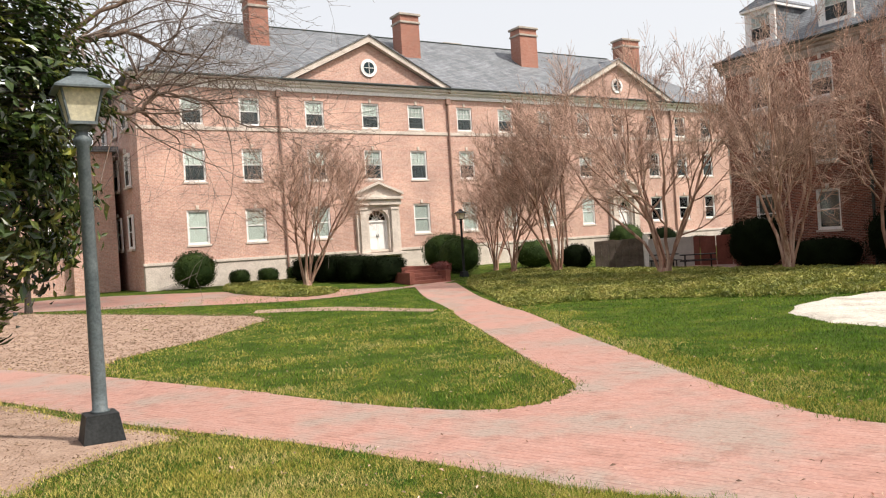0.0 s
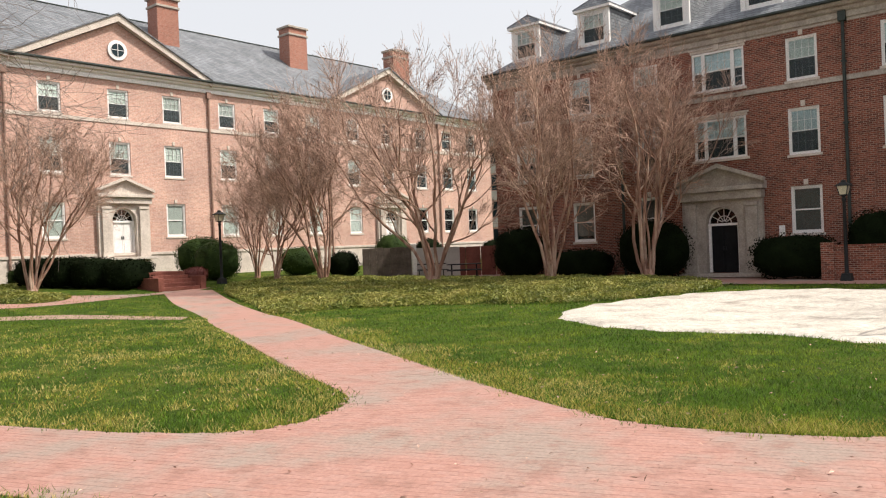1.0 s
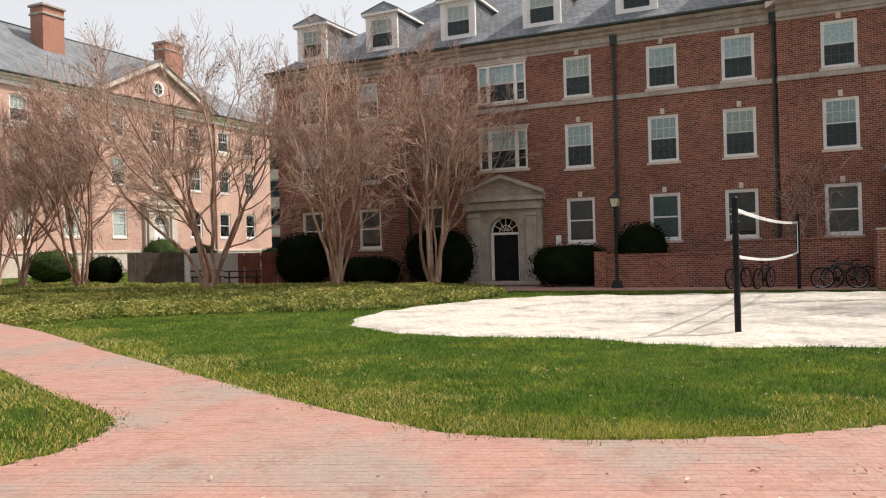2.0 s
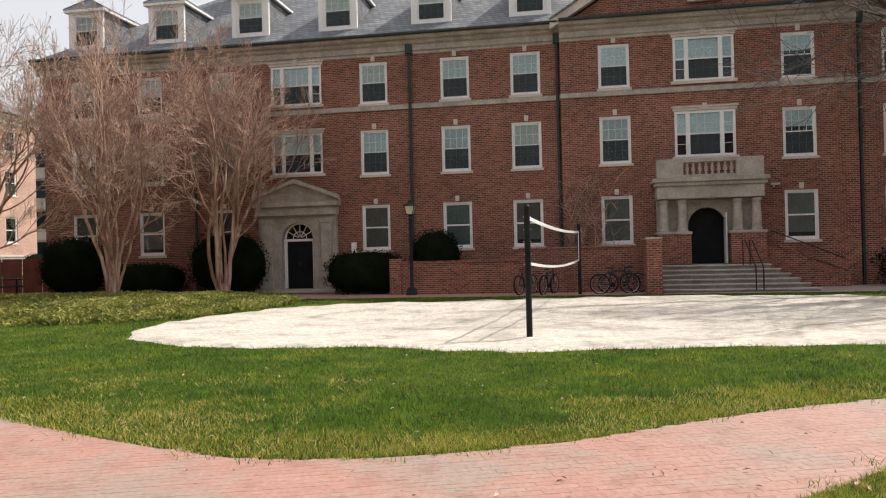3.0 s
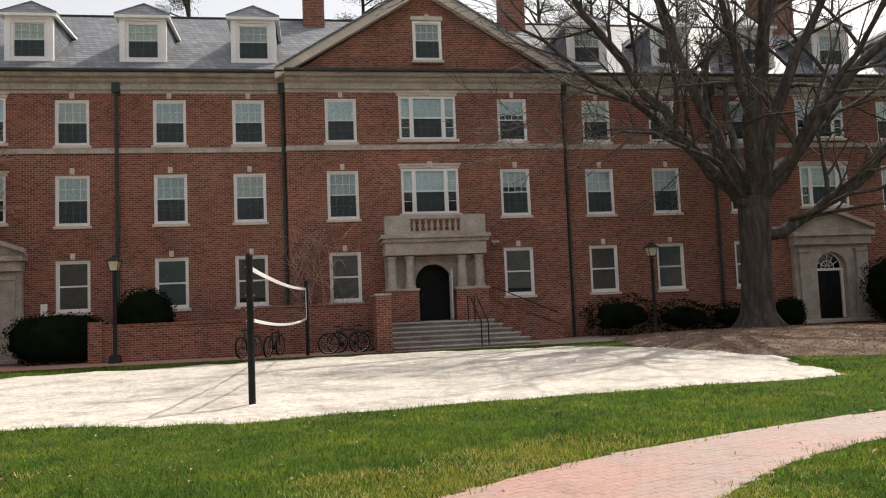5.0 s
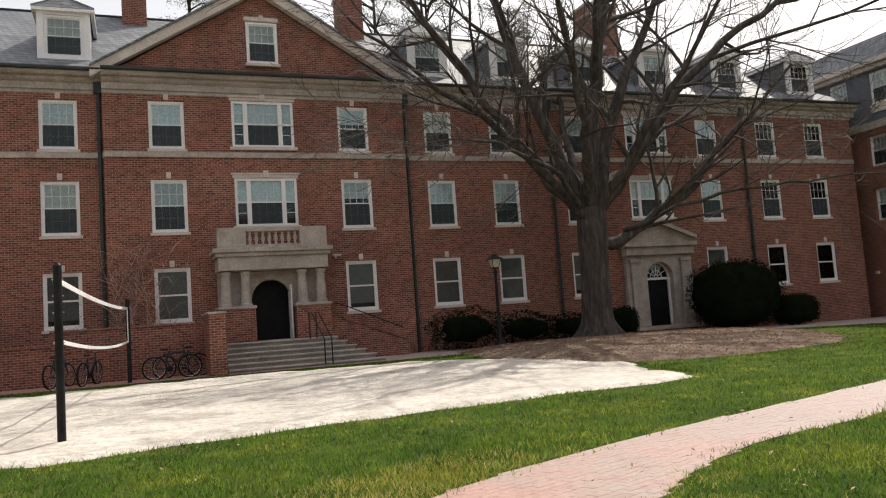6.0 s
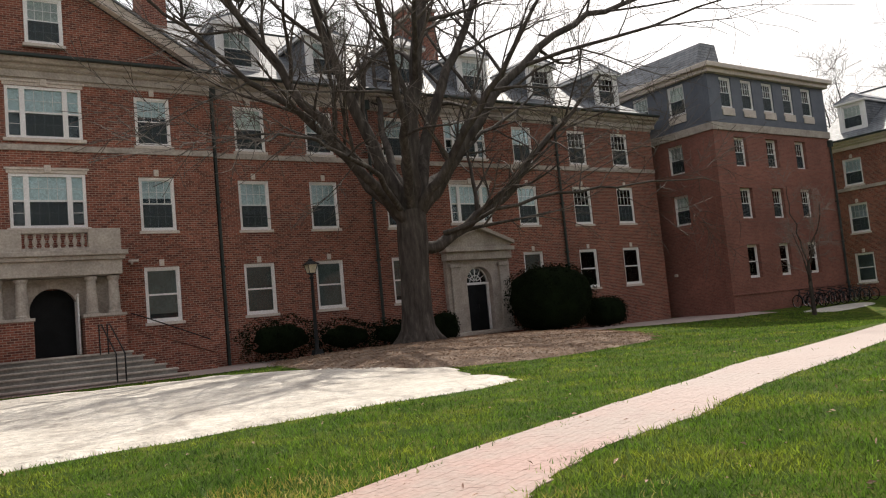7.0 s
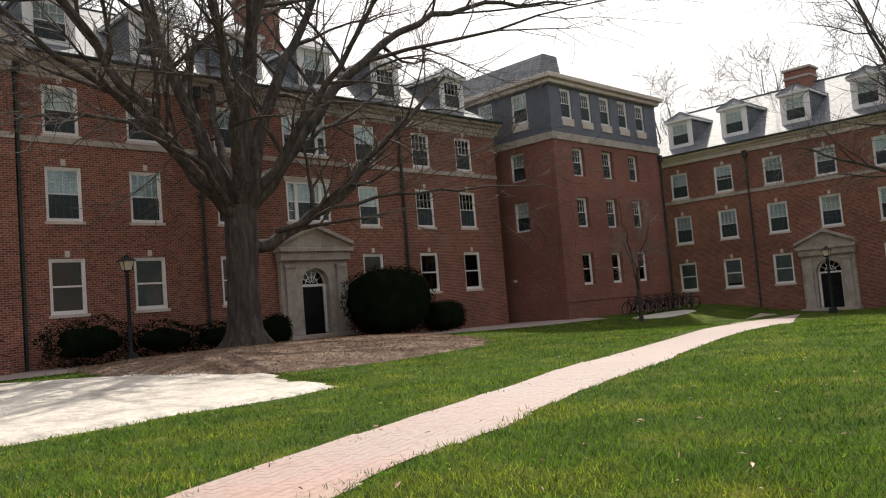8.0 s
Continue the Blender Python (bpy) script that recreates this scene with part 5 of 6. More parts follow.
for pts, r0, r1 in (
        (((0.1, 0, 3.0), (1.4, -0.2, 3.4), (3.4, -0.6, 4.7), (5.8, -1.0, 7.0), (8.6, -1.0, 9.4)), 0.27, 0.05),
        (((0.0, 0, 4.0), (-1.8, -0.6, 5.4), (-3.8, -1.2, 6.8), (-6.2, -1.6, 8.2), (-8.8, -2, 9.9)), 0.22, 0.03),
        (((0.0, 0, 4.2), (-0.9, 0.3, 6.6), (-2.2, 0.5, 10.0), (-3.0, 0.6, 13.5), (-3.4, 0.8, 16)), 0.30, 0.05),
        (((0.0, 0, 4.0), (-1.6, 1.0, 6.4), (-3.6, 1.4, 9.4), (-5.6, 1.8, 12.6), (-6.8, 2, 15)), 0.26, 0.05),
        (((0.1, 0, 4.2), (0.2, -0.3, 7.2), (0.9, -0.5, 10.8), (1.4, -0.5, 14.4), (1.8, -0.5, 17)), 0.36, 0.06),
        (((0.2, 0, 4.1), (1.3, 0.3, 6.9), (2.9, 0.6, 10.2), (4.9, 0.9, 13.6), (6.2, 1, 16)), 0.30, 0.05),
        (((0.2, 0, 4.0), (1.8, -0.5, 6.2), (4.2, -0.8, 9.0), (8.2, -1.2, 11.8), (13.0, -1.4, 13.2), (17.5, -1.5, 14.2)), 0.28, 0.03),
        (((0.1, 0, 4.0), (0.9, -1.4, 5.8), (1.7, -3.4, 8.2), (2.5, -5.2, 10.8)), 0.22, 0.04),
        (((0.1, 0, 4.2), (-0.8, -1.6, 6.4), (-2.4, -3.4, 9.4), (-3.8, -4.8, 12.2)), 0.22, 0.04),
        (((0.1, 0, 4.2), (0.6, 1.8, 6.6), (1.5, 3.8, 9.6), (2.4, 5.2, 12.6)), 0.22, 0.04),
        (((0.2, 0, 4.2), (2.6, 1.6, 6.0), (6.0, 2.6, 8.2), (9.6, 3.2, 10.2)), 0.20, 0.03),
        (((1.2, -0.2, 3.6), (4.5, -1.4, 4.6), (8.6, -2.2, 5.0), (12.6, -2.4, 5.2)), 0.09, 0.015),
        (((-0.1, 0, 4.2), (-2.4, -1.8, 5.4), (-5.0, -3.0, 5.9), (-7.4, -3.6, 5.6)), 0.12, 0.015)):
    waypoint_limb(thick, thin, pts, r0, r1, rnd, OAK)
part("trunk", thick.mesh(OAK_BARK), None, oak, "furrowed grey-brown trunk and limbs")
part("crown", thin.mesh(GREY_TWIG), None, oak, "bare dark twigs")["kind"] = "stuff"

BARE = {"wiggle": 0.13, "rise": [0.03, 0.0, 0.0, 0.0], "taper": 0.5, "least": 0.010, "fine": 3, "levels": 4, "forks": [6, 5, 5, 5], "from": 0.2, "angle": (28, 65), "ratio": (0.42, 0.66)}


def bare_tree(name, x, y, label, seed, limbs, trunk, top, bark_mat, twig_mat, s=BARE):
    ob = empty(name, pose(x, y, gz(x, y)), label, "tree")
    rnd = random.Random(seed)
    thick, thin = Wood(), Wood()
    thick.limb([Vector((0, 0, z)) for z in (-0.3, 0.1, 0.5, top * 0.5, top)], [trunk * 1.5, trunk * 1.2, trunk, trunk * 0.9, trunk * 0.8], 10)
    for pts, r0, r1 in limbs:
        waypoint_limb(thick, thin, pts, r0, r1, rnd, s)
    part("trunk", thick.mesh(bark_mat), None, ob)
    part("crown", thin.mesh(twig_mat), None, ob)["kind"] = "stuff"
    return ob


CURLY = dict(BARE, wiggle=0.24, forks=[5, 4, 4, 4], least=0.007)
bare_tree("bare_tree", -31.4, -2.9, "bare tree with curling grey limbs before the pale house", 8,
          [(((0, 0, 5.5), (0.2, 1.2, 8.2), (0.4, 2.8, 10.1), (0.6, 4.0, 10.8), (0.6, 5.1, 11.0), (0.5, 6.7, 10.4), (0.4, 8.2, 10.3)), 0.20, 0.03),
           (((0, 0, 4.5), (0.3, 1.6, 7.3), (0.6, 3.6, 8.1), (0.5, 4.5, 7.8), (0.4, 5.4, 8.1), (0.5, 6.2, 8.7), (0.6, 7.7, 8.5), (0.6, 9.1, 7.6), (0.5, 11.6, 7.4)), 0.17, 0.02),
           (((0.2, 3.0, 7.9), (0.3, 4.8, 9.0), (0.4, 5.4, 9.4), (0.3, 6.4, 10.4), (0.2, 7.6, 12.6), (0, 8.2, 14.2)), 0.10, 0.02),
           (((0, 0.4, 6.0), (-0.6, 2.4, 8.2), (-0.8, 3.8, 8.8), (-0.8, 5.2, 9.1), (-0.9, 7.2, 9.4), (-1.0, 9.4, 9.8), (-1.0, 12.2, 9.6)), 0.17, 0.02),
           (((0, 0, 6.5), (0, 0.6, 9.5), (0.2, 1.8, 12.2), (0.3, 3.4, 14.5)), 0.18, 0.03),
           (((0, 0, 6.0), (0.4, -1.4, 8.6), (0.6, -3.0, 11.0), (0.6, -4.4, 13)), 0.18, 0.03),
           (((0, 0, 6.6), (1.2, 1.6, 9.4), (2.0, 4.4, 11.6), (2.2, 7.0, 12.6), (2.4, 9.5, 12.4)), 0.15, 0.02)], 0.27, 7.0, BROWN_BARK, PALE_TWIG, CURLY)
bare_tree("bare_tree", 45.0, 9.4, "bare dark tree reaching over the far lawn", 15,
          [(((0, 0, 4), (-1.0, 2.0, 7.5), (-2.0, 4.0, 11.5), (-3.0, 5.0, 16)), 0.24, 0.04),
           (((0, 0, 4), (-0.4, 3.0, 6.0), (-1.0, 6.2, 7.6), (-1.6, 9.0, 9.0)), 0.20, 0.03),
           (((0, 0, 5), (0.5, 2.2, 9), (0.8, 4.6, 13.0), (0.8, 6, 17)), 0.22, 0.04),
           (((0, 0, 4.5), (-1.5, -1.0, 9), (-2.5, -2.0, 14)), 0.22, 0.04)], 0.34, 5.5, OAK_BARK, GREY_TWIG)
SMALL = dict(BARE, levels=3, fine=2, least=0.006)
bare_tree("young_tree", 36.0, 24.0, "slender young bare tree on the far lawn", 4,
          [(((0, 0, 1.4), (-0.8, -0.3, 2.6), (-1.6, -0.4, 3.9)), 0.05, 0.012), (((0, 0, 1.7), (0.8, 0.2, 3.0), (1.7, 0.3, 4.2)), 0.05, 0.012),
           (((0, 0, 2.0), (0.1, 0.4, 4.0), (0.0, 0.6, 6.4)), 0.06, 0.012), (((0, 0, 2.2), (-0.4, -0.8, 3.8), (-0.6, -1.3, 5.2)), 0.05, 0.012)], 0.10, 2.4, OAK_BARK, PALE_TWIG, dict(SMALL, levels=4, forks=[5, 5, 5, 4]))
bare_tree("young_tree", -34.5, -1.7, "small bare tree beside the paving", 6,
          [(((0, 0, 1.8), (-0.8, -0.5, 3.2), (-1.6, -0.8, 4.6)), 0.07, 0.015), (((0, 0, 2.0), (0.8, 0.5, 3.4), (1.7, 0.9, 4.8)), 0.07, 0.015), (((0, 0, 2.2), (0.1, -0.6, 4.0), (0.0, -1.0, 5.8)), 0.07, 0.015)], 0.13, 2.6, OAK_BARK, GREY_TWIG, SMALL)
for x, y, seed in ((24, 60, 21), (60, 24, 22), (62, 34, 23), (58, 44, 25)):
    bare_tree("bare_tree", x, y, "far bare tree behind the roofs", seed,
              [(((0, 0, 7), (-1.2, 0.4, 10), (-2.6, 0.8, 13), (-3.4, 1, 16.5)), 0.16, 0.02), (((0, 0, 7), (1.2, -0.6, 10), (2.8, -0.8, 13.5), (3.6, -1, 17)), 0.16, 0.02), (((0, 0, 8), (0.2, 0.8, 12), (0.1, 1.4, 17.5)), 0.16, 0.02)], 0.3, 9, OAK_BARK, PALE_TWIG, dict(SMALL, levels=4, least=0.012))


def pine(x, y, top, seed, spread):
    """A tall pine: bare pole and tufted, gappy crown."""
    ob = empty("pine_tree", pose(x, y, 0), "tall dark pine behind the roof", "tree")
    rnd = random.Random(seed)
    w = Wood()
    w.limb([Vector((0, 0, z)) for z in (0, top * 0.5, top)], [0.4, 0.3, 0.06], 8)
    tufts = []
    for k in range(34):
        z = top * rnd.uniform(0.62, 1.0)
        a, l = rnd.uniform(0, 6.28), spread * rnd.uniform(0.35, 1.0) * (1.25 - z / top) * 2.2
        e = Vector((math.cos(a) * l, math.sin(a) * l, z + l * 0.25))
        w.limb([Vector((0, 0, z - 0.3)), Vector((0, 0, z)).lerp(e, 0.5), e], [0.08, 0.05, 0.02], 4)
        for _ in range(5):
            tufts.append(Vector((0, 0, z)).lerp(e, rnd.uniform(0.5, 1.05)) + Vector((rnd.gauss(0, 0.3), rnd.gauss(0, 0.3), rnd.gauss(0, 0.2))))
    part("trunk", w.mesh(OAK_BARK), None, ob)
    rs = np.random.RandomState(seed)
    c = np.repeat(np.array([tuple(t) for t in tufts]), 46, 0)
    c = c + rs.normal(0, 0.30, c.shape) * [1, 1, 0.7]
    v, f = leaf_cards(c, rs.normal(0, 1, c.shape), 0.16, seed, 0.10, 0.1)
    part("crown", quick_mesh(v, f, PINE), None, ob)["kind"] = "stuff"


for x, y, top, seed, spread in ((-8.5, 52, 24.5, 1, 3.0), (3.0, 54, 25.5, 2, 3.4), (14.5, 50, 24.0, 3, 4.2), (19.0, 52, 24.8, 6, 4.2), (25.5, 52, 24.0, 4, 3.2), (33.0, 55, 19.6, 5, 3.0)):
    pine(x, y, top, seed, spread)

# magnolia beside the lamp
mag = empty("magnolia", pose(-12.1, -4.2, 0), "evergreen magnolia with glossy dark leaves", "tree")
rs = np.random.RandomState(2)
w = Wood()
w.limb([Vector((-0.2, -0.9, z)) for z in (-0.1, 1.5, 3.5, 6.2)], [0.16, 0.13, 0.10, 0.04], 8)
centres = []
rnd = random.Random(3)
for k in range(260):
    d = Vector((rnd.gauss(0, 1), rnd.gauss(0, 1), rnd.gauss(0, 1))).normalized() * rnd.uniform(0.55, 1.0)
    c = Vector((d.x * 1.9, d.y * 2.2 + 0.08, 4.75 + d.z * 3.1))
    centres.append(c)
    w.limb([Vector((-0.2, -0.9, max(1.8, c.z - 1.0))), c.lerp(Vector((-0.2, -0.9, c.z)), 0.4), c], [0.04, 0.025, 0.01], 4)
part("trunk", w.mesh(OAK_BARK), None, mag)
c = np.repeat(np.array([tuple(t) for t in centres]), 64, 0)
p = c + rs.normal(0, 0.20, c.shape)
v, f = leaf_cards(p, (p - [0, 0, 4.4]) + [0, 0, 1.2], 0.12, 5, 0.38, 0.18, 0.9)
part("crown", quick_mesh(v, f, MAGNOLIA), None, mag, "glossy green leaves")["kind"] = "stuff"

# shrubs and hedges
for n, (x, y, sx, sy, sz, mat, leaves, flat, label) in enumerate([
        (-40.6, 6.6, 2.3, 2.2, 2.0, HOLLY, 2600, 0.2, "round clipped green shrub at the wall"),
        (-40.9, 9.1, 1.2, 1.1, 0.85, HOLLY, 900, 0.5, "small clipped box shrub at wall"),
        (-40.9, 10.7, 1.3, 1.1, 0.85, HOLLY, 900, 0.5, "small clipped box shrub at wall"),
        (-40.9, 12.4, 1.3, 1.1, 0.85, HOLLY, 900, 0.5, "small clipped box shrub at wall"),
        (-38.9, 12.5, 2.2, 2.2, 1.40, SHADED_HEDGE, 2000, 0.5, "dark clipped hedge before the house"),
        (-37.4, 13.1, 2.2, 2.2, 1.45, SHADED_HEDGE, 2200, 0.6, "dark clipped hedge before the house"),
        (-35.9, 13.8, 2.2, 2.2, 1.45, SHADED_HEDGE, 2200, 0.6, "dark clipped hedge before the house"),
        (-34.4, 14.6, 2.2, 2.2, 1.40, SHADED_HEDGE, 2200, 0.6, "dark clipped hedge by the steps"),
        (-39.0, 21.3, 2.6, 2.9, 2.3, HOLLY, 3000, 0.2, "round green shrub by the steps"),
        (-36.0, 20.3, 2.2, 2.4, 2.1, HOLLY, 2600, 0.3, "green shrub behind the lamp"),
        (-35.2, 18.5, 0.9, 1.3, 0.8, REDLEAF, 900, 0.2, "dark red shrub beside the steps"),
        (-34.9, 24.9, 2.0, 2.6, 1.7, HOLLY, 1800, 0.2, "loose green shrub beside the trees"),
        (-32.0, 25.5, 1.6, 1.8, 1.5, SHADED_HEDGE, 1400, 0.2, "loose dark shrub by the fence"),
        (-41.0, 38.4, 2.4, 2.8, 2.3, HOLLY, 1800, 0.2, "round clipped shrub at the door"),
        (-41.0, 42.3, 1.8, 2.4, 1.9, SHADED_HEDGE, 1400, 0.2, "dark clipped shrub at wall"),
        (-41.2, 46.4, 1.2, 2.6, 1.0, SHADED_HEDGE, 1200, 0.5, "low dark hedge at the wall"),
        (-40.6, 50.4, 1.6, 3.4, 1.6, SHADED_HEDGE, 1500, 0.4, "low dark hedge at the wall"),
        (-22.9, 29.1, 2.9, 2.2, 2.7, SHADED_HEDGE, 3200, 0.25, "large dark shrub in shade"),
        (-19.6, 29.4, 3.6, 1.8, 1.5, SHADED_HEDGE, 2000, 0.4, "dark clipped hedge in shade"),
        (-15.75, 29.1, 3.4, 2.0, 2.75, SHADED_HEDGE, 3400, 0.25, "large dark rounded shrub beside the door"),
        (-9.85, 29.2, 3.4, 1.7, 1.8, SHADED_HEDGE, 2400, 0.5, "dark clipped hedge beside the door"),
        (-7.0, 29.5, 2.1, 1.6, 2.6, SHADED_HEDGE, 2400, 0.25, "dark rounded shrub behind the wall"),
        (23.4, 28.6, 4.7, 2.6, 3.1, SHADED_HEDGE, 6000, 0.25, "large dark rounded shrub beside the doorway"),
        (27.0, 29.0, 2.4, 1.6, 1.5, SHADED_HEDGE, 1500, 0.4, "low dark shrub at the wall"),
        (10.9, 29.5, 3.2, 1.5, 1.6, SHADED_HEDGE, 2600, 0.0, "loose dark shrub at the wall"),
        (13.6, 29.6, 2.8, 1.2, 1.3, SHADED_HEDGE, 2200, 0.0, "low dark shrub at the wall"),
        (16.0, 29.6, 3.2, 1.1, 1.15, SHADED_HEDGE, 2400, 0.0, "low dark shrub at the wall"),
        (18.2, 29.6, 1.3, 1.1, 1.3, SHADED_HEDGE, 900, 0.2, "low dark shrub beside the doorway"),
        (47.6, 12.2, 2.6, 2.6, 3.2, SHADED_HEDGE, 2400, 0.25, "dark shrub beside the far door"),
        (47.9, 9.4, 2.2, 2.6, 2.2, SHADED_HEDGE, 1800, 0.3, "dark shrub in front of the far house")]):
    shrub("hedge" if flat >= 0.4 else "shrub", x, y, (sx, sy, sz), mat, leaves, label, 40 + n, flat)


def vine(parent_x, z0, z1, n, seed):
    """Bare climber stems against the wall."""
    rnd = random.Random(seed)
    w = Wood()
    for k in range(n):
        p = Vector((rnd.uniform(-0.5, 0.5), 0, 0.1))
        pts = [p.copy()]
        for i in range(7):
            p = p + Vector((rnd.gauss(0, 0.22), rnd.gauss(0, 0.03), (z1 - z0) / 7 * rnd.uniform(0.7, 1.1)))
            pts.append(p.copy())
        w.limb(pts, [0.02 - 0.0022 * i for i in range(8)], 4)
        for q in pts[2:]:
            for _ in range(3):
                e = q + Vector((rnd.gauss(0, 0.45), rnd.gauss(0, 0.05), rnd.uniform(0.1, 0.7)))
                w.limb([q, q.lerp(e, 0.5) + Vector((0, 0, 0.08)), e], [0.008, 0.006, 0.004], 3)
    ob = new("climber", w.mesh(TWIG))
    ob.location = (parent_x, 30.2, z0)
    return tagged(ob, "bare reddish shrub climbing the brick wall", "climber")


vine(-1.0, 0.18, 4.6, 16, 3)

# groundcover on the beds
def cover(name, outline, centre, dome, count, top, mat, size, label, seed, lift=0.0):
    rs = np.random.RandomState(seed)
    o = np.array(outline)
    p = rs.uniform(o.min(0), o.max(0), (count * 2, 2))
    p = p[inside(outline, p[:, 0], p[:, 1])][:count]
    o = o - centre
    oa = np.arctan2(o[:, 1], o[:, 0])
    s = np.argsort(oa)
    rel = p - centre
    k = np.hypot(*rel.T) / np.interp(np.arctan2(rel[:, 1], rel[:, 0]), oa[s], np.hypot(*o[s].T), period=2 * np.pi)
    z = np.array([gz(x, y) + lift for x, y in p]) + dome * (1 - np.clip(k, 0, 1) ** 3)
    c = np.array([noise.noise((x * 0.8, y * 0.8, 4.0)) for x, y in p])
    q = np.column_stack([p, z + rs.uniform(0.0, 1.0, len(p)) * top * (0.55 + 0.6 * c)])
    v, f = leaf_cards(q, rs.normal(0, 0.4, q.shape) + [0, 0, 1], size, seed, 0.35, 0.2, 0.8)
    return tagged(new(name, quick_mesh(v, f, mat)), label, "groundcover", kind="stuff")


def shrink(poly, k):
    a = np.array(poly)
    m = a.mean(0)
    return [tuple(q) for q in m + (a - m) * k]


cover("groundcover", shrink(BED_EDGE, 0.99), (-21.5, 21.0), 0.30, 70000, 0.24, COVER, 0.085, "yellow-green groundcover under the crape myrtles", 4, 0.02)
cover("groundcover", shrink(BED2_EDGE, 0.98), (-35.9, 9.3), 0.12, 9000, 0.22, COVER, 0.08, "green groundcover round a tree foot", 5, 0.02)

# ---- lamps ----
def street_lamp(x, y, scale=1.0, z=None, iron=None, label="grey cast iron lamp post with square lantern"):
    metal = iron or IRON
    ob = empty("street_lamp", pose(x, y, gz(x, y) if z is None else z) @ Matrix.Scale(scale, 4), label, "street lamp", "lamp posts")
    bm = bmesh.new()
    lathe(bm, [(0.268, -0.05), (0.266, 0.02), (0.212, 0.26), (0.212, 0.275), (0.19, 0.28), (0.11, 0.285)], n=4, turn=math.pi / 4)
    part("base", bm, DARK_IRON, ob)
    bm = bmesh.new()
    lathe(bm, [(0.09, 0.28), (0.09, 0.30), (0.072, 0.31), (0.07, 0.5), (0.058, 2.86), (0.085, 2.90), (0.085, 2.95), (0.055, 2.98), (0.055, 3.02), (0.09, 3.04), (0.10, 3.07)], n=14)
    part("pole", bm, metal, ob, smooth=True)
    lantern = part("lantern_frame", boxes((-0.13, 0.13, -0.13, 0.13, 3.07, 3.10)), metal, ob)
    lo, hi, z0, z1 = 0.115, 0.185, 3.10, 3.42
    for sx, sy in ((-1, -1), (1, -1), (1, 1), (-1, 1)):
        bm = bmesh.new()
        tube(bm, [(sx * lo, sy * lo, z0 - 0.01), (sx * hi, sy * hi, z1)], 0.014, 5)
        part("corner_bar", bm, metal, lantern)
    for k in range(4):
        bm = bmesh.new()
        q = [(-lo, -lo + 0.004, z0), (lo, -lo + 0.004, z0), (hi, -hi + 0.004, z1), (-hi, -hi + 0.004, z1)]
        a = [bm.verts.new(p) for p in q]
        b = [bm.verts.new((p[0], p[1] + 0.006, p[2])) for p in q]
        bm.faces.new(a)
        bm.faces.new(b[::-1])
        for i in range(4):
            bm.faces.new((a[i], a[(i + 1) % 4], b[(i + 1) % 4], b[i]))
        part("glass_pane", bm, LAMP_GLASS, lantern, at=pose(0, 0, 0, 0, 0, 90 * k))
    bm = bmesh.new()
    s = math.sqrt(2)
    lathe(bm, [(0.245 * s, 3.405), (0.245 * s, 3.425), (0.10 * s, 3.53), (0.07 * s, 3.54), (0.065 * s, 3.575), (0.085 * s, 3.585), (0.05 * s, 3.61), (0.012, 3.64)], n=4, turn=math.pi / 4)
    part("lantern_roof", bm, metal, ob)
    return ob


street_lamp(-9.9, -2.7, 1.41)
for x, y in ((-7.6, 27.7), (12.05, 28.9), (-33.8, 19.1), (45.8, 18.2)):
    street_lamp(x, y, 1.0, None, DARK_IRON, "black lamp post with small square lantern")

# ---- volleyball net ----
net = empty("volleyball_net", pose(0, 0, 0.02), "black net posts with sagging white-taped net", "volleyball net")
P1, P2 = Vector((-2.15, 14.1, 0)), Vector((-1.27, 26.6, 0.15))
for p, r in ((P1, 0.062), (P2, 0.062)):
    bm = bmesh.new()
    lathe(bm, [(r, -0.3), (r, 2.66), (r * 0.6, 2.70)], p.x, p.y, 12)
    post = part("post", bm, BLACK, net)
    for z in (2.45, 2.2, 1.95, 1.7, 1.5):
        bm = bmesh.new()
        tube(bm, [(p.x - 0.08, p.y, z), (p.x + 0.08, p.y, z)], 0.012, 6)
        part("hook", bm, STEEL, post)


def sag(z0, z1, drop, t):
    return Vector((P1.x + (P2.x - P1.x) * t, P1.y + (P2.y - P1.y) * t, z0 + (z1 - z0) * t - drop * 4 * t * (1 - t)))


def tape(z0, z1, drop, h, a=0.012, b=0.988):
    bm = bmesh.new()
    rows = []
    for i in range(25):
        p = sag(z0, z1, drop, a + (b - a) * i / 24)
        rows.append([bm.verts.new(p + Vector((dx, 0, dz))) for dx, dz in ((-0.012, -h / 2), (0.012, -h / 2), (0.012, h / 2), (-0.012, h / 2))])
    for r, s in zip(rows, rows[1:]):
        for k in range(4):
            bm.faces.new((r[k], r[(k + 1) % 4], s[(k + 1) % 4], s[k]))
    return bm


part("top_tape", tape(2.44, 2.42, 0.10, 0.075), TAPE, net, "sagging white top tape")
part("bottom_tape", tape(1.52, 1.44, 0.14, 0.06), TAPE, net, "sagging white bottom tape")
for t in (0.014, 0.986):
    a, b = sag(1.52, 1.44, 0.14, t), sag(2.44, 2.42, 0.10, t)
    part("side_tape", boxes((a.x - 0.014, a.x + 0.014, a.y - 0.03, a.y + 0.03, a.z, b.z)), TAPE, net)
w = Wood()
for i in range(1, 96):
    t = 0.014 + 0.972 * i / 96
    w.limb([sag(1.52, 1.44, 0.14, t), sag(2.44, 2.42, 0.10, t)], [0.0011, 0.0011], 3)
for k in range(1, 9):
    f = k / 9
    w.limb([sag(1.52, 1.44, 0.14, 0.014 + 0.0486 * i).lerp(sag(2.44, 2.42, 0.10, 0.014 + 0.0486 * i), f) for i in range(21)], [0.0011] * 21, 3)
part("netting", w.mesh(CORD), None, net)["kind"] = "stuff"

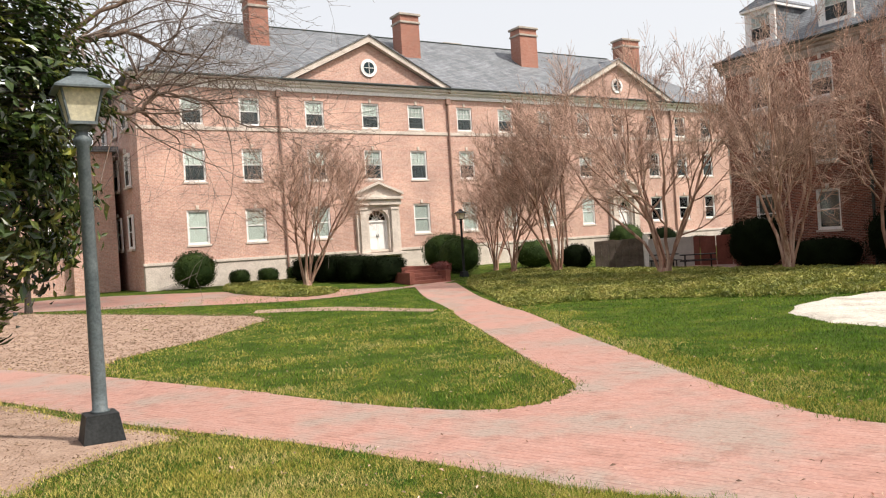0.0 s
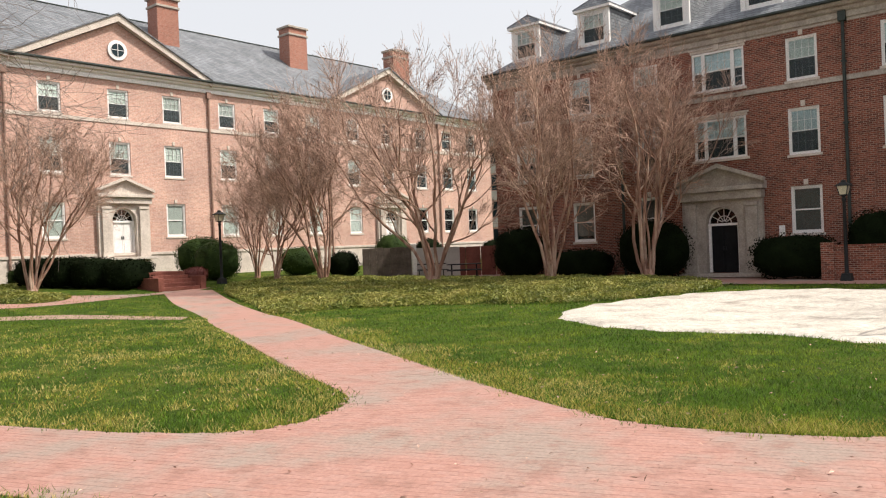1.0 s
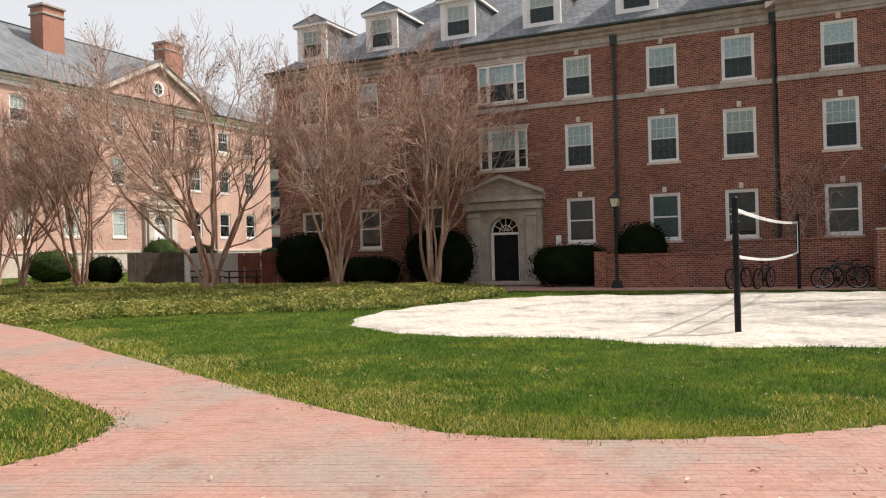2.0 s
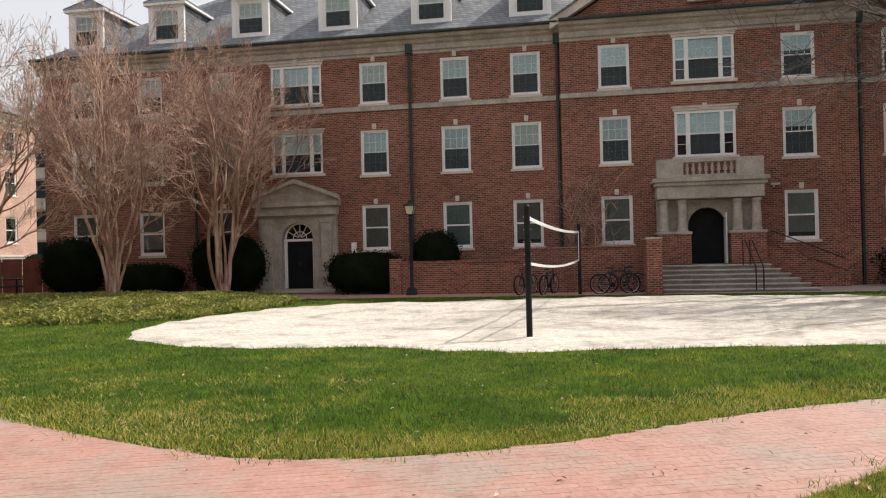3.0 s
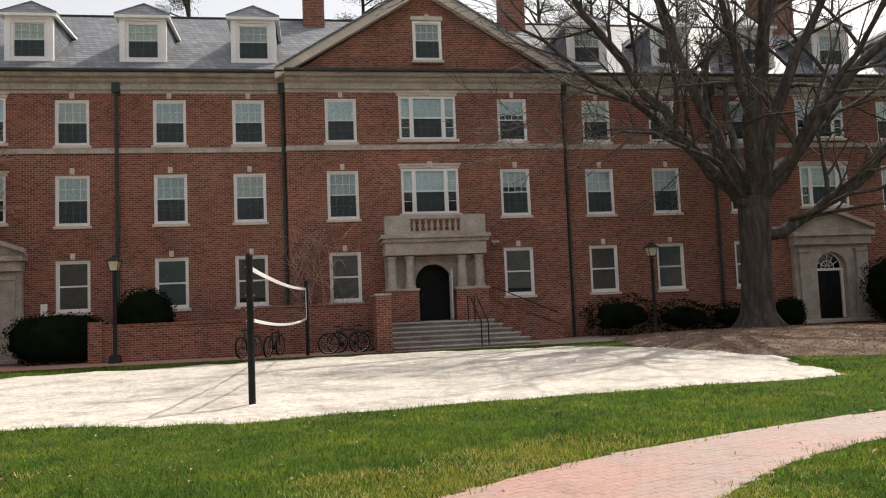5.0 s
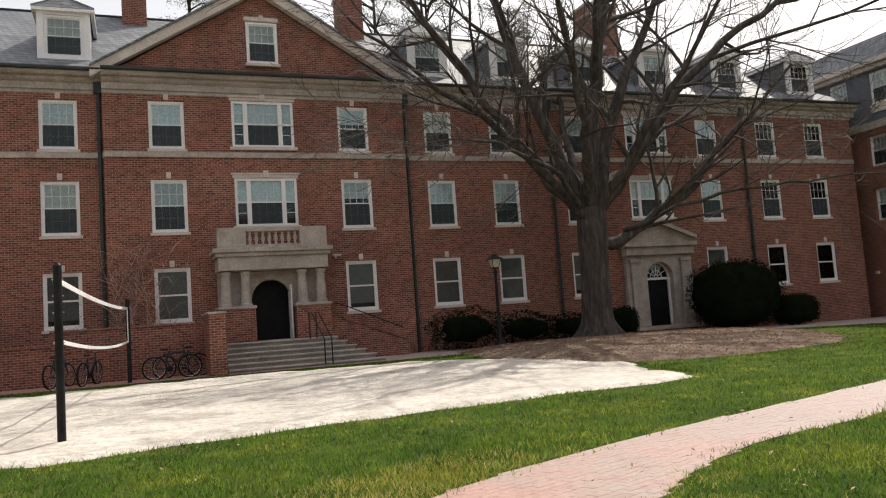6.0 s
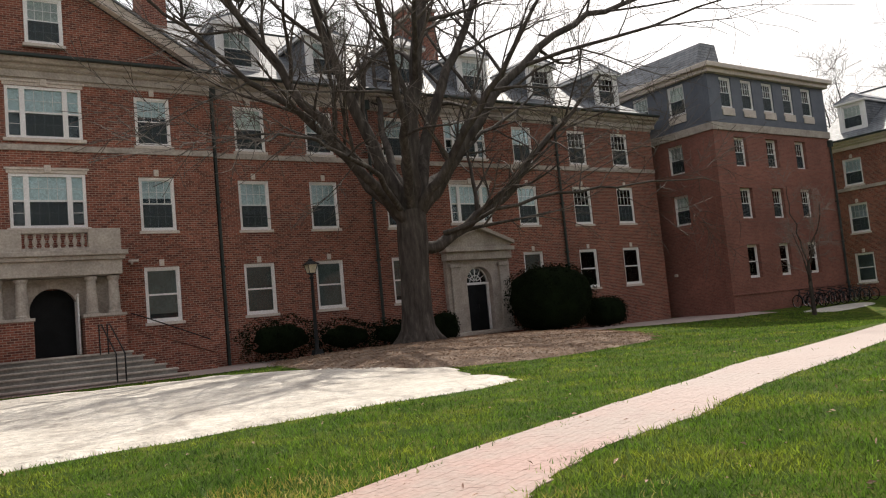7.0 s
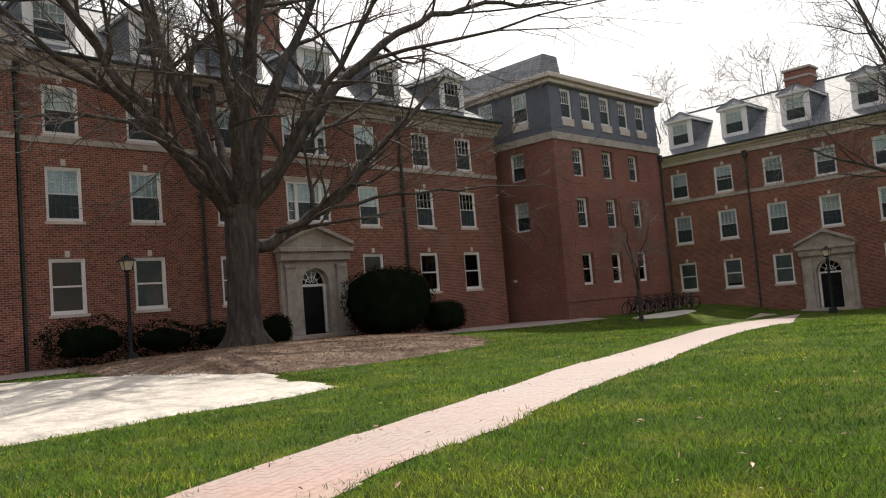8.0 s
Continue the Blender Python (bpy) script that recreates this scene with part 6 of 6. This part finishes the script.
# ---- bicycles ----
def bicycle(m, label):
    ob = empty("bicycle", m, label, "bicycle", "parked bicycles")
    for x in (-0.52, 0.52):
        bm = bmesh.new()
        tube(bm, [(x + 0.34 * math.cos(a), 0, 0.34 + 0.34 * math.sin(a)) for a in [2 * math.pi * i / 28 for i in range(29)]], 0.03, 6, False)
        wheel = part("wheel", bm, RUBBER, ob)
        bm = bmesh.new()
        tube(bm, [(x + 0.315 * math.cos(a), 0, 0.34 + 0.315 * math.sin(a)) for a in [2 * math.pi * i / 28 for i in range(29)]], 0.010, 5, False)
        part("rim", bm, STEEL, wheel)
        bm = bmesh.new()
        for i in range(12):
            a = 2 * math.pi * i / 12
            tube(bm, [(x, 0.02 * (-1) ** i, 0.34), (x + 0.31 * math.cos(a), 0, 0.34 + 0.31 * math.sin(a))], 0.002, 3)
        part("spoke", bm, STEEL, wheel)["kind"] = "stuff"
    bm = bmesh.new()
    for a, b in (((-0.52, 0, 0.34), (-0.08, 0, 0.30)), ((-0.08, 0, 0.30), (-0.22, 0, 0.82)), ((-0.22, 0, 0.78), (-0.52, 0, 0.34)), ((-0.08, 0, 0.30), (0.36, 0, 0.74)), ((-0.20, 0, 0.74), (0.35, 0, 0.82)), ((0.52, 0, 0.34), (0.33, 0, 0.92))):
        tube(bm, [a, b], 0.024, 7)
    part("bicycle_frame", bm, BIKE_PAINT, ob)
    bm = bmesh.new()
    tube(bm, [(0.30, -0.28, 0.98), (0.36, -0.1, 0.98), (0.33, 0, 0.93), (0.36, 0.1, 0.98), (0.30, 0.28, 0.98)], 0.013, 6)
    part("handlebar", bm, BLACK, ob)
    part("saddle", boxes((-0.36, -0.10, -0.06, 0.06, 0.88, 0.93), bevel=0.02), BLACK, ob)
    bm = bmesh.new()
    tube(bm, [(-0.08, -0.05, 0.30), (-0.08, 0.05, 0.30)], 0.09, 12)
    tube(bm, [(-0.08, -0.1, 0.30), (0.05, -0.1, 0.20)], 0.01, 5)
    part("crank", bm, BLACK, ob)
    return ob


bike = bicycle(pose(-0.05, 26.9, gz(0, 26.9) + 0.012, 4, 0, 3), "dark bicycle leaning at the garden wall")
copy_thing(bike, pose(0.25, 27.3, gz(0, 27) + 0.012, 5, 0, 182))
copy_thing(bike, pose(-2.4, 27.1, gz(0, 27) + 0.012, 3, 0, 70))
copy_thing(bike, pose(-3.2, 27.2, gz(0, 27) + 0.012, -4, 0, 65))
for k in range(7):
    copy_thing(bike, pose(39.2 + 1.05 * k, 26.4, gz(41, 26.4), 3, 0, 75 + 4 * (k % 3)))
rack = empty("bicycle_rack", pose(42.5, 26.4, gz(42.5, 26.4)), "dark steel hoop bicycle rack", "bicycle rack")
for k in range(6):
    bm = bmesh.new()
    tube(bm, [(-3 + 1.15 * k, 0, 0), (-3 + 1.15 * k, 0, 0.7), (-2.85 + 1.15 * k, 0, 0.85), (-2.65 + 1.15 * k, 0, 0.85), (-2.5 + 1.15 * k, 0, 0.7), (-2.5 + 1.15 * k, 0, 0)], 0.025, 6)
    part("hoop", bm, BLACK, rack)

# ---- steps, fence and tables by the pale house ----
st = empty("brick_steps", pose(-32.2, 16.0, gz(-32.2, 16.0), 0, 0, 90), "red brick garden steps", "steps")
for k in range(5):
    part("step", boxes((-0.9, 0.9, 0.32 * k, 0.32 * (k + 1) + (3 if k == 4 else 0), 0, 0.17 * (k + 1)), bevel=0.01), RUST, st)
for s in (-1, 1):
    part("cheek_wall", boxes((s * 1.05 - 0.14, s * 1.05 + 0.14, -0.05, 1.9, -0.1, 0.6), bevel=0.01), RUST, st)
fence = empty("garden_fence", pose(-28.75, 25.6, gz(-28.75, 25.6) + 0.2, 0, 0, 52), "dark weathered garden wall with worn whitewash", "fence")
for k in range(7):
    part("board", boxes((-1.25 + 0.36 * k, -0.90 + 0.36 * k, 0, 0.08, -0.3, 1.46 + 0.02 * (k % 3)), bevel=0.006), WOOD_GREY, fence)
part("post", boxes((1.28, 1.52, -0.1, 0.14, -0.3, 1.62), bevel=0.02), WHITE, fence, "white post")
pw = empty("pale_screen_wall", pose(-28.7, 29.3, gz(-28.7, 29.3), 0, 0, 60), "sunlit pale rendered screen wall", "wall")
part("wall", boxes((-1.3, 1.4, 0, 0.3, -0.1, 1.6), bevel=0.01), CONCRETE, pw)
rf = empty("red_fence", pose(-27.3, 31.5, gz(-27.3, 31.5), 0, 0, 50), "red-brown panel fence beside terrace", "fence")
for k in range(4):
    part("panel", boxes((-1.7 + 0.86 * k, -0.87 + 0.86 * k, 0, 0.06, 0.0, 1.62), bevel=0.008), RUST, rf)


def picnic_table(m):
    ob = empty("picnic_table", m, "dark metal picnic table with benches", "table", "picnic tables")
    part("tabletop", boxes((-0.9, 0.9, -0.38, 0.38, 0.72, 0.77), bevel=0.01), BLACK, ob)
    for s in (-1, 1):
        part("bench", boxes((-0.9, 0.9, s * 0.75 - 0.14, s * 0.75 + 0.14, 0.42, 0.46), bevel=0.01), BLACK, ob)
        bm = bmesh.new()
        tube(bm, [(s * 0.65, -0.75, 0.0), (s * 0.65, -0.75, 0.44), (s * 0.65, 0.75, 0.44), (s * 0.65, 0.75, 0.0)], 0.03, 6)
        tube(bm, [(s * 0.65, 0, 0.0), (s * 0.65, 0, 0.74)], 0.04, 6)
        part("leg", bm, BLACK, ob)
    return ob


table = picnic_table(pose(-26.3, 28.8, gz(-26.3, 28.8), 0, 0, 40))
copy_thing(table, pose(-28.2, 28.1, gz(-28.2, 28.1), 0, 0, 55))
tagged(new("pavement_6", raw_mesh(*ribbon(smooth_line([(-36, 32.5), (-30, 35), (-25.6, 37)], 8), smooth_line([(-31, 28.2), (-28, 28.5), (-25.6, 29)], 8), 0.014, 6), PAVING)), "shaded brick terrace between the houses", "footpath", kind="structure")
pier = empty("brick_pier", pose(-44.6, 1.6, gz(-44.6, 1.6)), "pale brick gate pier", "pier")
part("pier", boxes((-0.35, 0.35, -0.35, 0.35, -0.2, 2.3)), BRICK_SUN_PALED, pier)
part("cap", boxes((-0.4, 0.4, -0.4, 0.4, 2.302, 2.42), bevel=0.02), STONE, pier)
slab = tagged(patch("pavement_7", closed_line([(37, 25.4), (43.5, 26.0), (44, 25.0), (38, 24.2)], 4), (40.5, 25.2), CONCRETE, 0.02, 4), "pale concrete slab", "slab", kind="structure")
tagged(new("pavement_8", raw_mesh(*ribbon(smooth_line([(-28.6, 5.8), (-27.1, 8.8), (-23.4, 11.0)], 6), smooth_line([(-27.8, 5.4), (-26.1, 8.2), (-22.8, 10.4)], 6), 0.012, 2), SOIL)), "worn bare track across the lawn", "footpath", kind="structure")
plaque = tagged(new("notice_plate", mesh_of(boxes((-10.85, -10.62, 30.62, 30.66, 1.9, 2.35), bevel=0.006), WHITE)), "small white notice plate on the brick wall", "sign")
plaque2 = tagged(new("wall_light", mesh_of(boxes((6.0, 6.32, 30.28, 30.40, 4.12, 4.2), (6.05, 6.12, 30.2, 30.28, 4.02, 4.18), bevel=0.01), STONE)), "small pale fixture on the gable wall", "wall light")

# ---- grass ----
def tufts(name, outline_ok, n, near, far, height, width, seed, label, mat=BLADE):
    rs = np.random.RandomState(seed)
    r = near * (far / near) ** rs.uniform(0, 1, n) if near else far * np.sqrt(rs.uniform(0, 1, n))
    a = np.radians(rs.uniform(-128, 84, n) if near else rs.uniform(-180, 180, n))
    x, y = r * np.sin(a), r * np.cos(a) - 1.0
    ok = outline_ok(x, y)
    x, y, r = x[ok], y[ok], r[ok]
    m = len(x)
    z = np.array([gz(p, q) for p, q in zip(x, y)])
    patchy = np.array([noise.noise((p * 0.5, q * 0.5, 9.0)) for p, q in zip(x, y)])
    h = height * rs.uniform(0.5, 1.25, m) * (1 + 0.5 * patchy)
    wd = width * (0.7 + r / 9.0) * rs.uniform(0.7, 1.3, m)
    t = rs.uniform(0, 2 * np.pi, m)
    lean = rs.normal(0, 0.55, (m, 2)) * h[:, None]
    base = np.column_stack([x, y, z - 0.005])
    side = np.column_stack([np.cos(t) * wd, np.sin(t) * wd, np.zeros(m)])
    tip = base + np.column_stack([lean, h])
    verts = np.stack([base - side, base + side, tip], 1).reshape(-1, 3)
    return tagged(new(name, quick_mesh(verts, np.arange(m * 3).reshape(-1, 3), mat)), label, "grass", kind="stuff")


BLOCKS = [JUNCTION, SAND_EDGE, MULCH_EDGE, BARE_EDGE, shrink(NEAR_BARE, 0.88), shrink(BED_EDGE, 0.97)]


def lawn_only(x, y):
    ok = (y < 26) & (x > -34) & (x < 47)
    for p in BLOCKS:
        ok &= ~inside(p, x, y)
    far_walk = (x > 12.8) & (y > 9.75 + (x - 13.5) * 0.275) & (y < 11.1 + (x - 12.6) * np.where(x < 19, 0.26, 0.34))
    steps_walk = (x < -21) & (y > 10.9 + (-22.4 - x) * 0.38) & (y < 12.7 + (-21.0 - x) * 0.42)
    thin = (np.hypot((x + 6.2) / 3.0, (y + 1.6) / 1.5) < 1) | ((x < -9) & (x > -22) & (y < 5))
    sparse = thin & (np.mod(np.sin(x * 127.1 + y * 311.7) * 43758.5, 1.0) < 0.55)
    return ok & ~far_walk & ~steps_walk & ~sparse


tufts("grass", lawn_only, 1000000, 2.2, 46.0, 0.058, 0.0034, 1, "short patchy lawn grass")


def edge_only(x, y):
    """The ragged fringe that grows over the edges of the walks and the sand."""
    near = np.zeros(x.shape, bool)
    for poly, k in ((JUNCTION, 0.16), (SAND_EDGE, 0.3)):
        o = np.array(poly)
        for i in range(0, len(x), 4000):
            d = np.hypot(x[i:i + 4000, None] - o[None, :, 0], y[i:i + 4000, None] - o[None, :, 1]).min(1)
            near[i:i + 4000] |= d < k + 0.25 * (np.array([noise.noise((p * 1.7, q * 1.7, 2.0)) for p, q in zip(x[i:i + 4000], y[i:i + 4000])]))
    inner = inside(shrink(SAND_EDGE, 0.96), x, y)
    return near & ~inner & (x > -22)


tufts("grass", edge_only, 140000, 3.0, 34.0, 0.062, 0.0036, 2, "ragged grass fringe along the edges")


def edge_distance(poly, x, y):
    o = np.array(poly)
    out = np.zeros(x.shape)
    for i in range(0, len(x), 4000):
        out[i:i + 4000] = np.hypot(x[i:i + 4000, None] - o[None, :, 0], y[i:i + 4000, None] - o[None, :, 1]).min(1)
    return out


EDGE_LINE = []
for (ax, ay), (bx, by) in zip(JUNCTION, JUNCTION[1:] + JUNCTION[:1]):
    EDGE_LINE += [(ax + (bx - ax) * k / 4, ay + (by - ay) * k / 4) for k in range(4)]


def dry_only(x, y):
    """Straw-coloured grass: beside the walks and the bare soil, in patches."""
    lumps = np.array([noise.noise((p * 0.55, q * 0.55, 6.0)) for p, q in zip(x, y)])
    fine = np.array([noise.noise((p * 2.6, q * 2.6, 1.0)) for p, q in zip(x, y)])
    chance = np.random.RandomState(31).uniform(-0.45, 0.45, x.shape)
    fine = fine + chance
    want = (edge_distance(EDGE_LINE, x, y) < np.where(y > 4.6, 1.0, 0.5) + 1.2 * lumps + 0.5 * fine) | (edge_distance(NEAR_BARE, x, y) < 0.7 + 0.9 * lumps + 0.6 * fine) | (edge_distance(BARE_EDGE, x, y) < 0.8 + 1.5 * fine)
    want |= (x < -4) & (x > -24) & (y < 9) & (lumps + 0.8 * fine > 0.16)
    want |= (np.hypot((x + 6.2) / 2.6, (y + 1.6) / 1.3) < 1 + 0.6 * fine)
    ok = want & ~inside(JUNCTION, x, y) & ~inside(SAND_EDGE, x, y) & (x < 2.5 + 2 * fine)
    return ok & ~inside(shrink(NEAR_BARE, 0.8), x, y) & ~inside(shrink(BARE_EDGE, 0.93), x, y)


tufts("dry_grass", dry_only, 620000, 2.2, 26.0, 0.06, 0.0036, 7, "straw-coloured dry grass beside the walks", STRAW)

# leaf litter on the bare soil and the mulch
for poly, count, size, seed, lift in ((NEAR_BARE, 16000, 0.022, 21, 0.015), (BARE_EDGE, 26000, 0.045, 22, 0.03), (MULCH_EDGE, 30000, 0.04, 23, 0.0)):
    rs = np.random.RandomState(seed)
    o = np.array(poly)
    p = rs.uniform(o.min(0) - 0.3, o.max(0) + 0.3, (count, 2))
    p = p[inside(poly, *p.T) | (edge_distance(poly, *p.T) < 0.35 * rs.uniform(0, 1, len(p)))]
    p = p[~inside(JUNCTION, *p.T)]
    top = np.array([gz(a, b) + lift for a, b in p])
    if poly is MULCH_EDGE:
        rel = o - (15.2, 23.0)
        ang = np.arctan2(rel[:, 1], rel[:, 0])
        s = np.argsort(ang)
        d = p - (15.2, 23.0)
        k = np.hypot(*d.T) / np.interp(np.arctan2(d[:, 1], d[:, 0]), ang[s], np.hypot(*rel[s].T), period=2 * np.pi)
        top += 0.05 + 0.22 * (1 - np.clip(k, 0, 1) ** 3) + np.array([0.05 * noise.noise((a * 1.3, b * 1.3, 0)) for a, b in p])
    v, f = leaf_cards(np.column_stack([p, top]), np.tile([0.0, 0.0, 1.0], (len(p), 1)), size, seed, 0.3, 0.2, 0.3)
    tagged(new("leaf_litter", quick_mesh(v, f, LITTER)), "dry brown leaves and bark chips on soil", "leaf litter", kind="stuff")

tufts("grass", lawn_only, 90000, 0.0, 7.0, 0.05, 0.004, 5, "short lawn grass round the viewer")

# fallen leaves
rs = np.random.RandomState(12)
n = 5200
r = 3.5 * (30 / 3.5) ** rs.uniform(0, 1, n)
a = np.radians(rs.uniform(-100, 80, n))
x, y = r * np.sin(a), r * np.cos(a) - 1.0
ok = ~inside(SAND_EDGE, x, y) & (y < 25) & (rs.uniform(0, 1, n) < np.where(inside(BARE_EDGE, x, y) | inside(NEAR_BARE, x, y) | inside(MULCH_EDGE, x, y), 1.0, np.where(inside(JUNCTION, x, y), 0.12, 0.35)))
q = np.column_stack([x[ok], y[ok], [gz(p, s) + 0.035 for p, s in zip(x[ok], y[ok])]])
v, f = leaf_cards(q, np.tile([0.0, 0.0, 1.0], (len(q), 1)), 0.032, 3, 0.4, 0.25, 0.35)
tagged(new("fallen_leaves", quick_mesh(v, f, TWIG)), "scattered dry brown leaves", "leaves", kind="stuff")

# ---- brick pavers, the nearest as pieces ----
BW, BL, BH = 0.1005, 0.2005, 0.004
bm = bmesh.new()
box(bm, -BL / 2, BL / 2, -BW / 2, BW / 2, -0.01, BH)
for vtx in bm.verts:
    if vtx.co.z > 0:
        vtx.co.x *= 0.996
        vtx.co.y *= 0.992
paver = mesh_of(bm, PAVING)
pv = np.array([tuple(q.co) for q in paver.vertices])
pf = [tuple(q.vertices) for q in paver.polygons]
turn = radians(20)
ct, sn = math.cos(turn), math.sin(turn)
cells = []
for j in range(-150, 230):
    for i in range(-140, 140):
        u, w = (i + (0.5 if j % 2 else 0.0)) * 0.2035, j * 0.1035
        x, y = u * ct - w * sn, u * sn + w * ct
        cells.append((x, y))
cells = np.array(cells)
cells = cells[inside(JUNCTION, cells[:, 0], cells[:, 1]) & (cells[:, 0] > -16) & (cells[:, 0] < 13)]
order = np.argsort(np.hypot(cells[:, 0] - 0.2, cells[:, 1] - 5.6))
rs = np.random.RandomState(4)
for x, y in cells[order[:300]]:
    ob = new("brick", paver)
    ob.parent = walk_base
    ob.matrix_local = pose(x, y, gz(x, y) + 0.007 + rs.uniform(-0.0006, 0.0008), rs.normal(0, 0.1), rs.normal(0, 0.1), 20 + rs.normal(0, 0.6))
rest = cells[order[300:]]
ang = turn + rs.normal(0, 0.01, len(rest))
c, s = np.cos(ang)[:, None], np.sin(ang)[:, None]
zz = np.array([gz(x, y) for x, y in rest]) + 0.007 + rs.uniform(-0.0006, 0.0008, len(rest))
vx = rest[:, :1] + pv[None, :, 0] * c - pv[None, :, 1] * s
vy = rest[:, 1:] + pv[None, :, 0] * s + pv[None, :, 1] * c
vz = zz[:, None] + pv[None, :, 2]
verts = np.stack([vx, vy, vz], 2).reshape(-1, 3)
tris = np.array([t for q in pf for t in ((q[0], q[1], q[2]), (q[0], q[2], q[3]))])
allt = (tris[None] + (np.arange(len(rest)) * len(pv))[:, None, None]).reshape(-1, 3)
ob = new("brick_field", quick_mesh(verts, allt, PAVING))
ob.parent = walk_base
ob["kind"] = "stuff"
